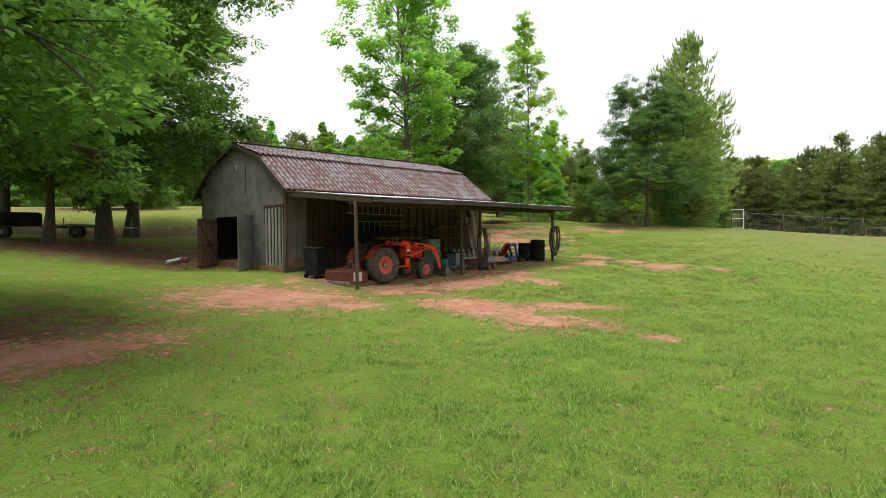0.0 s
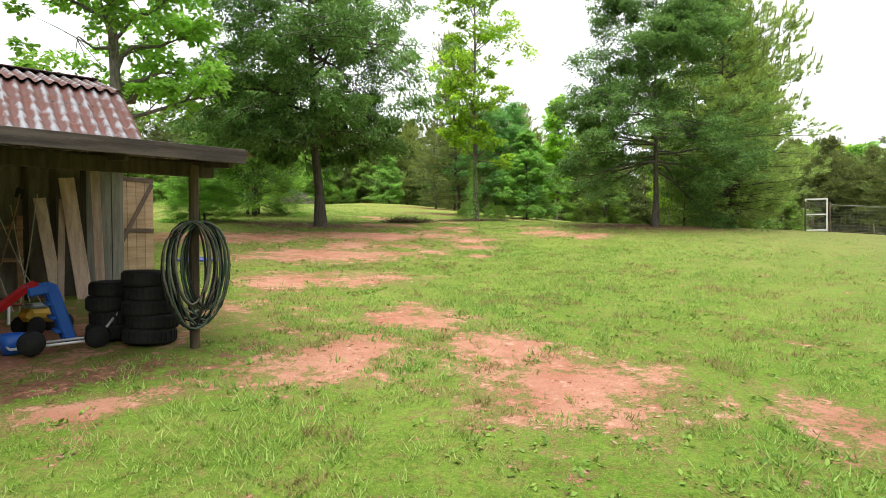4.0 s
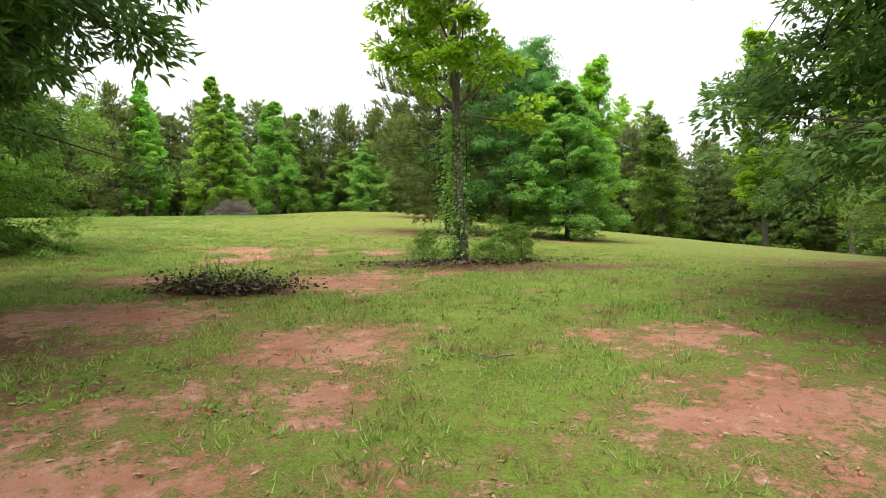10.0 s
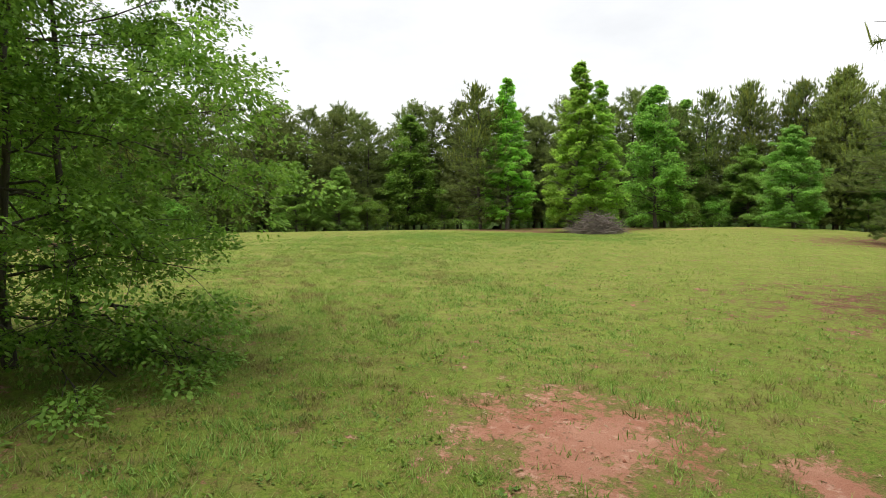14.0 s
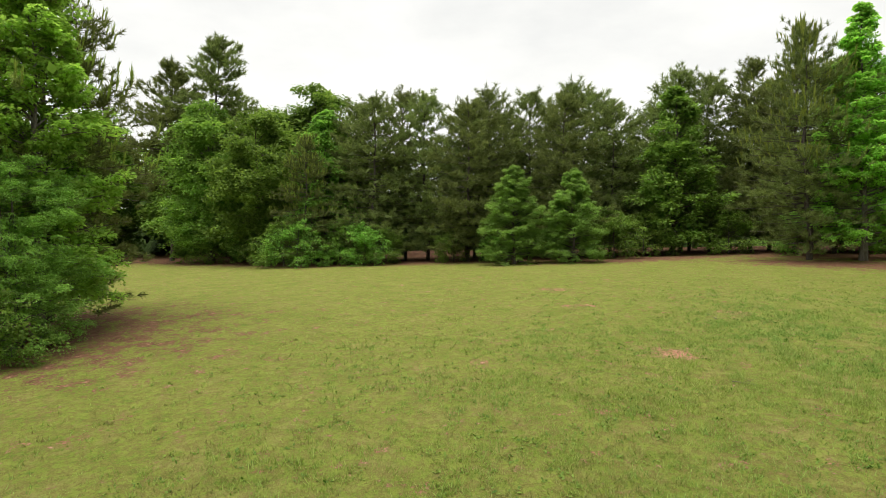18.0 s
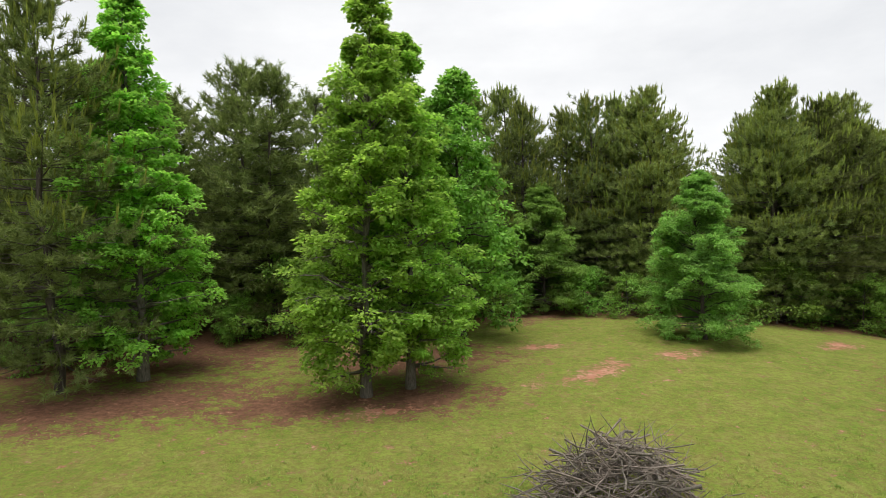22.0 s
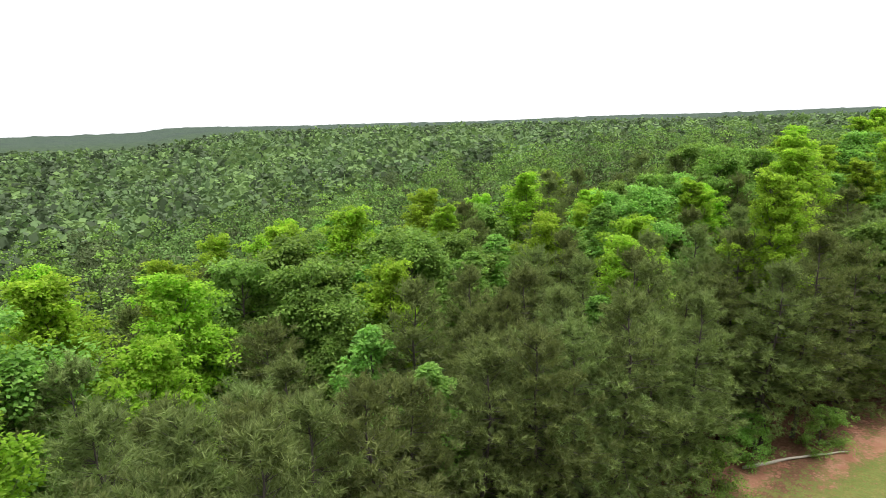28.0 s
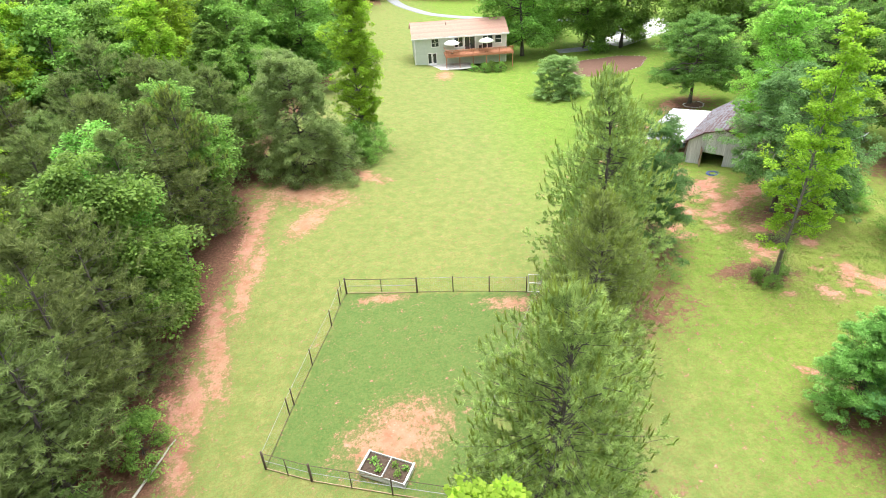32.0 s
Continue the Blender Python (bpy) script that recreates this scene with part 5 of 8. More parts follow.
# long front wall behind the lean-to and long back wall, board by board
for nm, d0, face in (("front_wall", WF, 0), ("back_wall", WB, 1)):
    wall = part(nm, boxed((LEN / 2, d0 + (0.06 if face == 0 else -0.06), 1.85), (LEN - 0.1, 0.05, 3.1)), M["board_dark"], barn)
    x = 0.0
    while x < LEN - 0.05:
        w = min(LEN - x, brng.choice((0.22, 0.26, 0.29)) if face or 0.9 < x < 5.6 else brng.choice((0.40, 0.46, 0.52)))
        # Boards from 0.9 to 5.6 m take the colour with lean-to shade in it.
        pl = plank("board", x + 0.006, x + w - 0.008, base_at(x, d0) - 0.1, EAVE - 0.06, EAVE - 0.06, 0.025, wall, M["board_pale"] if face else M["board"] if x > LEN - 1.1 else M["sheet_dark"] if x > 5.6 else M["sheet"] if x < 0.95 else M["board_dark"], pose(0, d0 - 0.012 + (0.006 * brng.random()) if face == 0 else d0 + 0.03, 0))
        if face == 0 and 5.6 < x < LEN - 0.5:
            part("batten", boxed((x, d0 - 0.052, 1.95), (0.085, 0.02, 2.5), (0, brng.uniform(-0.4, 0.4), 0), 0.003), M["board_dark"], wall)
        x += w
# gables: the west one of wide sheets, with a batten strip; the east one of boards
for nm, s0, out in (("west_gable", 0.0, -1), ("east_gable", LEN, 1)):
    gm = pose(s0, 0, 0, 0, 0, 90)
    frame_bm = bmesh.new()
    box(frame_bm, (6.0 + (0.1 if out < 0 else -0.05), 0.08 * -out * -1, 3.0), (0.09, 0.09, 2.6))
    wall = part(nm, frame_bm, M["board_dark"], barn, m=gm)
    hole = (6.9, 10.35) if out < 0 else (6.0, 8.6)
    cuts = [4.5, 5.1, 5.72, 6.9, 8.15, 9.35, 10.35, 11.1, 11.85] if out < 0 else [4.5 + 0.285 * i for i in range(26)] + [11.85]
    if out < 0:
        cuts = sorted(set([4.5, 4.68, 4.95, 5.2, 5.45, 5.7, 5.95] + [6.9, 8.15, 9.35, 10.35, 11.1, 11.85]))
    for a, b in zip(cuts, cuts[1:]):
        if b - a < 0.05:
            continue
        in_hole = a >= hole[0] - 0.02 and b <= hole[1] + 0.02
        low = base_at(s0, a) - 0.1
        if in_hole:
            low = 2.52
        batten = out < 0 and b <= 5.96
        if batten:
            plank("board", a + 0.045, b - 0.075, low, 2.78, 2.78, 0.03, wall, M["board"], pose(0, 0.02 * -out, 0))
            low = 2.86
        cm = M["sheet"] if out < 0 else M["board_pale"]
        if a < MID < b:
            plank("wall_sheet", a + 0.004, MID, low, gable_top(a), gable_top(MID), 0.03, wall, cm, pose(0, 0, 0))
            plank("wall_sheet", MID, b - 0.004, low, gable_top(MID), gable_top(b), 0.03, wall, cm, pose(0, 0, 0))
        else:
            plank("wall_sheet" if out < 0 else "board", a + 0.004, b - 0.004, low, gable_top(a) - 0.02, gable_top(b) - 0.02, 0.03, wall, cm, pose(0, 0.004 * brng.random(), 0))
    if out < 0:
        part("ledger_board", boxed((5.2, -0.02 if out < 0 else 0, 2.83), (1.5, 0.05, 0.1), bevel=0.01), M["board_dark"], wall, m=pose(0, 0.06, 0))
        # Black sheet added behind the slats, standing in for shade in the gaps.
        part("back_sheet", boxed((5.25, -0.12, 1.5), (1.45, 0.02, 2.6)), M["black"], wall)
        part("trim_strip", boxed((7.45, 0.05, 4.0), (0.03, 0.02, 1.15)), M["board_dark"], wall)
        part("sill_board", boxed((5.7, 0.045, 0.40), (2.3, 0.03, 0.22)), M["clay_base"], wall)
        # star in a ring under the ridge
        ring = [(8.35 + 0.25 * math.cos(k / 24 * 6.2832), 0.06, 4.42 + 0.25 * math.sin(k / 24 * 6.2832)) for k in range(24)]
        star = tube_part("star_ring", ring, 0.016, M["steel"], wall, "rusty metal star in a ring", 5, True)
        pts = [(8.35 + (0.24 if k % 2 == 0 else 0.10) * math.sin(k * math.pi / 5), 0.06, 4.42 + (0.24 if k % 2 == 0 else 0.10) * math.cos(k * math.pi / 5)) for k in range(10)]
        tube_part("star", pts, 0.018, M["steel"], star, "", 4, True)


def door_leaf(label, wide, tall, m, mat, side=1, braced=True, planks=0):
    """A plank door leaf hinged at the origin along x, with ledges and a diagonal brace on one side."""
    leaf = part("door_leaf", boxed((wide / 2, -0.018 * side, tall / 2), (wide - 0.03, 0.012, tall - 0.03)), M["board_dark"], barn, label, m)
    n = planks or max(4, int(wide / 0.19))
    for k in range(n):
        part("plank", boxed((wide * (k + 0.5) / n, 0, tall / 2), (wide / n - 0.008, 0.022, tall * (0.985 + 0.015 * (k % 2))), bevel=0.003), mat, leaf)
    if braced:
        for z in (0.07, tall * 0.46, tall - 0.06):
            part("ledge", boxed((wide / 2, 0.024 * side, z), (wide - 0.02, 0.024, 0.09), bevel=0.003), M["ledge_wood"], leaf)
        ln, an = math.hypot(wide - 0.1, tall - 0.5), math.degrees(math.atan2(tall - 0.5, wide - 0.1))
        part("brace", boxed((wide / 2, 0.046 * side, tall / 2 + 0.12), (ln, 0.02, 0.09), (0, -an, 0), 0.003), M["ledge_wood"], leaf)
    part("hinge", boxed((0.14, 0.03 * side, tall - 0.35), (0.28, 0.012, 0.04)), M["steel"], leaf, "rusty strap hinge")
    part("hinge", boxed((0.14, 0.03 * side, 0.35), (0.28, 0.012, 0.04)), M["steel"], leaf, "rusty strap hinge")
    return leaf


door_leaf("weathered grey door leaf standing half open", 1.5, 2.25, pose(0.0, 6.92, base_at(-0.5, 7) + 0.02, 0, 0, 220), M["sheet"], 1, False, 2)
door_leaf("clay-stained brown plank door leaf swung wide open", 1.75, 2.12, pose(0.0, 10.35, base_at(-0.8, 10) + 0.02, 0, 0, 220), M["door_brown"])
door_leaf("brown plank door leaf with crossed braces, swung open", 1.05, 2.15, pose(LEN + 0.03, 5.98, base_at(LEN + 0.5, 6.1) + 0.03, 0, 0, 22), M["lumber"], -1)
part("dirt_floor", boxed((LEN / 2, MID, 0.45), (LEN - 0.2, WB - WF - 0.2, 0.3)), M["clay_base"], barn)


def corrugated(name, wide, run, mat, parent, m, depth=0.036, label=""):
    """One roofing sheet: waves across x, run down along y."""
    pitch = wide / 3.5
    n = 29
    xs = np.linspace(0, wide, n)
    zs = depth * np.cos(xs / pitch * 2 * np.pi)
    ys = np.linspace(0, run, 3)
    co = np.array([(x, y, z) for y in ys for x, z in zip(xs, zs)])
    i, j = np.meshgrid(np.arange(2), np.arange(n - 1), indexing="ij")
    f = np.stack([i * n + j, i * n + j + 1, (i + 1) * n + j + 1, (i + 1) * n + j], -1).reshape(-1, 4)
    me = bpy.data.meshes.get(name + "_sheet_mesh")
    if me is None:
        me = fast_mesh(name + "_sheet_mesh", np.concatenate([co, co - [0, 0, 0.004]]), np.concatenate([f, f[:, ::-1] + len(co)]))
        me.polygons.foreach_set("use_smooth", np.ones(len(me.polygons), bool))
    return hang("roof_sheet", me, mat, parent, label, m)


def slope(name, d0, z0, d1, z1, s0, s1, wide, mat, odd=()):
    """A roof slope laid with sheets from the lower edge (d0, z0) to the upper (d1, z1)."""
    run, tilt = math.hypot(d1 - d0, z1 - z0), math.degrees(math.atan2(z1 - z0, d1 - d0))
    roof = part(name, boxed((0, 0, 0), (s1 - s0 - 0.2, 0.07, 0.09)), M["board_dark"], barn, m=pose((s0 + s1) / 2, (d0 + d1) / 2, (z0 + z1) / 2 - 0.10, tilt))
    roof_inv = roof.matrix_basis.inverted()
    n = int(round((s1 - s0) / wide))
    w = (s1 - s0) / n
    for k in range(n):
        mt = M["roof_pale"] if k in odd else mat
        corrugated(name, w * 7 / 6, run, mt, roof, roof_inv @ pose(s0 + k * w, d0, z0 + 0.004 * (k % 2) + brng.uniform(0, 0.003), tilt))
    for q in (0.25, 0.75):
        part("purlin", boxed((0, 0, 0), (s1 - s0 - 0.06, 0.09, 0.05)), M["board_dark"], roof, m=roof_inv @ pose((s0 + s1) / 2, d0 + (d1 - d0) * q, z0 + (z1 - z0) * q - 0.06, tilt))
    return roof


S0, S1 = -0.28, LEN + 0.25
slope("front_lower_roof", 4.0, EAVE, 6.05, BRK, S0, S1, 0.66, M["roof"], odd=(13, 14))
slope("front_upper_roof", 5.95, BRK + 0.02, MID + 0.05, RIDGE, S0, S1, 0.66, M["roof"])
slope("back_lower_roof", 2 * MID - 4.0, EAVE, 2 * MID - 6.05, BRK, S0, S1, 0.66, M["roof"])
slope("back_upper_roof", 2 * MID - 5.95, BRK + 0.02, MID - 0.05, RIDGE, S0, S1, 0.66, M["roof"])
slope("lean_to_roof", -0.9, 2.86, 4.35, 3.36, -0.05, 11.5, 0.67, M["roof_pale"])
part("ridge_cap", boxed((LEN / 2, MID, RIDGE + 0.03), (S1 - S0, 0.34, 0.02), bevel=0.005), M["roof"], barn, "rusty ridge cap")
for a, b, c, d in ((4.0, EAVE, 6.05, BRK), (6.05, BRK, MID, RIDGE)):
    for s in (S0 + 0.03, S1 - 0.03):
        for mir in (0, 1):
            d0, d1 = (a, c) if not mir else (2 * MID - a, 2 * MID - c)
            ln, an = math.hypot(d1 - d0, d - b), math.degrees(math.atan2(d - b, d1 - d0))
            part("barge_board", boxed((0, 0, 0), (0.03, ln, 0.13), bevel=0.004), M["board_dark"], barn, m=pose(s, (d0 + d1) / 2, (b + d) / 2 - 0.08, an))
# lean-to frame
for s, d in ((0.02, 0.0), (5.12, 0.08), (6.50, 0.36), (11.17, 0.0)):
    z0 = base_at(s, d) - 0.15
    zt = 2.86 + (d + 0.9) * 0.095 - 0.16
    post = part("post", boxed((0, 0, (zt + z0) / 2), (0.105, 0.105, zt - z0), bevel=0.02), M["post"], barn, m=pose(s, d, 0, brng.uniform(-0.6, 0.6), brng.uniform(-0.8, 0.8), brng.uniform(0, 20)))
for k, (a, b) in enumerate(((-0.05, 3.9), (3.9, 8.1), (8.1, 11.5))):
    part("fascia_board", boxed(((a + b) / 2, -0.935, 2.81 + 0.015 * (k == 1)), (b - a - 0.01, 0.035, 0.17), (0.4 * (k - 1), 0.25 * (k - 1), 0), 0.004), M["fascia"], barn, "weathered fascia board")
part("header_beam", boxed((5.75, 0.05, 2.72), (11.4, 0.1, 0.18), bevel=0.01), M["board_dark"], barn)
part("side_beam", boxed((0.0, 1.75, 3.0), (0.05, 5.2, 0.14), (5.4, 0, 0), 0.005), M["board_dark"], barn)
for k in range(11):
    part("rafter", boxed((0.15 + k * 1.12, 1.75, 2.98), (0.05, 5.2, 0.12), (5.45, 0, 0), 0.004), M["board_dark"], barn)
part("corner_post", boxed((0.03, 4.43, 1.95), (0.12, 0.10, 3.0), (0, 0.4, 0), 0.01), M["post"], barn)
part("clay_skirt", boxed((0.62, 4.455, 0.62), (1.15, 0.03, 0.30), (0, 1, 0), 0.006), M["clay_base"], barn)


def at_barn(s, d, dz=0.0, turn=0.0):
    return BARN @ pose(s, d, base_at(s, d) + dz, 0, 0, turn)


# ---- tractor ----
tractor = thing("tractor", at_barn(1.47, 0.95, 0.0, 0), "small orange farm tractor with front loader and dusty tyres, parked", "tractor")


def wheel(name, r, wide, rim_r, lugs, m, label):
    tyre = np.array([(rim_r, -wide / 2 * 0.82), (r * 0.84, -wide / 2), (r * 0.93, -wide / 2 * 0.93), (r * 0.965, -wide / 3), (r * 0.97, 0), (r * 0.965, wide / 3), (r * 0.93, wide / 2 * 0.93), (r * 0.84, wide / 2), (rim_r, wide / 2 * 0.82)])
    w = thing(name, m, "", "")
    w.parent = tractor
    ty = hang("tyre", fast_mesh("tyre", *lathe(tyre, 36)), M["tyre"], w, label)
    lug = bmesh.new()
    for k in range(lugs):
        for s in (-1, 1):
            a = (k + (0.5 if s > 0 else 0)) * 360 / lugs
            q = pose(0, 0, 0, 0, a, 0)
            vs = bmesh.ops.create_cube(lug, size=1.0, matrix=q @ pose(r * 0.955, s * wide * 0.24, 0, s * 38, 0, 0) @ Matrix.Diagonal((r * 0.085, wide * 0.56, r * 0.07, 1)))
    tagged(part("tread", lug, M["tyre"], w), kind="stuff")
    disc = [(0.0, -0.02), (rim_r * 0.30, -0.02), (rim_r * 0.36, -0.06), (rim_r * 0.74, -0.10), (rim_r * 0.80, -wide * 0.30), (rim_r * 0.98, -wide * 0.42), (rim_r * 1.03, -wide * 0.41), (rim_r * 1.03, wide * 0.41), (rim_r * 0.9, wide * 0.38), (rim_r * 0.8, 0.0), (0.0, 0.02)]
    hang("rim", fast_mesh("rim", *lathe(disc, 32)), M["rim"], w, "dusty orange steel rim")
    hub = bmesh.new()
    bmesh.ops.create_cone(hub, cap_ends=True, segments=14, radius1=rim_r * 0.24, radius2=rim_r * 0.20, depth=0.10, matrix=pose(0, -0.06, 0, 90))
    for k in range(6):
        a = k * math.pi / 3
        bmesh.ops.create_cone(hub, cap_ends=True, segments=6, radius1=0.014, radius2=0.014, depth=0.05, matrix=pose(rim_r * 0.32 * math.cos(a), -0.05, rim_r * 0.32 * math.sin(a), 90))
    part("hub", hub, M["steel"], w)
    return w


for y, nm in ((-0.52, ""), (0.62, "")):
    wheel("rear_wheel", 0.635, 0.34, 0.30, 22, pose(0, y, 0.62), "big lugged rear tyre grey with dust")
    wheel("front_wheel", 0.385, 0.22, 0.19, 16, pose(2.02, y * 0.92, 0.37), "lugged front tyre grey with dust")
T = tractor
part("chassis", box(box(bmesh.new(), (0.75, 0.05, 0.60), (1.7, 0.34, 0.34), bevel=0.04), (0.0, 0.05, 0.62), (0.45, 0.8, 0.30), bevel=0.05), M["black"], T)
hood = boxed((1.76, 0.07, 0.99), (1.10, 0.44, 0.38), bevel=0.09)
part("hood", hood, M["orange"], T, "orange bonnet")
part("grille", boxed((2.32, 0.05, 0.98), (0.03, 0.38, 0.34), bevel=0.01), M["black"], T)
for y in (-0.11, 0.21):
    part("headlight", boxed((2.335, y, 1.14), (0.02, 0.12, 0.07), bevel=0.008), M["alu"], T)
for y in (-0.5, 0.6):
    pts = [(0.62 * math.cos(radians(a)) * 1.02, y, 0.62 + 0.72 * math.sin(radians(a))) for a in range(20, 161, 14)]
    fb = bmesh.new()
    for (x0, _, z0), (x1, _, z1) in zip(pts, pts[1:]):
        q = [fb.verts.new(p) for p in ((x0, y - 0.19, z0), (x1, y - 0.19, z1), (x1, y + 0.19, z1), (x0, y + 0.19, z0))]
        fb.faces.new(q)
    bmesh.ops.solidify(fb, geom=fb.faces[:], thickness=0.03)
    part("fender", fb, M["fender_red"], T, "faded red fender")
part("seat", box(box(bmesh.new(), (0.12, 0.05, 1.06), (0.42, 0.46, 0.10), bevel=0.04), (-0.10, 0.05, 1.28), (0.10, 0.44, 0.40), (0, -12, 0), 0.04), M["black"], T, "black seat")
wheel_ring = [(0.70 + 0.04 * math.cos(a * 0.2618), 0.05 + 0.19 * math.sin(a * 0.2618), 1.38 + 0.19 * math.cos(a * 0.2618) * 0.75) for a in range(24)]
tube_part("steering_wheel", wheel_ring, 0.014, M["black"], T, "", 5, True)
tube_part("steering_column", [(1.0, 0.05, 1.15), (0.72, 0.05, 1.38)], 0.025, M["black"], T)
part("dashboard", boxed((1.05, 0.05, 1.16), (0.14, 0.44, 0.26), (0, -18, 0), 0.03), M["black"], T)
tube_part("roll_bar", [(-0.38, -0.38, 0.8), (-0.40, -0.38, 1.35), (-0.40, 0.48, 1.35), (-0.38, 0.48, 0.8)], 0.03, M["black"], T)
tube_part("exhaust_pipe", [(1.35, 0.28, 1.2), (1.35, 0.30, 1.55), (1.32, 0.30, 1.62)], 0.028, M["steel"], T)
part("foot_step", boxed((0.85, -0.40, 0.52), (0.6, 0.26, 0.05), bevel=0.015), M["orange"], T)
# front loader
for y in (-0.42, 0.52):
    up = part("loader_post", box(box(bmesh.new(), (1.22, y, 0.92), (0.20, 0.09, 0.85), (0, 3, 0), 0.02), (1.12, y, 1.36), (0.34, 0.085, 0.16), (0, 6, 0), 0.02), M["orange"], T, "orange loader upright")
    if y < 0:
        part("white_panel", boxed((1.22, y - 0.052, 1.10), (0.13, 0.006, 0.075)), M["white"], up)
    arm = bmesh.new()
    box(arm, (1.72, y, 1.30), (1.35, 0.075, 0.15), (0, 8, 0), 0.02)
    box(arm, (2.50, y, 1.16), (0.34, 0.075, 0.16), (0, 38, 0), 0.02)
    box(arm, (2.74, y, 0.76), (0.80, 0.075, 0.15), (0, 70, 0), 0.02)
    part("loader_arm", arm, M["orange"], T, "bent orange loader arm")
    tube_part("lift_cylinder", [(1.26, y, 0.82), (1.9, y, 1.06), (2.34, y, 1.20)], [0.035, 0.035, 0.02], M["orange"], T)
    tube_part("hydraulic_line", [(1.15, y - 0.05, 1.38), (1.7, y - 0.05, 1.40), (2.4, y - 0.05, 1.28)], 0.010, M["black"], T)
    tube_part("tilt_cylinder", [(2.45, y, 1.06), (2.76, y, 0.62)], 0.028, M["steel"], T)
bk = bmesh.new()
prof = [(2.95, 0.50), (2.88, 0.30), (2.92, 0.12), (3.05, 0.04), (3.50, 0.03)]
vs = [[bk.verts.new((x, y, z)) for x, z in prof] for y in (-0.72, 0.82)]
for k in range(4):
    bk.faces.new((vs[0][k], vs[0][k + 1], vs[1][k + 1], vs[1][k]))
for v in vs:
    bk.faces.new(v)
bmesh.ops.solidify(bk, geom=bk.faces[:], thickness=0.025)
part("bucket", bk, M["steel"], T, "worn grey steel loader bucket")
for x, w in ((1.44, 0.26), (1.84, 0.34)):
    part("marking_bar", boxed((x, -0.464, 1.29 - (x - 1.7) * 0.14), (w, 0.006, 0.075), (0, 8, 0)), M["black"], T, "plain dark marking bar")
for z, w in ((1.0, 0.15), (0.86, 0.22)):
    part("marking_bar", boxed((1.22, -0.476, z), (w, 0.006, 0.085)), M["black"], T, "plain dark marking bar")

# ---- things under and round the lean-to ----
blade = thing("box_blade", at_barn(0.08, 1.16, 0.02, -90), "low dark red tractor box blade on the clay floor", "implement")
part("back_plate", boxed((0, 0, 0.24), (1.34, 0.05, 0.40), (6, 0, 0), 0.01), M["dark_red"], blade)
part("cutting_edge", boxed((0, -0.04, 0.05), (1.34, 0.03, 0.09), (10, 0, 0), 0.006), M["steel"], blade)
for x in (-0.68, 0.68):
    part("side_plate", boxed((x, 0.36, 0.23), (0.035, 0.74, 0.42), bevel=0.01), M["dark_red"], blade)
part("top_bar", boxed((0, 0.42, 0.44), (1.32, 0.09, 0.09), bevel=0.01), M["dark_red"], blade)
for x in (-0.45, -0.15, 0.15, 0.45):
    part("shank", boxed((x, 0.42, 0.24), (0.03, 0.06, 0.42)), M["steel"], blade)
tube_part("hitch_frame", [(-0.35, 0.42, 0.46), (0, 0.60, 0.72), (0.35, 0.42, 0.46)], 0.025, M["dark_red"], blade)
sticker = part("sticker", boxed((0.701, 0.30, 0.26), (0.006, 0.33, 0.29)), M["white"], blade, "white sticker of plain rows")
for z in (0.36, 0.31, 0.26, 0.21, 0.16):
    part("print_bar", boxed((0.7055, 0.30, z), (0.003, 0.26 if z < 0.33 else 0.18, 0.014)), M["grey"], sticker, "plain grey bar")

for s, d, lab in ((0.22, 2.75, "tall black wheeled rubbish bin"),):
    b = thing("wheelie_bin", at_barn(s, d, 0, 20), lab, "bin", "bins")
    bm = bmesh.new()
    bmesh.ops.create_cone(bm, cap_ends=True, segments=4, radius1=0.33, radius2=0.43, depth=0.95, matrix=pose(0, 0, 0.56, 0, 0, 45))
    part("body", bm, M["black"], b)
    part("lid", boxed((0, 0, 1.07), (0.64, 0.66, 0.06), (3, 0, 0), 0.02), M["black"], b)
    for y in (-0.22, 0.22):
        part("wheel", bmesh_wheel := boxed((-0.25, y, 0.1), (0.18, 0.05, 0.18), bevel=0.05), M["black"], b)


def ladder(name, long, wide, rungs, mat, m, label, rail=0.03, tread=0.015):
    l = thing(name, m, label, "ladder", "ladders")
    for y in (0, wide):
        part("rail", boxed((long / 2, y, 0), (long, 0.025, rail * 2), bevel=0.004), mat, l)
    for k in range(rungs):
        tube_part("rung", [(long * (k + 0.5) / rungs, 0, 0), (long * (k + 0.5) / rungs, wide, 0)], tread, M["alu"], l)
    return l


ladder("extension_ladder", 3.1, 0.42, 10, M["alu"], BARN @ pose(2.8, 4.36, 2.60, 90, 1.0, 0), "aluminium extension ladder hung on the dark wall")
ladder("extension_ladder", 2.7, 0.40, 9, M["alu"], BARN @ pose(3.2, 4.36, 1.85, 90, -0.5, 0), "aluminium extension ladder hung on the dark wall")
ladder("step_ladder", 2.5, 0.52, 8, M["dark_red"], BARN @ pose(6.9, 2.25, base_at(7.3, 2.2) + 0.14, 74, 2, 0), "aluminium step ladder with dark red rails lying on its side", 0.03, 0.024)
ladder("step_ladder", 2.3, 0.42, 7, M["dark_red"], BARN @ pose(7.3, 2.55, base_at(7.3, 2.5) + 0.16, 70, 4, 2), "red-railed step ladder lying on its side", 0.03, 0.022)

shelf = thing("lumber_rack", at_barn(8.7, 4.12), "rough wooden rack against the barn wall holding old boards", "rack")
for z in (0.78, 1.32):
    part("shelf_board", boxed((0, 0, z), (2.1, 0.42, 0.06), bevel=0.006), M["old_lumber"], shelf)
for x in (-1.0, 0.1, 1.0):
    part("upright", boxed((x, -0.15, 0.75), (0.09, 0.06, 1.5), bevel=0.006), M["old_lumber"], shelf)
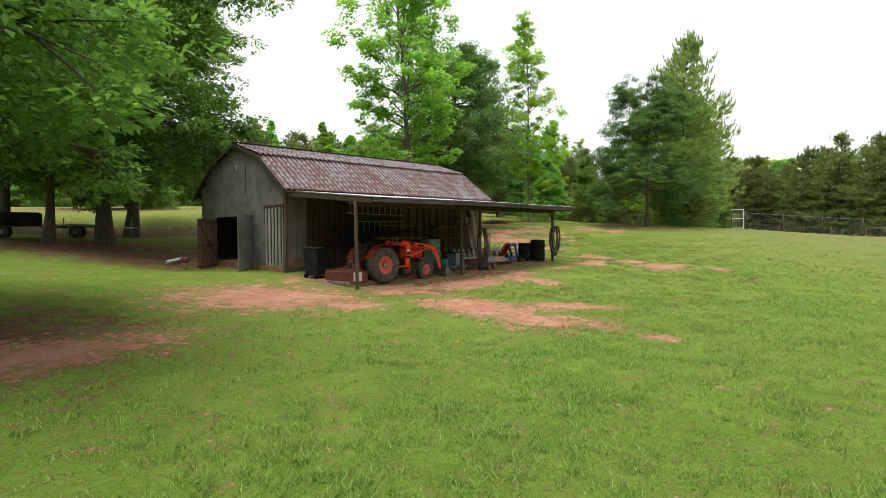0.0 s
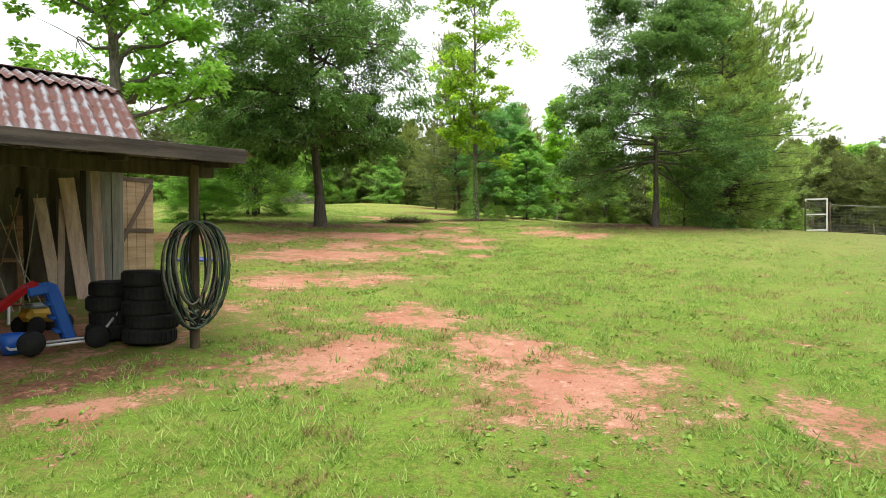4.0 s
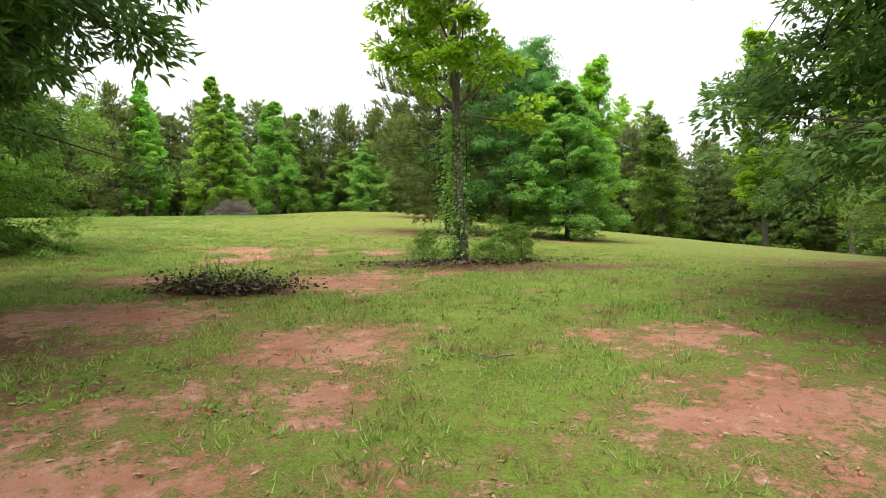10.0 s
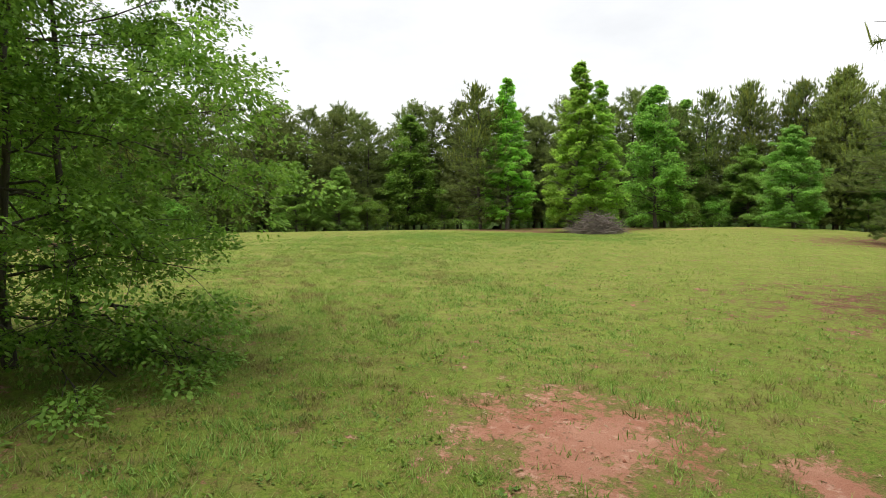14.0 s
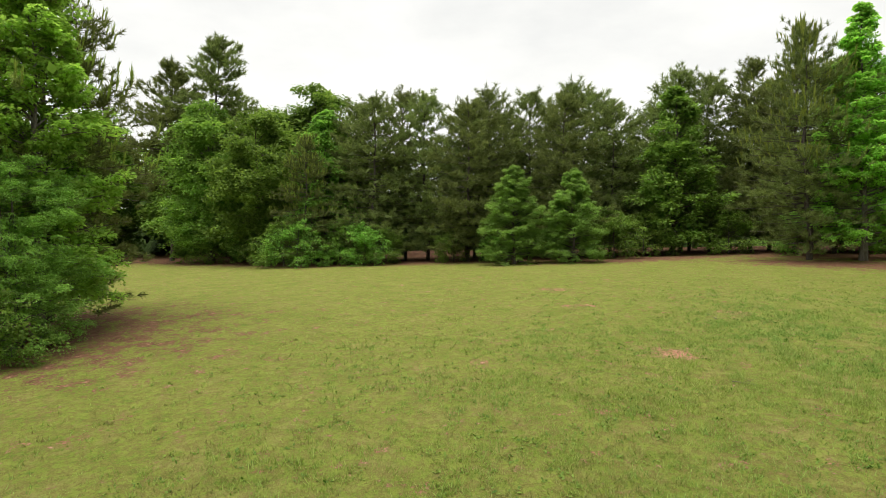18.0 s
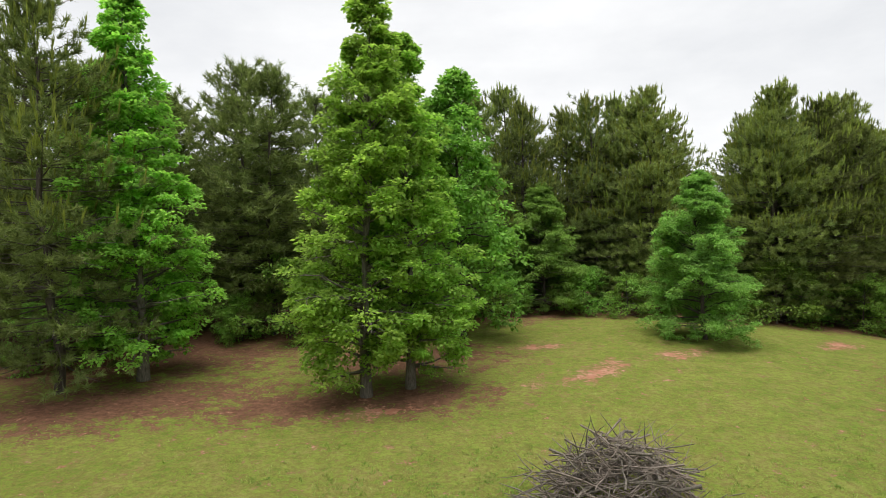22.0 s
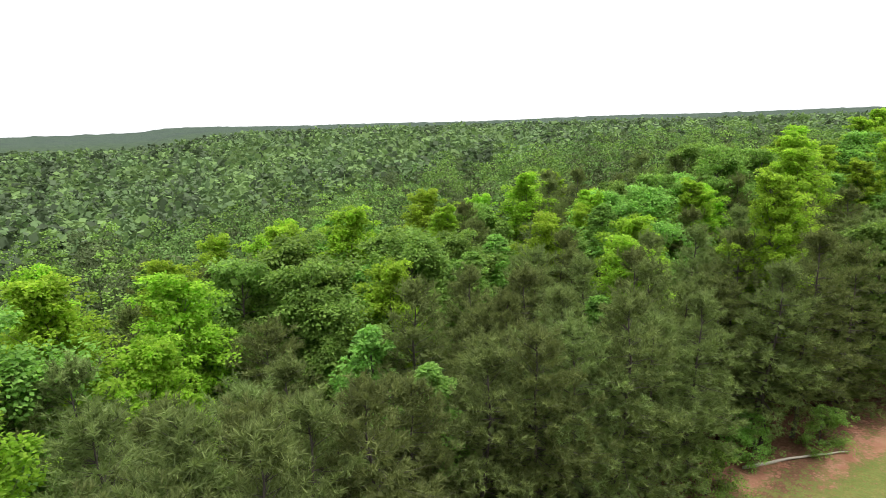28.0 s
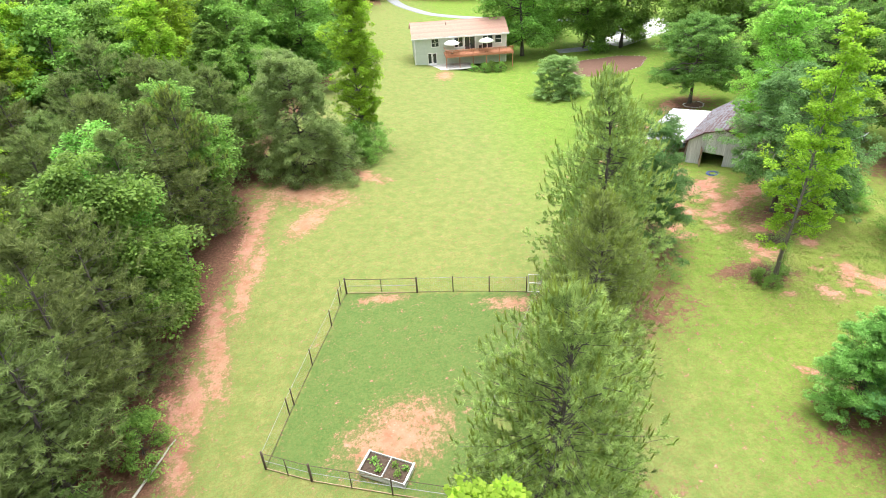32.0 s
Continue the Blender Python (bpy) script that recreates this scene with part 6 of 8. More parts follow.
part("panel", boxed((-0.55, 0.12, 1.05), (0.95, 0.03, 0.5), bevel=0.004), M["clay_base"], shelf)
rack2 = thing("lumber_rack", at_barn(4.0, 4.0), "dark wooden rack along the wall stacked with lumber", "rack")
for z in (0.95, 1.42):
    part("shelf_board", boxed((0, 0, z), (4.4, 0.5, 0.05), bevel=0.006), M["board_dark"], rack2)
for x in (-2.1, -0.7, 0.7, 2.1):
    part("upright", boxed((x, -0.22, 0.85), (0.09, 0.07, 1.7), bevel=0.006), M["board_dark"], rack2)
for k in range(9):
    bd = thing("plank_stack", at_barn(5.1 + 0.05 * (k % 3), 3.80 + 0.07 * (k % 4), 1.0 + 0.045 * (k // 3) + (0.48 if k > 5 else 0)), "rough sawn board lying on the rack", "lumber", "boards on the rack")
    part("board", boxed((0, 0, 0.02), (2.4 + 0.1 * (k % 3), 0.14, 0.035), (0, 0, brng.uniform(-3, 3)), 0.003), M["lumber"], bd)
for s, z, lean, w, roll in ((10.12, 1.80, 10, 0.18, -7), (10.30, 1.78, 11, 0.10, 3), (10.52, 2.15, 7, 0.24, -6), (10.86, 2.35, 5, 0.15, -1)):
    bd = thing("leaning_board", at_barn(s, 3.95, 0.0, 0), "long weathered pinkish board leaning against the wall", "lumber", "leaning boards")
    part("board", boxed((0, 0.06 + z * 0.08, z / 2), (w, 0.03, z), (-lean * 0.9, roll, 0), 0.003), M["rosy_board"], bd)
for s, z, q in ((9.62, 1.9, 0.32), (9.78, 1.7, -0.20), (9.55, 1.75, -0.42), (9.95, 1.6, -0.55)):
    rod = thing("metal_rod", at_barn(s, 3.35), "thin bright rod leaning among the tools", "rod", "leaning rods")
    tube_part("rod", [(0, 0, 0.03), (q * 0.55, 0.28, z * 0.5), (q, 0.50, z)], 0.009, M["hose_pale"], rod, sides=5)
for s, dz, lean in ((9.25, 1.9, 14), (9.40, 1.7, -10), (9.55, 1.75, -22), (9.1, 1.5, 8)):
    tl = thing("garden_tool", at_barn(s, 3.55), "long-handled garden tool leaning on the rack", "tool", "leaning tools")
    q = math.sin(radians(lean))
    tube_part("handle", [(0, 0, 0.05), (q * dz, 0.3, dz)], 0.016, M["old_lumber"], tl)
    part("blade", boxed((q * dz, 0.3, dz), (0.12, 0.03, 0.16), (0, lean, 0), 0.01), M["black"], tl)

for s, d, sz, mt, lab in ((5.95, 2.7, (0.75, 0.5, 1.0), "teal", "faded teal metal cabinet standing on the dirt floor"),):
    c = thing("metal_cabinet", at_barn(s, d, 0, 8), lab, "cabinet", "teal cabinets")
    part("body", boxed((0, 0, sz[2] / 2 + 0.04), sz, bevel=0.015), M[mt], c)
    part("door", boxed((0, -sz[1] / 2 - 0.008, sz[2] / 2 + 0.04), (sz[0] * 0.9, 0.016, sz[2] * 0.88), bevel=0.005), M[mt], c)
    part("top", boxed((0, 0, sz[2] + 0.05), (sz[0] + 0.04, sz[1] + 0.04, 0.03), bevel=0.005), M["grey"], c)
    for k in range(3):
        rail = part("drawer_front", boxed((0, -sz[1] / 2 - 0.024, sz[2] * (0.22 + 0.29 * k) + 0.04), (sz[0] * 0.8, 0.014, sz[2] * 0.22), bevel=0.005), M[mt], c)
        part("pull", boxed((0, -sz[1] / 2 - 0.036, sz[2] * (0.28 + 0.29 * k) + 0.04), (sz[0] * 0.3, 0.012, 0.02), bevel=0.003), M["alu"], rail)
tank = thing("gas_bottle", at_barn(5.52, 1.85, 0.0), "upright grey-green metal tank on the dirt floor", "tank")
hang("body", fast_mesh("tank_body", *lathe([(0, 0), (0.13, 0), (0.15, 0.03), (0.15, 0.62), (0.12, 0.70), (0.04, 0.74), (0, 0.74)], 18)), M["teal_grey"], tank, m=pose(0, 0, 0, 90))
tube_part("valve", [(0, 0, 0.72), (0, 0, 0.82)], 0.03, M["steel"], tank, sides=8)
bowl = thing("plastic_tub", at_barn(5.78, 1.70, 0.0), "round sea-green plastic tub on the dirt floor", "tub")
hang("body", fast_mesh("tub_body", *lathe([(0, 0), (0.16, 0), (0.22, 0.34), (0.20, 0.34), (0.14, 0.03), (0, 0.03)], 20)), M["sea_green"], bowl, m=pose(0, 0, 0, 90))
tote = thing("storage_tote", at_barn(6.05, 1.35, 0.12, 5), "grey plastic tote with a dark lid on a pallet", "box")
bm = bmesh.new()
bmesh.ops.create_cone(bm, cap_ends=True, segments=4, radius1=0.36, radius2=0.44, depth=0.50, matrix=pose(0, 0, 0.26, 0, 0, 45) @ Matrix.Diagonal((1.15, 0.8, 1, 1)))
part("body", bm, M["grey"], tote)
part("lid", boxed((0, 0, 0.53), (0.82, 0.58, 0.05), bevel=0.015), M["black"], tote)
for k in range(4):
    part("rib", boxed((-0.3 + 0.2 * k, -0.235, 0.27), (0.03, 0.02, 0.4), (-5, 0, 0), 0.005), M["grey"], tote)
pallet = thing("pallet", at_barn(6.0, 1.25, 0.0, 4), "grey wooden pallet lying on the dirt", "pallet")
for k in range(7):
    part("slat", boxed((0, -0.45 + 0.15 * k, 0.10), (1.3, 0.11, 0.022), bevel=0.003), M["board"], pallet)
for x in (-0.6, 0, 0.6):
    part("runner", boxed((x, 0, 0.045), (0.09, 1.0, 0.085), bevel=0.004), M["board"], pallet)
for s, d, ln, turn in ((6.9, 0.55, 1.0, 78), (7.35, 0.62, 0.6, 100), (7.65, 0.75, 1.1, 60), (8.6, 0.75, 0.8, 95)):
    bl = thing("timber_block", at_barn(s, d, 0, turn), "short brown timber lying on the clay", "timber", "timbers on the ground")
    part("timber", boxed((0, 0, 0.07), (ln, 0.15, 0.14), bevel=0.012), M["clay_base"], bl)
plk = thing("white_plank", at_barn(7.1, 1.7, 0.22, 0), "white painted plank lying across timbers", "lumber")
part("board", boxed((0, 0, 0.03), (1.7, 0.10, 0.05), (0, -2, 0), 0.004), M["white"], plk)

mower = thing("mower_deck", at_barn(8.1, 0.95, 0.06, -4), "grey mower attachment with an orange stripe on the ground", "implement")
dk = bmesh.new()
v0 = [dk.verts.new((x, y, z)) for x, y, z in ((-0.72, -0.28, 0.05), (0.72, -0.28, 0.05), (0.72, 0.42, 0.05), (-0.72, 0.42, 0.05), (-0.5, -0.15, 0.30), (0.5, -0.15, 0.30), (0.5, 0.36, 0.30), (-0.5, 0.36, 0.30))]
for f in ((3, 2, 1, 0), (4, 5, 6, 7), (0, 1, 5, 4), (1, 2, 6, 5), (2, 3, 7, 6), (3, 0, 4, 7)):
    dk.faces.new([v0[i] for i in f])
bmesh.ops.bevel(dk, geom=dk.edges[:], offset=0.02, segments=1, affect="EDGES")
part("deck", dk, M["grey"], mower)
part("stripe", boxed((0.05, -0.226, 0.185), (0.44, 0.01, 0.13), (-28, 0, 0)), M["orange_mark"], mower, "orange reflector stripe")
for x in (-0.25, 0.22):
    part("gearbox", boxed((x, 0.1, 0.42), (0.2, 0.2, 0.2), bevel=0.03), M["steel"], mower)
part("top_frame", boxed((0, 0.12, 0.56), (0.75, 0.3, 0.05), bevel=0.01), M["steel"], mower)
tube_part("push_bar", [(-0.45, -0.1, 0.28), (-0.62, -0.3, 0.02), (-0.6, -0.34, 0.0)], 0.02, M["alu"], mower)

for x, y in ((-0.66, -0.30), (0.66, -0.30), (0.60, 0.40)):
    tube_part("leg", [(x * 0.8, y, 0.24), (x, y, 0.10), (x, y, -0.02)], 0.016, M["alu"], mower, sides=5)
    part("foot_plate", boxed((x, y, -0.02), (0.14, 0.07, 0.012), bevel=0.003), M["steel"], mower)
tube_part("hitch_bar", [(-0.62, 0.1, 0.34), (-0.3, 0.2, 0.62), (0.35, 0.2, 0.64), (0.66, 0.1, 0.40)], 0.02, M["steel"], mower)
tube_part("hitch_bar", [(0.2, 0.3, 0.62), (0.8, 0.35, 0.70), (1.0, 0.3, 0.58)], 0.016, M["alu"], mower)
for x in (-0.1, 0.3):
    tube_part("pin", [(x, 0.05, 0.52), (x + 0.03, 0.02, 0.80)], 0.012, M["alu"], mower, sides=5)
for s, d, turn in ((6.95, 0.50, 62), (7.35, 0.42, 70), (6.72, 0.95, 75)):
    blk = thing("wooden_block", at_barn(s, d, 0.0, turn), "clay-stained timber block lying on the dirt", "block", "timber blocks")
    part("block", boxed((0, 0, 0.07), (0.55, 0.17, 0.16), (0, 0, 0), 0.012), M["clay_base"], blk)

slide = thing("toy_slide", at_barn(9.45, 1.25, 0.02, 0), "red and blue plastic children's slide on its side", "toy")
sb = bmesh.new()
prof = [(-0.68, 0.05), (-0.60, 0.09), (-0.30, 0.36), (0.05, 0.66), (0.18, 0.72)]
rows = []
for y, up in ((-0.20, 0.09), (-0.17, 0.0), (0.17, 0.0), (0.20, 0.09)):
    rows.append([sb.verts.new((x, y, z + up)) for x, z in prof])
for a, b in zip(rows, rows[1:]):
    for k in range(4):
        sb.faces.new((a[k], a[k + 1], b[k + 1], b[k]))
bmesh.ops.solidify(sb, geom=sb.faces[:], thickness=0.03)
part("chute", sb, M["red"], slide, "red plastic chute")
for y in (-0.17, 0.17):
    part("support", box(box(bmesh.new(), (0.42, y, 0.38), (0.14, 0.06, 0.78), (0, -16, 0), 0.02), (0.22, y, 0.70), (0.3, 0.06, 0.12), (0, -10, 0), 0.02), M["blue"], slide, "blue plastic side")
for z in (0.15, 0.33, 0.51):
    part("step", boxed((0.45 - z * 0.24, 0, z), (0.14, 0.34, 0.04), bevel=0.012), M["blue"], slide)
toy = thing("ride_on_toy", at_barn(9.75, 1.75, 0.02, 30), "yellow ride-on toy with small black wheels", "toy")
part("body", boxed((0, 0, 0.25), (0.55, 0.26, 0.18), (0, 6, 0), 0.06), M["yellow"], toy)
part("seat", boxed((-0.1, 0, 0.38), (0.24, 0.2, 0.08), bevel=0.03), M["grey"], toy)
for x, y in ((-0.2, -0.15), (-0.2, 0.15), (0.2, -0.15), (0.2, 0.15)):
    hang("wheel", fast_mesh("toy_wheel", *lathe([(0, -0.03), (0.11, -0.03), (0.13, 0), (0.11, 0.03), (0, 0.03)], 14)), M["black"], toy, m=pose(x, y, 0.13))
cart = thing("garden_cart", at_barn(9.9, 0.72, 0.0, 5), "low steel garden cart frame lying on the ground", "cart")
tube_part("frame", [(-0.6, 0, 0.10), (0.3, 0, 0.10), (0.55, 0, 0.42), (0.6, 0.25, 0.42), (0.35, 0.3, 0.10), (-0.6, 0.3, 0.10)], 0.018, M["alu"], cart, closed=True)
for x in (-0.4, 0.3):
    hang("wheel", fast_mesh("cart_wheel", *lathe([(0, -0.04), (0.13, -0.04), (0.15, 0), (0.13, 0.04), (0, 0.04)], 18)), M["black"], cart, m=pose(x, -0.05, 0.15))
bucket = thing("blue_bucket", at_barn(9.35, 1.0, 0.0), "small blue plastic bucket", "bucket")
hang("body", fast_mesh("bucket_body", *lathe([(0, 0), (0.11, 0), (0.14, 0.24), (0.13, 0.24), (0.10, 0.02), (0, 0.02)], 18)), M["blue"], bucket, m=pose(0, 0, 0, 90))


def old_tyre(s, d, z, lean=0.0, r=0.32):
    t = thing("old_tyre", at_barn(s, d, z) @ pose(0, 0, 0, 90, 0, 0) @ pose(0, 0, 0, 0, 0, lean), "worn black car tyre in a stack by the post", "tyre", "stacked tyres")
    pr = [(r * 0.60, -0.07), (r * 0.80, -0.105), (r * 0.95, -0.095), (r, -0.07), (r, 0.07), (r * 0.95, 0.095), (r * 0.80, 0.105), (r * 0.60, 0.07), (r * 0.66, 0.05), (r * 0.9, 0.06), (r * 0.9, -0.06), (r * 0.66, -0.05), (r * 0.60, -0.07)]
    hang("casing", fast_mesh("tyre_casing", *lathe(pr, 28)), M["black"], t)
    lug = bmesh.new()
    for k in range(28):
        bmesh.ops.create_cube(lug, size=1.0, matrix=pose(0, 0, 0, 0, k * 360 / 28, 0) @ pose(r * 1.0, 0, 0) @ Matrix.Diagonal((0.016, 0.13, 0.035, 1)))
    tagged(part("tread", lug, M["black"], t), kind="stuff")


for k in range(5):
    old_tyre(10.78 + 0.04 * (k % 2), 0.55, 0.11 + 0.185 * k, brng.uniform(-3, 3))
for k in range(4):
    old_tyre(10.44 + 0.04 * (k % 2), 1.05, 0.11 + 0.185 * k, brng.uniform(-3, 3), 0.30)


def coil(name, s, d, z, wide, tall, turns, r, mats, label, seed):
    """Loops of hose or cable hung on a post."""
    g2 = random.Random(seed)
    c = thing(name, BARN @ pose(s, d, 0), label, "hose", "coils on the posts")
    for k in range(turns):
        w, h, y, ph = wide * g2.uniform(0.45, 1.05), tall * g2.uniform(0.78, 1.05), g2.uniform(-0.12, 0.02), g2.uniform(-0.14, 0.14) * wide
        pts = []
        for i in range(22):
            a = i / 22 * 2 * math.pi
            pts.append((ph + w / 2 * math.sin(a) * (0.75 + 0.25 * math.cos(a * 0.5) ** 2), y - 0.09, z - h / 2 + h / 2 * math.cos(a) + g2.uniform(-0.008, 0.008)))
        tube_part("loop", pts, r, M[mats[k % len(mats)]], c, "", 5, True)


coil("cable_coil", 6.50, 0.36, 1.93, 0.74, 1.62, 22, 0.0095, ("hose_grey", "hose_grey", "board_dark", "hose_grey", "black"), "coil of grey cable and rope hung on a post", 3)
coil("hose_coil", 11.17, 0.0, 2.04, 0.80, 1.30, 20, 0.015, ("hose_green", "black", "hose_pale", "hose_green", "hose_grey", "black"), "coils of green and pale garden hose hung on the post", 4)

pipe = thing("plastic_pipe", BARN @ pose(-1.5, 11.3, base_at(-1.5, 11.3) + 0.08, 0, 0, 34), "white plastic drain pipe lying by the barn", "pipe")
tube_part("pipe", [(-0.6, 0, 0.02), (0.5, 0, 0.14)], 0.075, M["white"], pipe, sides=14)
scrap = thing("scrap_tiller", at_barn(-1.72, 9.55, 0, 40), "old rusty tiller leaning by the barn door", "implement")
for k in range(5):
    a = k * 1.256
    tube_part("tine", [(0, 0, 0.22), (0.16 * math.cos(a), 0.05, 0.22 + 0.16 * math.sin(a)), (0.22 * math.cos(a + 0.3), 0.08, 0.22 + 0.2 * math.sin(a + 0.3))], 0.014, M["steel"], scrap)
part("engine", boxed((0.1, 0.1, 0.42), (0.3, 0.26, 0.24), bevel=0.05), M["dark_red"], scrap)
tube_part("handle", [(0, 0.1, 0.5), (-0.5, 0.1, 0.85), (-0.6, 0.1, 0.86)], 0.018, M["steel"], scrap)
hose = thing("blue_hose", pose(1.44, 32.16, lz(1.44, 32.16) + 0.03), "blue hose lying in a loose coil on the clay", "hose")
for k in range(7):
    pts = [((0.42 + 0.045 * k) * math.cos(i / 26 * 6.2832) + 0.06 * (k % 3), (0.36 + 0.04 * k) * math.sin(i / 26 * 6.2832) + 0.05 * (k % 2), 0.015 * (k % 4) + 0.012 * math.sin(i * 1.9 + k)) for i in range(26)]
    tube_part("loop", pts, 0.016, M["blue_hose"], hose, "", 5, True)

# ---- roads and paving ----


def ribbon(name, pts, wide, mat, label, category, lift=0.03, thick=0.12):
    """A strip that follows the ground along a smoothed line."""
    p = np.asarray(pts, float)
    n = 14 * (len(p) - 1) + 1
    u, v = np.linspace(0, len(p) - 1, n), np.arange(len(p))
    q = np.column_stack([np.interp(u, v, p[:, 0]), np.interp(u, v, p[:, 1])])
    for _ in range(12):
        q[1:-1] = (q[:-2] + q[1:-1] * 2 + q[2:]) / 4
    d = np.gradient(q, axis=0)
    d /= np.linalg.norm(d, axis=1)[:, None]
    s = np.column_stack([-d[:, 1], d[:, 0]]) * wide / 2
    rows = []
    for k, dz in ((-1.0, -thick), (-0.97, lift), (-0.4, lift + 0.03), (0.4, lift + 0.03), (0.97, lift), (1.0, -thick)):
        e = q + s * k
        rows.append(np.column_stack([e, land(e[:, 0], e[:, 1]) + dz]))
    co = np.stack(rows, 1)
    i, j = np.meshgrid(np.arange(n - 1), np.arange(5), indexing="ij")
    f = np.stack([i * 6 + j, (i + 1) * 6 + j, (i + 1) * 6 + j + 1, i * 6 + j + 1], -1).reshape(-1, 4)
    return tagged(hang(name, fast_mesh(name, co.reshape(-1, 3), f), mat), label, category, kind="structure")


ribbon("driveway", [(-3, -34.5), (-10, -34), (-18, -39), (-22, -48), (-20, -60), (-4, -72), (10, -78), (18, -83), (24.5, -96), (27, -114), (26, -124)], 3.6, M["asphalt"], "grey asphalt driveway curving past the house", "driveway")
ribbon("parking_pad", [(-14, -36), (-26, -42), (-36, -50)], 9.0, M["concrete"], "pale concrete parking pad under the oaks", "pavement", 0.045)
ribbon("road", [(-120, -122), (-40, -128), (10, -130), (40, -128), (120, -122)], 6.5, M["asphalt"], "grey asphalt road beyond the front lawn", "road")


def bed(name, x, y, a, b, turn, label, lift=0.05):
    """A mulched bed: a low rounded heap with an uneven rim."""
    g = np.random.default_rng(int(abs(x) * 10))
    th = np.linspace(0, 2 * np.pi, 48, endpoint=False)
    wob = 1 + 0.07 * np.sin(3 * th + x) + 0.04 * np.sin(7 * th)
    rows, t = [], radians(turn)
    for k, dz in ((1.0, -0.08), (0.96, lift), (0.7, lift + 0.07), (0.35, lift + 0.10), (0.0, lift + 0.11)):
        u, v = a * k * wob * np.cos(th), b * k * wob * np.sin(th)
        px_, py_ = x + u * math.cos(t) - v * math.sin(t), y + u * math.sin(t) + v * math.cos(t)
        rows.append(np.column_stack([px_, py_, land(px_, py_) + dz + g.normal(size=48) * 0.012]))
    co = np.stack(rows, 0)
    i, j = np.meshgrid(np.arange(4), np.arange(48), indexing="ij")
    f = np.stack([i * 48 + j, i * 48 + (j + 1) % 48, (i + 1) * 48 + (j + 1) % 48, (i + 1) * 48 + j], -1).reshape(-1, 4)
    o = thing(name, pose(0, 0, 0), label, "flower bed")
    hang("mulch", fast_mesh(name, co.reshape(-1, 3), f), M["mulch"], o)
    stone = boulder(0.12)
    for k in range(0, 48, 1 if a < 4 else 1):
        hang("edging_stone", stone, M["concrete"], o, m=Matrix.Translation(rows[1][k]) @ pose(0, 0, 0.02, 0, 0, k * 37) @ Matrix.Diagonal((1.5, 0.5, 0.3 + 0.2 * g.random(), 1)))
    return o


STONES = {}


def boulder(r):
    if r not in STONES:
        g = np.random.default_rng(3)
        bm = bmesh.new()
        bmesh.ops.create_icosphere(bm, subdivisions=1, radius=r)
        for v in bm.verts:
            v.co *= 0.8 + 0.4 * g.random()
        me = bpy.data.meshes.new("stone")
        bm.to_mesh(me)
        bm.free()
        me.materials.append(M["concrete"])
        STONES[r] = me
    return STONES[r]


bed("mulch_bed", -7.6, -19.5, 9.0, 6.0, 25, "brown mulched bed edged with pale stones under oaks")
bed("tree_ring", -9.7, 8.3, 1.45, 1.4, 0, "mulch ring edged with pale stones round a tree")

# ---- house ----
HZ = lz(27.6, -27.0) - 0.25
HOUSE = pose(27.6, -27.0, HZ, 0, 0, 177.0)
house = thing("house", HOUSE, "sage green two-storey house back with a brown shingle roof", "house")
HL, HD, HE = 17.5, 9.0, 5.15
openings = [(2.5, 4.05, 0.1, 2.15), (3.25, 4.6, 3.35, 4.75), (7.6, 9.2, 3.0, 4.75), (9.6, 11.5, 2.4, 4.75), (13.0, 14.9, 2.4, 4.75), (15.4, 16.6, 3.3, 4.7)]
back = part("wall", boxed((HL / 2, 0.16, HE / 2), (HL, 0.12, HE)), M["siding"], house)
z = -0.35
while z < HE - 0.05:
    cuts = [(0.0, HL)]
    for s0, s1, z0, z1 in openings:
        if z + 0.14 > z0 and z + 0.07 < z1:
            cuts = [q for a, b in cuts for q in ([(a, b)] if s1 <= a or s0 >= b else [(a, s0), (s1, b)]) if q[1] - q[0] > 0.02]
    for a, b in cuts:
        part("lap_board", boxed(((a + b) / 2, 0.075, z + 0.105), (b - a, 0.03, 0.20), (3, 0, 0)), M["siding"], back)
    z += 0.20
for nm, sx in (("east_wall", 0.05), ("west_wall", HL - 0.05)):
    bm = bmesh.new()
    v = [bm.verts.new((sx + dx, d, zz)) for dx in (-0.05, 0.05) for d, zz in ((0.1, -0.4), (HD, -0.4), (HD, HE), (HD / 2, HE + 1.75), (0.1, HE))]
    bm.faces.new(v[:5][::-1])
    bm.faces.new(v[5:])
    for i in range(5):
        bm.faces.new((v[i], v[(i + 1) % 5], v[(i + 1) % 5 + 5], v[i + 5]))
    bmesh.ops.recalc_face_normals(bm, faces=bm.faces)
    part(nm, bm, M["siding"], house)
part("front_wall", boxed((HL / 2, HD - 0.06, HE / 2), (HL, 0.12, HE)), M["siding"], house)
for sx in (0.0, HL):
    part("corner_trim", boxed((sx, 0.04, HE / 2 - 0.15), (0.14, 0.12, HE + 0.2), bevel=0.01), M["white"], house)
for nm, d0, d1 in (("rear_roof_slope", -0.55, HD / 2), ("front_roof_slope", HD + 0.55, HD / 2)):
    rise = 1.9 / (HD / 2) * 5.05
    a = math.degrees(math.atan2(1.95, 5.05)) * (1 if d1 > d0 else -1)
    roof = part(nm, boxed((HL / 2, (d0 + d1) / 2, HE + 0.87), (HL + 1.0, math.hypot(5.05, 1.95), 0.10), (a, 0, 0), 0.01), M["shingle"], house)
    if d1 > d0:
        for k in range(20):
            u = (k + 0.5) / 20
            part("shingle_course", boxed((HL / 2, d0 + 5.05 * u, HE - 0.06 + 1.95 * u + 0.035), (HL + 0.98, 0.29, 0.022), (a - 1.5, 0, 0)), M["shingle"], roof)
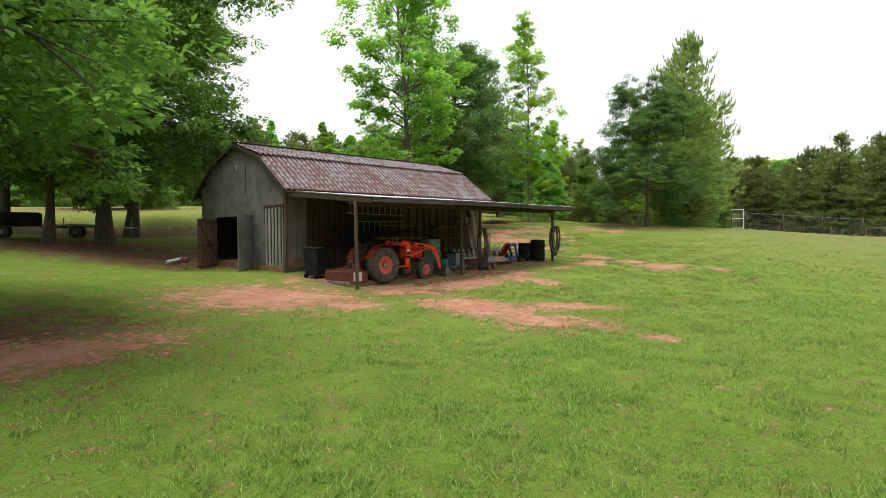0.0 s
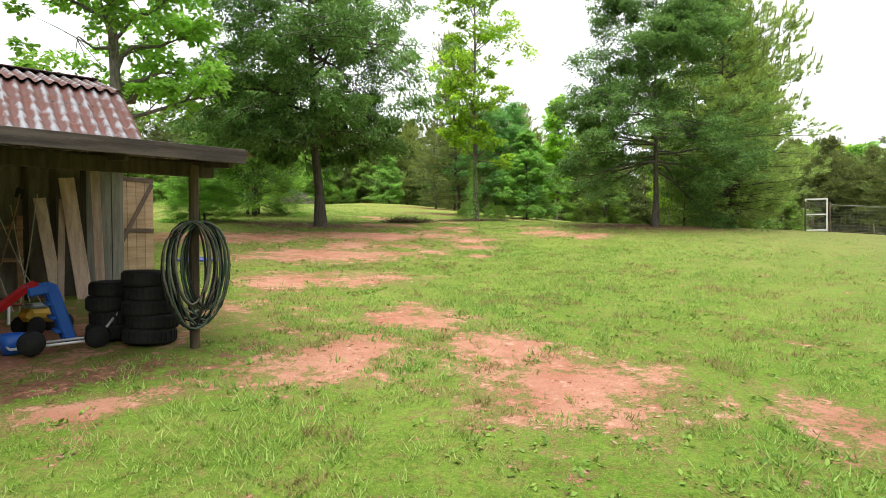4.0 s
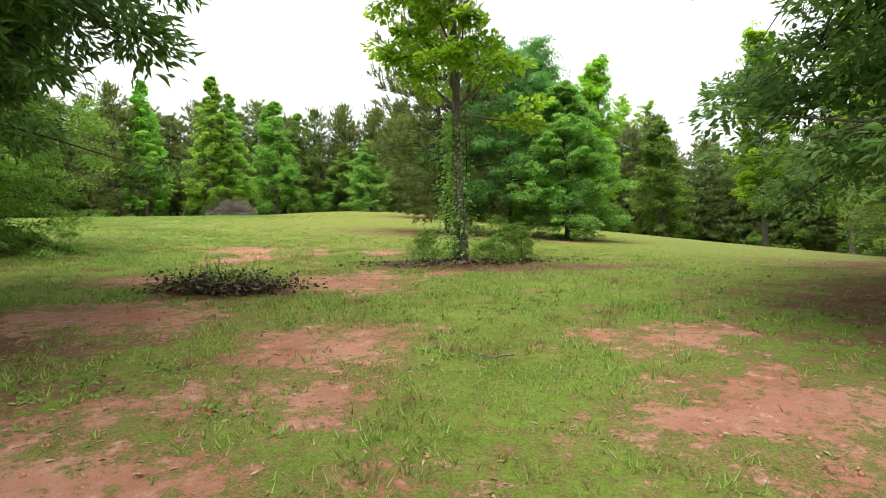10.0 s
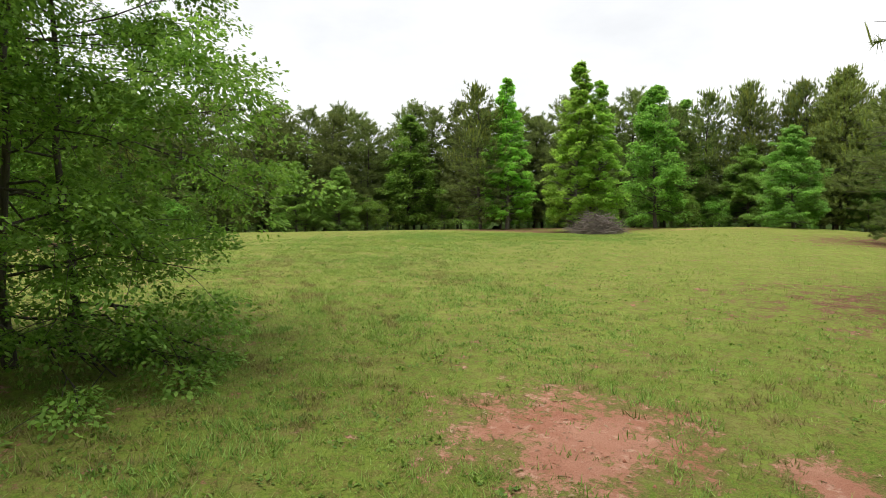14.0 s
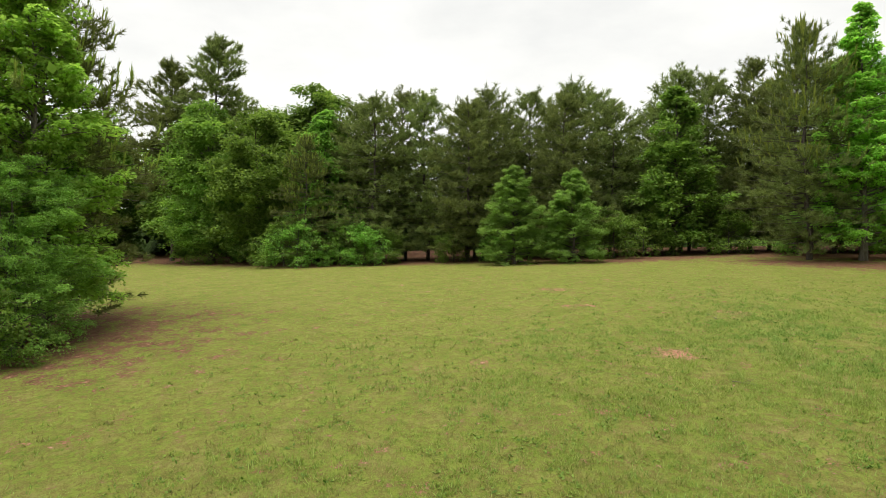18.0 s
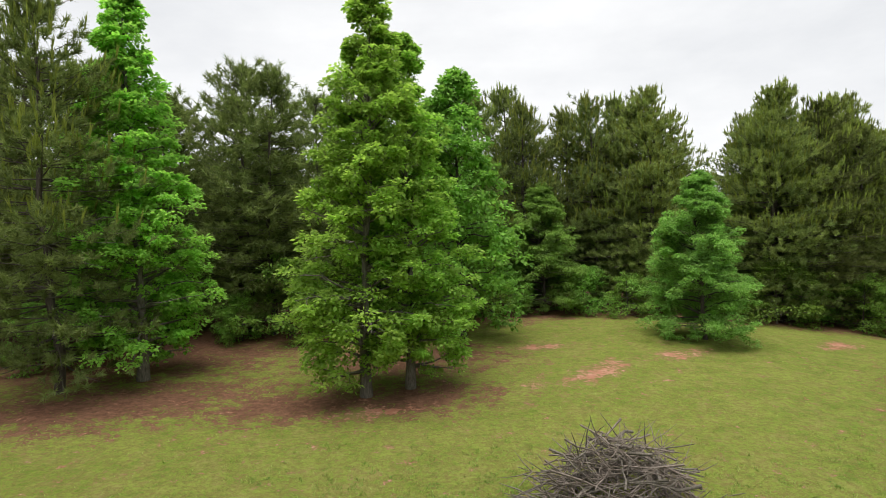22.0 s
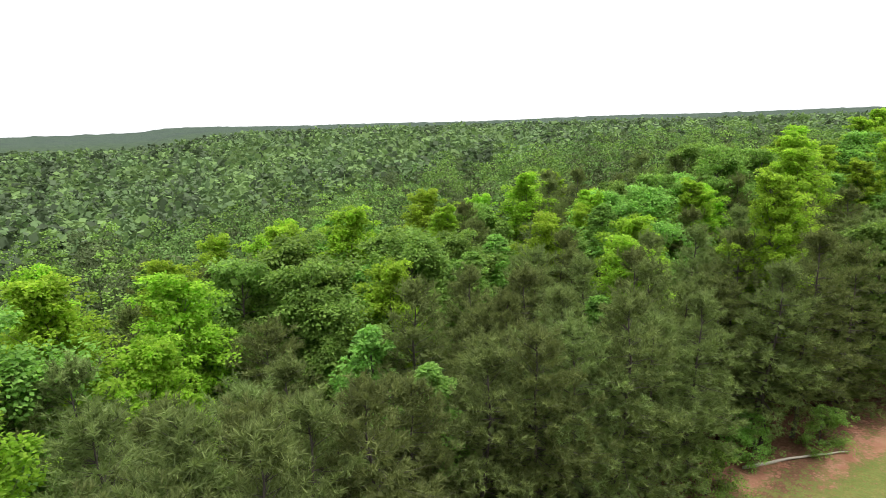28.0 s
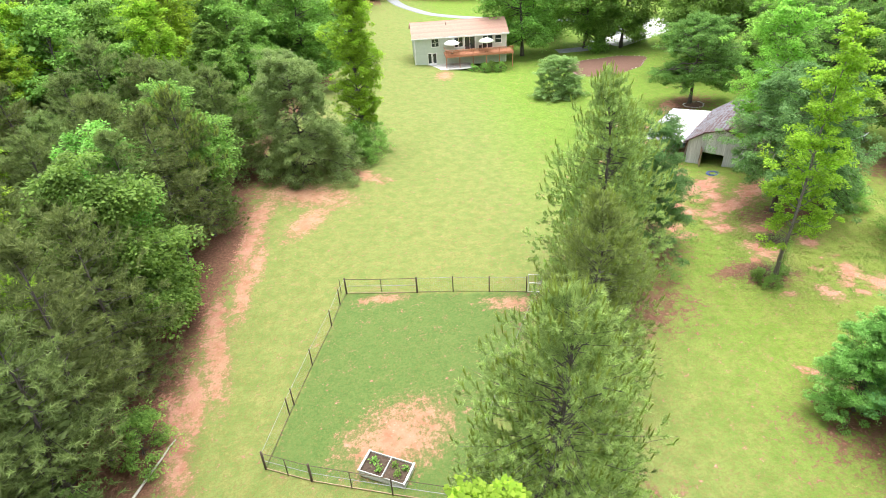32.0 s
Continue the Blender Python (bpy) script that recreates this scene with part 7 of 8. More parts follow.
part("ridge_cap", boxed((HL / 2, HD / 2, HE + 1.90), (HL + 1.0, 0.3, 0.06), bevel=0.02), M["shingle"], house)
part("fascia", boxed((HL / 2, -0.56, HE - 0.10), (HL + 1.0, 0.04, 0.22)), M["white"], house)
part("soffit", boxed((HL / 2, -0.22, HE - 0.14), (HL + 0.9, 0.64, 0.03)), M["white"], house)
tube_part("vent_pipe", [(6.4, 3.0, HE + 1.1), (6.4, 3.0, HE + 1.85)], 0.06, M["black"], house)


def glazed(name, s0, s1, z0, z1, cols, rows, label):
    w = part(name, boxed(((s0 + s1) / 2, 0.13, (z0 + z1) / 2), (s1 - s0, 0.06, z1 - z0)), M["black"], house, label)
    for a, b, c, d in ((s0 - 0.09, s1 + 0.09, z1, z1 + 0.11), (s0 - 0.09, s1 + 0.09, z0 - 0.09, z0)):
        part("window_trim", boxed(((a + b) / 2, 0.035, (c + d) / 2), (b - a, 0.10, d - c), bevel=0.006), M["white"], w)
    for a in (s0 - 0.045, s1 + 0.045):
        part("window_trim", boxed((a, 0.037, (z0 + z1) / 2), (0.09, 0.10, z1 - z0), bevel=0.006), M["white"], w)
    cw, rh = (s1 - s0) / cols, (z1 - z0) / rows
    for i in range(cols):
        for j in range(rows):
            part("pane", boxed((s0 + cw * (i + 0.5), 0.085, z0 + rh * (j + 0.5)), (cw - 0.05, 0.012, rh - 0.05)), M["glass"], w)
    for i in range(1, cols):
        part("mullion", boxed((s0 + cw * i, 0.07, (z0 + z1) / 2), (0.07, 0.05, z1 - z0)), M["white"], w)
    for j in range(1, rows):
        part("muntin", boxed(((s0 + s1) / 2, 0.068, z0 + rh * j), (s1 - s0, 0.045, 0.05)), M["white"], w)
    return w


door = glazed("french_door", *openings[0], 2, 1, "white double French door with tall panes")
for i in (0, 1):
    part("stile", boxed((2.5 + 0.775 * i + (0.66 if i == 0 else 0.11), 0.06, 1.1), (0.10, 0.05, 2.0)), M["white"], door)
    part("bottom_rail", boxed((2.5 + 0.775 * (i + 0.5), 0.06, 0.22), (0.76, 0.05, 0.24)), M["white"], door)
glazed("window", *openings[1], 2, 2, "white sash window")
glazed("window", *openings[2], 2, 2, "white double window above the deck")
glazed("sliding_door", *openings[3], 2, 1, "dark sliding patio door")
glazed("sliding_door", *openings[4], 2, 1, "dark sliding patio door")
glazed("window", *openings[5], 1, 2, "white sash window")
tube_part("downpipe", [(0.18, -0.5, HE - 0.15), (0.12, -0.06, HE - 0.5), (0.12, -0.06, 0.0)], 0.045, M["white"], house)

# deck on posts with its railing
deck = thing("deck", HOUSE, "raised red-brown wooden deck on posts with a railing", "deck")
D0, D1, DF = 5.5, HL + 0.8, 2.25
for k in range(21):
    part("deck_board", boxed(((D0 + D1) / 2, -0.08 - 0.15 * k, DF), (D1 - D0, 0.14, 0.035)), M["deck"], deck)
part("rim_joist", boxed(((D0 + D1) / 2, -3.22, DF - 0.14), (D1 - D0 + 0.04, 0.05, 0.30)), M["deck"], deck)
for sx in (D0 + 0.02, D1 - 0.02):
    part("side_joist", boxed((sx, -1.6, DF - 0.14), (0.05, 3.2, 0.28)), M["deck"], deck)
for k in range(6):
    sx = D0 + 0.15 + (D1 - D0 - 0.3) * k / 5
    part("post", boxed((sx, -3.14, 1.0 - 0.25), (0.14, 0.14, DF + 0.30), bevel=0.01), M["deck"], deck)
    part("rail_post", boxed((sx, -3.20, DF + 0.5), (0.10, 0.10, 1.08), bevel=0.008), M["deck"], deck)
for zz, h in ((DF + 1.05, 0.05), (DF + 0.92, 0.10), (DF + 0.12, 0.09)):
    part("rail", boxed(((D0 + D1) / 2, -3.20, zz), (D1 - D0, 0.12 if h < 0.06 else 0.04, h)), M["deck"], deck)
bal = boxed((0, 0, 0), (0.04, 0.035, 0.80))
bal_me = bpy.data.meshes.new("baluster")
bal.to_mesh(bal_me)
bal.free()
bal_me.materials.append(M["deck"])
for k in range(92):
    hang("baluster", bal_me, None, deck, m=pose(D0 + 0.1 + (D1 - D0 - 0.2) * k / 91, -3.235, DF + 0.52))
for zz in (DF + 1.05, DF + 0.12):
    part("rail", boxed((D0 + 0.05, -1.6, zz), (0.05, 3.1, 0.08)), M["deck"], deck)


def umbrella(s, d, mat, label):
    o = thing("patio_umbrella", HOUSE @ pose(s, d, DF + 0.02), label, "umbrella")
    tube_part("pole", [(0, 0, 0.05), (0, 0, 2.45)], 0.022, M["alu"], o, sides=8)
    part("base", boxed((0, 0, 0.04), (0.5, 0.5, 0.08), bevel=0.03), M["black"], o)
    a = np.arange(8) * np.pi / 4
    top = np.array([[0, 0, 2.55]])
    rim, mid = np.column_stack([1.45 * np.cos(a), 1.45 * np.sin(a), 1.98 + 0 * a]), np.column_stack([0.8 * np.cos(a), 0.8 * np.sin(a), 2.32 + 0 * a])
    low = rim - [0, 0, 0.14]
    co = np.concatenate([mid, rim, low, mid * [0.05, 0.05, 1] + [0, 0, 0.22]])
    f = [(i + r * 8, (i + 1) % 8 + r * 8, (i + 1) % 8 + q * 8, i + q * 8) for r, q in ((3, 0), (0, 1), (1, 2)) for i in range(8)]
    hang("canopy", fast_mesh("canopy", co, f), mat, o)
    for i in range(8):
        tube_part("rib", [(0, 0, 2.5), tuple(mid[i] - [0, 0, 0.02]), tuple(rim[i] - [0, 0, 0.02])], 0.009, M["alu"], o, sides=4)


umbrella(6.9, -1.7, M["white"], "open white patio umbrella on the deck")
umbrella(13.4, -1.7, M["canvas"], "open pale green patio umbrella on the deck")
for s in (10.8, 12.4):
    o = thing("deck_chair", HOUSE @ pose(s, -1.2, DF + 0.02), "dark patio chair on the wooden deck", "chair", "chairs on the deck")
    part("seat", boxed((0, 0, 0.42), (0.5, 0.5, 0.05), bevel=0.015), M["black"], o)
    part("backrest", boxed((0, 0.24, 0.72), (0.5, 0.05, 0.6), (-8, 0, 0), 0.015), M["black"], o)
    for a in (-0.21, 0.21):
        for b in (-0.21, 0.21):
            part("leg", boxed((a, b, 0.2), (0.035, 0.035, 0.4)), M["black"], o)
patio = part("patio", boxed((5.2, -1.9, -0.06), (10.6, 3.9, 0.16), bevel=0.02), M["concrete"], None, m=HOUSE)
tagged(patio, "pale concrete patio slab behind the house", "patio", kind="structure")
g = np.random.default_rng(9)
for k in range(16):
    o = hang("garden_stone", boulder(0.3), M["concrete"], m=HOUSE @ pose(-0.1 + g.normal() * 0.5, -0.4 - 0.26 * k, 0.03, 0, 0, k * 50) @ Matrix.Diagonal((0.8 + g.random() * 0.6, 0.8, 0.7, 1)))
    tagged(o, "pale rounded garden stone at the patio edge", "stone", "stones by the patio")
for s, d, k in ((10.5, -4.2, 0.5), (12.6, -4.6, 0.62), (14.0, -4.4, 0.7), (15.6, -4.8, 0.66)):
    p = HOUSE @ Vector((s, d, 0))
    plant("shrub", p.x, p.y, k, label="clipped green shrub in front of the deck", group="shrubs by the deck")

# power pole by the road
o = thing("power_pole", pose(10.8, -120.0, lz(10.8, -120)), "pale wooden power pole with a crossarm by the road", "power pole")
tube_part("pole", [(0, 0, -0.3), (0, 0, 9.5)], [0.17, 0.11], M["white"], o, sides=10)
part("crossarm", boxed((0, 0, 8.8), (2.2, 0.10, 0.12), bevel=0.01), M["post"], o)
for k in (-0.95, -0.4, 0.4, 0.95):
    tube_part("insulator", [(k, 0, 8.86), (k, 0, 9.06)], [0.05, 0.035], M["grey"], o)

# ---- fenced garden ----
NE, NM, NW = (47.2, 61.4), (44.35, 62.95), (39.7, 65.0)
SE = (41.95, 45.3)
fence = thing("garden_fence", pose(0, 0, 0), "grey wire mesh fence on weathered posts round a garden", "fence")
FH = 1.45
stake = {}


def post_at(x, y, r=0.055, h=FH + 0.12, mat="post"):
    if (r, h) not in stake:
        me = fast_mesh("post", *tube([(0, 0, -0.2), (0, 0, h * 0.5), (0, 0, h), (0, 0, h + 0.01)], [r * 1.05, r, r * 0.96, 0.005], 8))
        me.materials.append(M[mat])
        stake[(r, h)] = me
    hang("post", stake[(r, h)], None, fence, m=pose(x, y, lz(x, y), 0, 0, (x * 50) % 360))


def mesh_run(a, b, rails=(), cell=0.17, sag=0.02):
    """Wire mesh between two posts, with rails if any."""
    a, b = Vector(a), Vector(b)
    n = max(2, int((b - a).length / cell))
    pile = Pile()
    d = (b - a).normalized()
    nrm = np.array([-d.y, d.x, 0]) * 0.0022
    pts = [a.lerp(b, i / n) for i in range(n + 1)]
    zs = [lz(p.x, p.y) for p in pts]
    for p, z in zip(pts, zs):
        w = np.array([d.x, d.y, 0]) * 0.0028
        q = np.array([p.x, p.y, z])
        pile.add(np.array([q + [0, 0, 0.04] - w, q + [0, 0, 0.04] + w, q + [0, 0, FH] + w, q + [0, 0, FH] - w]), [(0, 1, 2, 3)])
    step = max(1, n // 10)
    for h in np.arange(0.05, FH + 0.01, cell):
        for i in range(0, n, step):
            j = min(n, i + step)
            q0, q1 = np.array([pts[i].x, pts[i].y, zs[i] + h]), np.array([pts[j].x, pts[j].y, zs[j] + h])
            pile.add(np.array([q0 - [0, 0, 0.0028], q1 - [0, 0, 0.0028], q1 + [0, 0, 0.0028], q0 + [0, 0, 0.0028]]) + nrm, [(0, 1, 2, 3)])
    hang("wire_mesh", pile.mesh("wire_mesh"), M["wire"], fence)
    for h, r, mat in rails:
        tube_part("rail", [(p.x, p.y, z + h) for p, z in ((pts[0], zs[0]), (pts[n // 2], zs[n // 2]), (pts[-1], zs[-1]))], r, M[mat], fence, sides=6)


RAILS = ((FH, 0.022, "post"), (0.78, 0.020, "steel"), (0.06, 0.03, "lumber"))
TOP = ((FH, 0.012, "steel"), (0.06, 0.02, "post"))
runs = [(NE, NM, RAILS), (NM, NW, RAILS), (NW, (36.0, 66.6), RAILS), ((36.0, 66.6), (31.4, 58.2), TOP), ((31.4, 58.2), (26.5, 49.9), TOP)]
side = [NE, (46.0, 57.5), (45.75, 56.7), (44.6, 53.2), (43.2, 49.2), (42.5, 46.7), SE]
runs += [(p, q, TOP) for p, q in zip(side, side[1:])]
south = [SE, (36.1, 46.8), (33.2, 47.6), (30.4, 48.6), (27.6, 49.6)]
runs += [(SE, south[1], RAILS)] + [(p, q, TOP) for p, q in zip(south[1:], south[2:])]
done = set()
for a, b, rails in runs:
    mesh_run(a, b, rails)
    for p in (a, b):
        if p not in done:
            done.add(p)
            post_at(*p, 0.075 if p in (NE, NM, SE, south[1]) else 0.045)
for p in ((42.4, 45.15), (45.8, 62.2), (42.0, 64.0), (39.0, 46.0)):
    post_at(*p, 0.03, FH + 0.02)
gz = lz(27, 49.8)
gate = thing("garden_gate", pose(27.0, 49.8, gz, 0, 0, -15), "narrow white gate frame with wire mesh infill", "gate")
for sx in (-0.5, 0.5):
    part("gate_stile", boxed((sx, 0, 0.88), (0.07, 0.05, 1.75), bevel=0.006), M["white"], gate)
for zz in (0.06, 0.9, 1.72):
    part("gate_rail", boxed((0, 0, zz), (0.95, 0.048, 0.07), bevel=0.006), M["white"], gate)
pile = Pile()
for k in range(1, 10):
    pile.add(np.array([(-0.5 + k * 0.1 - 0.003, 0, 0.1), (-0.5 + k * 0.1 + 0.003, 0, 0.1), (-0.5 + k * 0.1 + 0.003, 0, 1.7), (-0.5 + k * 0.1 - 0.003, 0, 1.7)]), [(0, 1, 2, 3)])
for k in range(1, 16):
    pile.add(np.array([(-0.5, 0.004, k * 0.11 - 0.003), (0.5, 0.004, k * 0.11 - 0.003), (0.5, 0.004, k * 0.11 + 0.003), (-0.5, 0.004, k * 0.11 + 0.003)]), [(0, 1, 2, 3)])
hang("wire_mesh", pile.mesh("gate_mesh"), M["wire"], gate)
part("hinge", boxed((0.53, 0.02, 1.5), (0.05, 0.03, 0.12)), M["steel"], gate)
part("latch", boxed((-0.54, 0.03, 0.95), (0.10, 0.03, 0.05)), M["steel"], gate)

# raised bed of boards in two halves
bx, by = 39.9, 63.45
planter = thing("raised_bed", pose(bx, by, lz(bx, by), 0, 0, 150.0), "two-part raised bed of pale boards filled with soil", "planter")
for k in range(2):
    for yy in (-0.72, 0.72):
        part("board", boxed((0, yy, 0.14 + 0.25 * k), (2.9, 0.045, 0.235), bevel=0.006), M["pale_board"], planter)
    for xx in (-1.45, 0.0, 1.45):
        part("board", boxed((xx, 0, 0.14 + 0.25 * k), (0.045, 1.40, 0.235), bevel=0.006), M["pale_board"], planter)
part("cap_board", boxed((-1.45, 0, 0.525), (0.12, 1.55, 0.03)), M["pale_board"], planter)
part("cap_board", boxed((1.45, 0, 0.525), (0.12, 1.55, 0.03)), M["pale_board"], planter)
for xx in (-0.725, 0.725):
    bm = bmesh.new()
    bmesh.ops.create_grid(bm, x_segments=10, y_segments=10, size=1.0)
    gg = np.random.default_rng(4)
    for v in bm.verts:
        v.co = Vector((xx + v.co.x * 0.69, v.co.y * 0.69, 0.38 + gg.normal() * 0.018))
    part("soil", bm, M["soil"], planter)


def leaves_at(name, n, spread, size, mat, parent, seed, lift=0.0, flat=0.6, wide=0.32, label=""):
    """A mat of loose leaves or weeds round the parent's foot."""
    g = np.random.default_rng(seed)
    p = g.normal(size=(n, 3)) * [spread[0], spread[1], 0] + np.column_stack([np.zeros((n, 2)), lift + np.abs(g.normal(size=n)) * spread[2]])
    d = unit(g.normal(size=(n, 3)) * [1, 1, flat] + [0, 0, 0.25])
    co, f = leaf_faces(p, d, g.normal(size=(n, 3)) * 0.5 + [0, 0, 1.0], size * g.uniform(0.6, 1.3, n), wide)
    return tagged(hang(name, fast_mesh(name, co, f), mat, parent, label), label, kind="stuff")


for k, (u, v) in enumerate(((-0.9, 0.2), (-0.4, -0.3), (0.4, 0.3), (0.8, -0.2), (1.1, 0.3))):
    p = planter.matrix_basis @ Vector((u, v, 0.40))
    o = thing("garden_plant", Matrix.Translation(p), "small leafy vegetable plant in the raised bed", "plant", "plants in the raised bed")
    leaves_at("leaf_cluster", 60, (0.11, 0.11, 0.14), 0.13, M["mid_leaf"], o, 60 + k)
    tube_part("stem", [(0, 0, -0.03), (0.02, 0, 0.3)], [0.012, 0.004], M["hose_green"], o, sides=5)
# ---- log by the lane ----
lg = np.random.default_rng(14)
A, B = np.array([56.3, 65.7]), np.array([53.5, 57.8])
t = np.linspace(0, 1, 12)[:, None]
q = A + (B - A) * t + np.column_stack([0.18 * np.sin(t[:, 0] * 4), np.zeros(12)])
log = thing("fallen_log", pose(0, 0, 0), "long pale barkless fallen trunk lying beside the lane", "log")
tube_part("trunk", np.column_stack([q, land(q[:, 0], q[:, 1]) + 0.11 + 0.02 * lg.normal(size=12)]), 0.13 - 0.075 * t[:, 0], M["bare_wood"], log, sides=9)
for k in (2, 5, 8):
    p = np.array([q[k, 0], q[k, 1], lz(*q[k]) + 0.12])
    tube_part("branch_stub", [p, p + [0.2 * (-1) ** k, 0.15, 0.14]], [0.035, 0.02], M["bare_wood"], log, sides=6)

# ---- brush pile ----
bp = np.random.default_rng(21)
PX, PY = -13.3, 86.97
pile_thing = thing("brush_pile", pose(PX, PY, lz(PX, PY), 0, 0, 20), "tangled heap of dead grey branches on the field", "brush pile")
sticks = []
for k in range(9):
    n, long = 7, (1.1, 1.5, 1.9, 2.4, 1.3, 0.9, 2.8, 1.7, 2.1)[k]
    u = np.linspace(-0.5, 0.5, n)
    line = np.column_stack([u * long, np.cumsum(bp.normal(size=n)) * 0.035 * long, np.cumsum(bp.normal(size=n)) * 0.025 * long])
    wood = Pile()
    r0 = (0.018, 0.022, 0.028, 0.036, 0.014, 0.012, 0.045, 0.02, 0.03)[k]
    wood.add(*tube(line, r0 * np.linspace(1, 0.3, n), 5))
    for j in range(4):
        i = bp.integers(1, n - 1)
        e = line[i] + np.array([0.3, 0, 0]) * long * bp.uniform(0.5, 1) + bp.normal(size=3) * 0.16 * long
        wood.add(*tube([line[i], (line[i] + e) / 2 + bp.normal(size=3) * 0.03, e], [r0 * 0.55, r0 * 0.4, r0 * 0.15], 4))
    me = wood.mesh("stick")
    me.materials.append(M["stick"] if k % 3 else M["bark_pale"])
    sticks.append(me)
for k in range(290):
    a, rr_ = bp.random() * 6.283, math.sqrt(bp.random())
    x, y = 1.7 * rr_ * math.cos(a), 1.25 * rr_ * math.sin(a)
    top = 1.42 * max(0.0, 1 - rr_ ** 1.7)
    h = 0.06 + top * bp.random() ** 0.55
    ang = a + 1.57 + bp.normal() * 0.7 if bp.random() < 0.6 else bp.random() * 6.283
    hang("stick", sticks[bp.integers(0, 9)], None, pile_thing, m=pose(x, y, h, bp.random() * 360, bp.normal() * 13 - 10 * (rr_ - 0.3), math.degrees(ang)) @ Matrix.Scale(0.62 + 0.3 * bp.random(), 4))

# ---- leaf heap, litter and weeds ----
heap = thing("leaf_heap", pose(5.1, 47.8, lz(5.1, 47.8), 0, 0, -15), "low heap of dead leaves and sticks grown with weeds", "leaf heap")
leaves_at("dead_leaf_litter", 3000, (0.60, 0.36, 0.12), 0.085, M["litter"], heap, 31, 0.01, 0.4)
leaves_at("weed_foliage", 650, (0.55, 0.26, 0.17), 0.075, M["young_leaf"], heap, 32, 0.06, 0.8)
for k in range(16):
    hang("stick", sticks[(k * 4) % 9], None, heap, m=pose(bp.normal() * 0.4, bp.normal() * 0.22, 0.10 + 0.08 * bp.random(), bp.random() * 360, bp.normal() * 12, bp.random() * 360) @ Matrix.Scale(0.5, 4))
for k in range(7):
    x, y = bp.normal() * 0.4, bp.normal() * 0.2
    tube_part("weed_stalk", [(x, y, 0), (x + 0.02, y, 0.3), (x + 0.05, y + 0.02, 0.45 + 0.2 * bp.random())], [0.008, 0.006, 0.003], M["hose_green"], heap, sides=4)
vine = thing("climbing_vine", pose(8.8, 53.1, lz(8.8, 53.1)), "leafy vine climbing the tulip tree's trunk", "vine")
vg = np.random.default_rng(35)
for k in range(4):
    zs = np.linspace(0, 2.2 + 0.5 * k, 12)
    ang = 2.2 + k * 1.1 + 0.5 * np.sin(zs * 1.7 + k)
    tube_part("vine_stem", np.column_stack([0.19 * np.cos(ang), 0.19 * np.sin(ang), zs]), 0.012, M["bark"], vine, sides=4)
n = 1500
zv = 0.15 + 3.6 * vg.random(n) ** 1.25
av = 3.6 + vg.normal(size=n) * 1.0
rv = 0.18 + np.abs(vg.normal(size=n)) * (0.34 - 0.06 * zv)
pv = np.column_stack([rv * np.cos(av), rv * np.sin(av), zv])
dv = unit(np.column_stack([np.cos(av), np.sin(av), -0.5 + 0 * av]) + vg.normal(size=(n, 3)) * 0.5)
hang("vine_leaves", fast_mesh("vine_leaves", *leaf_faces(pv, dv, vg.normal(size=(n, 3)) * 0.4 + [0, 0, 1.0], vg.uniform(0.06, 0.13, n), 0.34)), M["young_leaf"], vine)
foot = thing("tulip_litter", pose(8.5, 52.4, lz(8.5, 52.4)), "dead twigs and leaf litter round the tulip tree's foot", "leaf litter")
leaves_at("dead_leaf_litter", 2600, (1.1, 0.7, 0.04), 0.08, M["litter"], foot, 33, 0.01, 0.3)
for k in range(22):
    hang("stick", sticks[(k * 2) % 9], None, foot, m=pose(-0.6 + bp.normal() * 0.6, -0.3 + bp.normal() * 0.3, 0.05, bp.random() * 360, bp.normal() * 6, bp.random() * 360) @ Matrix.Scale(0.32, 4))
for k, (x, y) in enumerate(((6.8, 47.0), (3.0, 41.0), (9.6, 44.2), (5.2, 38.2), (-0.4, 39.6), (7.7, 50.0), (10.3, 49.6), (2.2, 47.6), (4.8, 44.4), (11.6, 41.3), (-16.2, 70.8), (-20.5, 75.5), (-11.0, 68.8))):
    o = hang("fallen_twig", sticks[k % 9], None, m=pose(x, y, lz(x, y) + 0.03, k * 40, 0, k * 77) @ Matrix.Scale(0.22 + 0.06 * (k % 4), 4))
    tagged(o, "dry grey twig lying on the lawn", "twig", "twigs on the lawn")

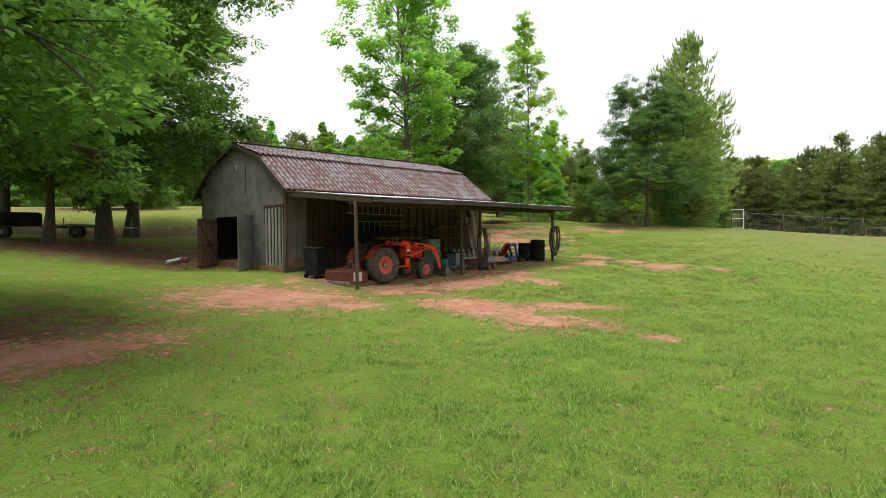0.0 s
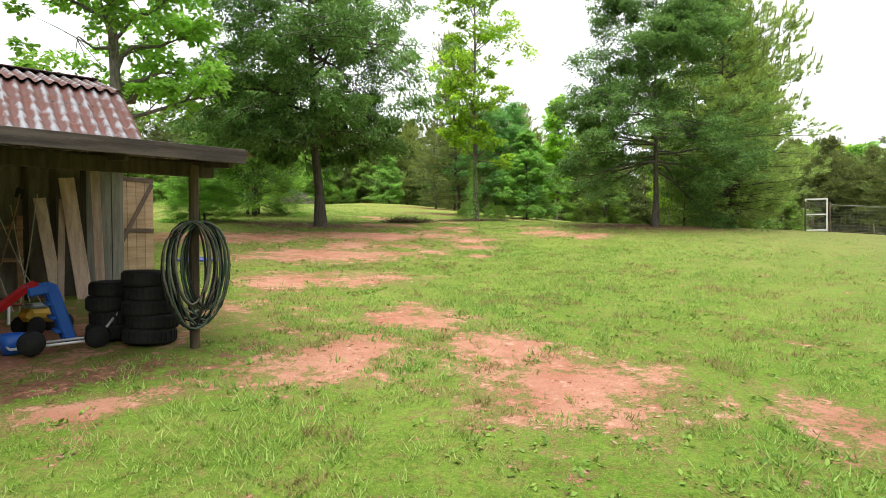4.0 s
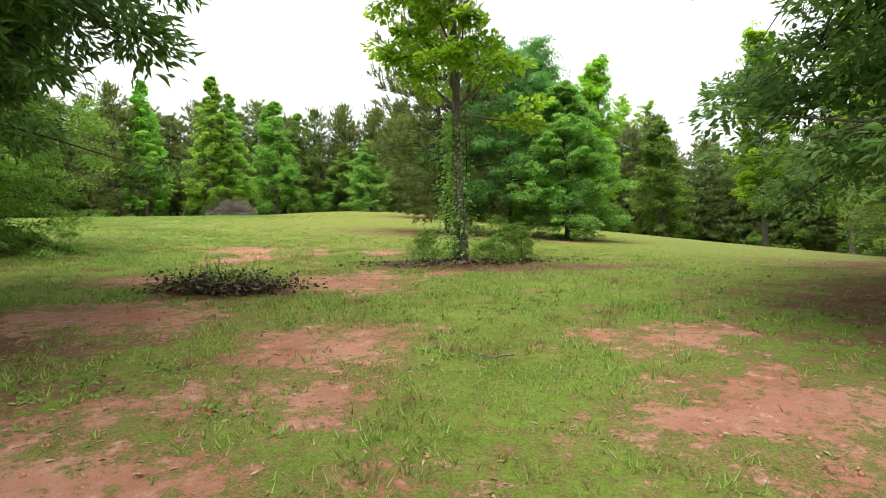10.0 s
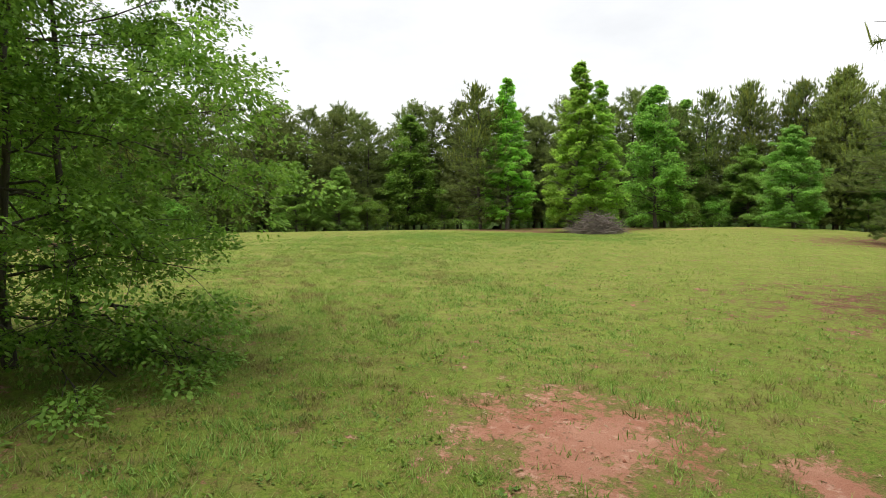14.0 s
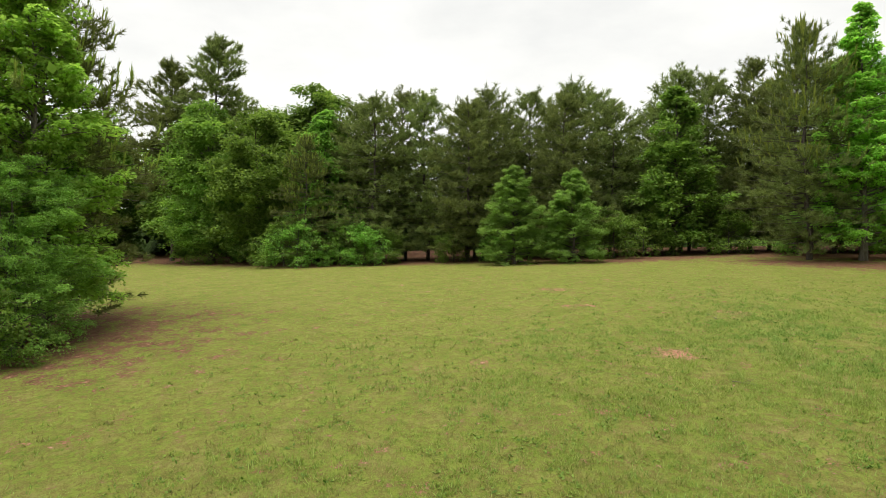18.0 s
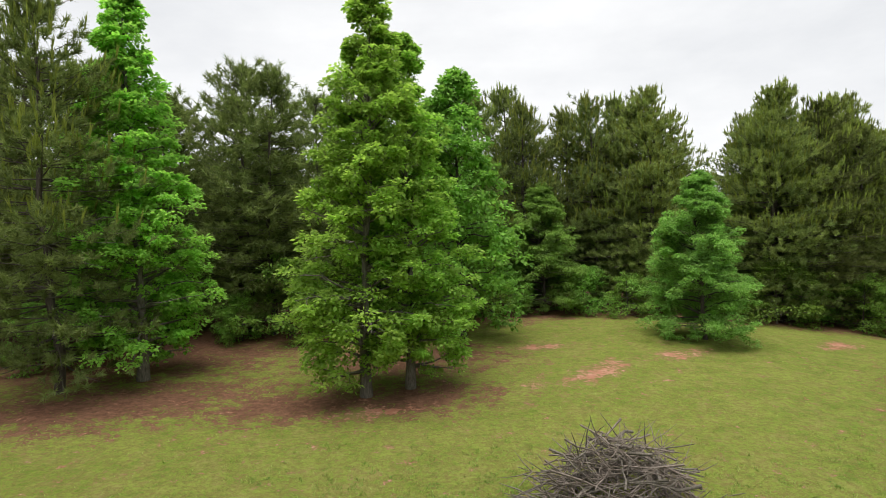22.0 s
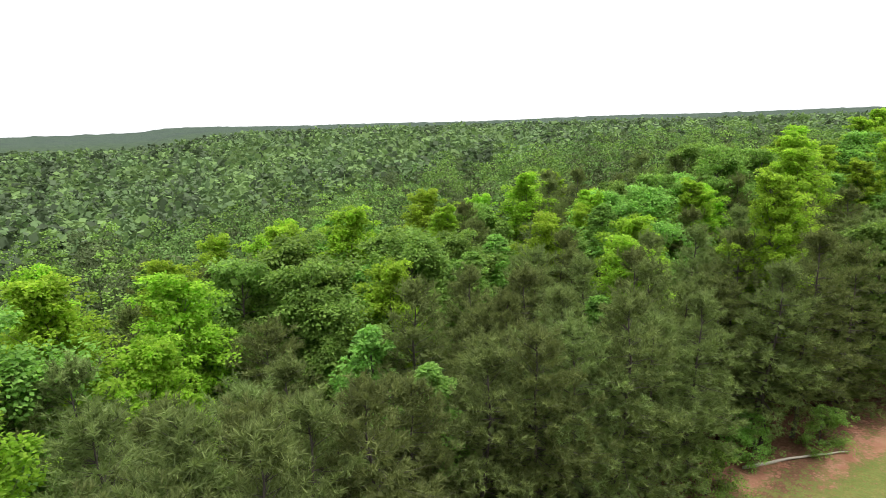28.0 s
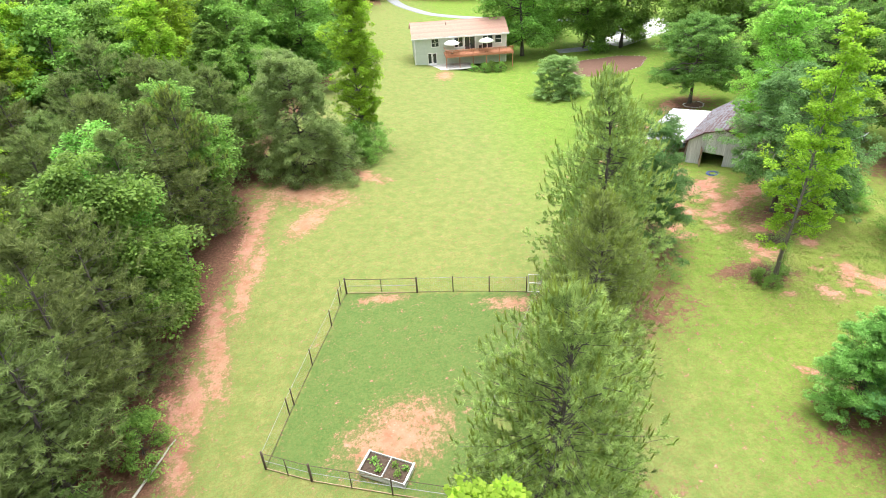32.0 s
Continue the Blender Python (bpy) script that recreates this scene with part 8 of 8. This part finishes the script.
# ---- trailers under the oaks west of the barn ----


def trailer(x, y, turn, long, wide, mat, label, sides):
    o = thing("utility_trailer", pose(x, y, lz(x, y), 0, 0, turn), label, "trailer")
    part("bed", boxed((0, 0, 0.58), (long, wide, 0.07), bevel=0.01), M["board_dark"], o)
    for s in (-1, 1):
        part("side_rail", boxed((0, s * wide / 2, 0.64), (long, 0.05, 0.10), bevel=0.008), mat, o)
        tube_part("tongue", [(long / 2, s * wide * 0.35, 0.52), (long / 2 + 1.1, 0, 0.52)], 0.035, mat, o)
        tyre = hang("wheel", fast_mesh("tyre", *lathe([(0.13, -0.08), (0.27, -0.09), (0.31, -0.06), (0.31, 0.06), (0.27, 0.09), (0.13, 0.08)], 20)), M["tyre"], o, m=pose(-0.2, s * (wide / 2 + 0.12), 0.31))
        hang("rim", fast_mesh("rim", *lathe([(0.0, -0.03), (0.10, -0.04), (0.14, -0.07), (0.14, 0.07), (0.10, 0.04), (0.0, 0.03)], 16)), M["steel"], tyre)
        part("mudguard", boxed((-0.2, s * (wide / 2 + 0.12), 0.69), (0.85, 0.24, 0.03), bevel=0.01), mat, o)
        if sides:
            part("side_board", boxed((0, s * wide / 2, 0.95), (long, 0.03, 0.5)), M["black"], o)
    part("axle", boxed((-0.2, 0, 0.33), (0.06, wide, 0.06)), M["steel"], o)
    tube_part("jack", [(long / 2 + 0.9, 0, 0.05), (long / 2 + 0.9, 0, 0.95)], 0.03, M["steel"], o, sides=8)
    part("coupler", boxed((long / 2 + 1.15, 0, 0.52), (0.22, 0.09, 0.09), bevel=0.01), M["steel"], o)
    if sides:
        part("tailgate", boxed((-long / 2, 0, 0.95), (0.03, wide, 0.5)), M["black"], o)
    return o


trailer(-20.0, 25.2, 30, 2.6, 1.4, M["black"], "black box trailer parked under the oaks", True)
trailer(-18.6, 28.6, 25, 2.8, 1.3, M["alu"], "flat aluminium trailer parked under the oaks", False)

# ---- grass, weeds and clods along the open ground ----
STRIP = [(0.2, -3), (1.5, 5), (5, 12), (9, 18), (9.8, 26), (9.7, 36), (8.6, 44), (5, 50), (0, 56), (-8, 60), (-15, 66), (-17.5, 74), (-14, 82)]


def wob(x, y, k, s):
    return np.sin(x * k + s + 1.7 * np.sin(y * k * 0.7 + s)) * np.cos(y * k * 1.1 - s + 1.3 * np.sin(x * k * 0.6))


def along(n, wide, seed, ahead=9.0):
    """Random places in a band round the strip."""
    g = np.random.default_rng(seed)
    p = np.array(STRIP, float)
    cum = np.concatenate([[0], np.cumsum(np.linalg.norm(np.diff(p, axis=0), axis=1))])
    u = g.random(n) * (cum[-1] + ahead)
    q = np.column_stack([np.interp(np.minimum(u, cum[-1]), cum, p[:, 0]), np.interp(np.minimum(u, cum[-1]), cum, p[:, 1])])
    q += g.normal(size=(n, 2)) * wide
    return q[:, 0], q[:, 1], g


def bare(x, y):
    e = 0.35 * wob(x, y, 2.3, 0.4) + 0.3 * wob(x, y, 7.1, 1.9)
    d = patches(x, y, CLAY_BARN, CLAY_OAK, CLAY_FIELD)
    s = patches(x, y, STRAW)
    return np.clip((d + e * 0.6 - 0.30) / 0.35, 0, 1), np.clip((s + e * 0.6 - 0.30) / 0.4, 0, 1)


def off_barn(x, y):
    m = np.array(BARN.inverted())
    u, v = m[0, 0] * x + m[0, 1] * y + m[0, 3], m[1, 0] * x + m[1, 1] * y + m[1, 3]
    return ~((u > -0.5) & (u < 12.6) & (v > 0.2) & (v < 12.2))


def sward(name, n, wide, tall, thin, seed, mat, label, clump=1):
    x, y, g = along(n // clump, wide, seed)
    d, s = bare(x, y)
    keep = (g.random(len(x)) > 0.96 * d) & (g.random(len(x)) > 0.85 * s) & off_barn(x, y) & (wob(x, y, 3.1, 2.2) + 0.7 * wob(x, y, 0.9, 5) + 1.5 * g.random(len(x)) > 0.35)
    x, y = np.repeat(x[keep], clump), np.repeat(y[keep], clump)
    x, y = x + g.normal(size=len(x)) * (0.012 + 0.003 * clump), y + g.normal(size=len(x)) * (0.012 + 0.003 * clump)
    z = land(x, y)
    m = len(x)
    a = g.random(m) * 6.283
    h = tall * g.uniform(0.4, 1.25, m) * (1 + 0.4 * wob(x, y, 1.3, 3.3))
    lean = g.uniform(0.3, 1.3, m) * h
    b = a + 1.57 + g.normal(size=m) * 0.5
    foot = np.stack([x, y, z - 0.01], -1)
    w = np.stack([np.cos(b), np.sin(b), 0 * b], -1) * thin
    tip = foot + np.stack([np.cos(a) * lean, np.sin(a) * lean, h], -1)
    co = np.stack([foot - w, foot + w, tip], 1).reshape(-1, 3)
    me = fast_mesh(name, co, np.arange(3 * m).reshape(-1, 3))
    val = np.clip(0.5 + 0.5 * wob(x, y, 0.45, 1.0) + 0.35 * wob(x, y, 1.9, 0.2), 0, 1) * np.interp(y, [0, 25, 60, 75], [0.08, 0.78, 0.78, 1.0])
    me.attributes.new("dryness", "FLOAT", "POINT").data.foreach_set("value", np.repeat(val, 3).astype(np.float32))
    dry_patch = np.clip((0.6 * wob(x, y, 2.6, 0.9) + 0.5 * wob(x, y, 6.3, 2.7) + 0.35 * wob(x, y, 0.8, 4.1) - 0.22) / 0.25, 0, 1) * np.interp(y, [8, 22, 60, 70], [0.25, 1.0, 0.9, 0.15])
    me.attributes.new("thatch", "FLOAT", "POINT").data.foreach_set("value", np.repeat(dry_patch, 3).astype(np.float32))
    tagged(hang(name, me, mat), label, "grass", kind="stuff")


def blade_material():
    t = Tree("grass_blade_mix")
    col = t.mix(t.island(), (0.080, 0.175, 0.020), (0.330, 0.490, 0.120))
    col = t.mix(t.math("MULTIPLY", t.attr("dryness"), 0.75), col, t.mix(t.island(), (0.225, 0.305, 0.040), (0.43, 0.47, 0.14)))
    col = t.mix(t.math("MULTIPLY", t.attr("thatch"), 0.9), col, t.mix(t.island(), (0.125, 0.095, 0.032), (0.34, 0.27, 0.12)))
    t.done(col, 0.6, spec=0.2)
    tr = t.n.new("ShaderNodeBsdfTranslucent")
    t.l.new(col, tr.inputs["Color"])
    ms = t.n.new("ShaderNodeMixShader")
    ms.inputs[0].default_value = 0.5
    t.l.new(t.bsdf.outputs[0], ms.inputs[1])
    t.l.new(tr.outputs[0], ms.inputs[2])
    t.l.new(ms.outputs[0], t.out.inputs["Surface"])
    return t.mat


M["blade"] = blade_material()
sward("short_grass", 420000, 3.6, 0.055, 0.0065, 91, M["blade"], "short mown lawn grass with thin and dry places", 2)
sward("outer_grass", 240000, 9.0, 0.06, 0.010, 92, M["blade"], "rougher mown grass farther out on the lawn", 2)
sward("grass_tufts", 480000, 4.2, 0.085, 0.008, 97, M["blade"], "thicker tufts of fresh grass in the lawn", 14)
x, y, g = along(9500, 4.2, 93)
d, s = bare(x, y)
keep = off_barn(x, y) & (d < 0.7) & (y > 14) & (wob(x, y, 0.55, 0.7) + 0.5 * wob(x, y, 2.1, 0.3) > -0.15)
x, y = np.repeat(x[keep], 9), np.repeat(y[keep], 9)
n = len(x)
x, y = x + g.normal(size=n) * 0.06, y + g.normal(size=n) * 0.06
dd = unit(np.column_stack([g.normal(size=(n, 2)), 0.25 + 0.5 * g.random(n)]))
co, f = leaf_faces(np.column_stack([x, y, land(x, y) + 0.005]), dd, g.normal(size=(n, 3)) * 0.3 + [0, 0, 1.0], g.uniform(0.03, 0.075, n), 0.28)
tagged(hang("lawn_weeds", fast_mesh("lawn_weeds", co, f), M["weed_leaf"]), "dark green broad-leaved weeds and clover in the lawn", "weeds", kind="stuff")
# straw-coloured thatch and clods on the bare clay
x, y, g = along(60000, 4.5, 94)
d, s = bare(x, y)
keep = off_barn(x, y) & ((d > 0.15) | (s > 0.3))
x, y = x[keep], y[keep]
n = len(x)
dd = unit(np.column_stack([g.normal(size=(n, 2)), 0.12 * g.normal(size=n)]))
co, f = leaf_faces(np.column_stack([x, y, land(x, y) + 0.008]), dd, g.normal(size=(n, 3)) * 0.25 + [0, 0, 1.0], g.uniform(0.03, 0.09, n), 0.12)
tagged(hang("dry_thatch", fast_mesh("dry_thatch", co, f), M["thatch"]), "dry straw and leaf bits strewn on the bare clay", "litter", kind="stuff")
x, y, g = along(9000, 4.5, 95)
d, s = bare(x, y)
keep = off_barn(x, y) & (d > 0.35)
x, y = x[keep], y[keep]
n = len(x)
r = g.uniform(0.006, 0.03, n) ** 1.0
dirs = np.array([(1, 0, 0), (0, 1, 0), (-1, 0, 0), (0, -1, 0), (0, 0, 0.8), (0, 0, -0.8)], float)
co = np.column_stack([x, y, land(x, y)])[:, None] + dirs[None] * (r[:, None] * g.uniform(0.6, 1.3, (n, 6)))[:, :, None]
tri = np.array([(0, 1, 4), (1, 2, 4), (2, 3, 4), (3, 0, 4), (1, 0, 5), (2, 1, 5), (3, 2, 5), (0, 3, 5)])
f = (np.arange(n)[:, None, None] * 6 + tri[None]).reshape(-1, 3)
tagged(hang("clay_clods", fast_mesh("clay_clods", co.reshape(-1, 3), f), M["clay_clod"]), "small red clay clods on the bare patches", "soil", kind="stuff")
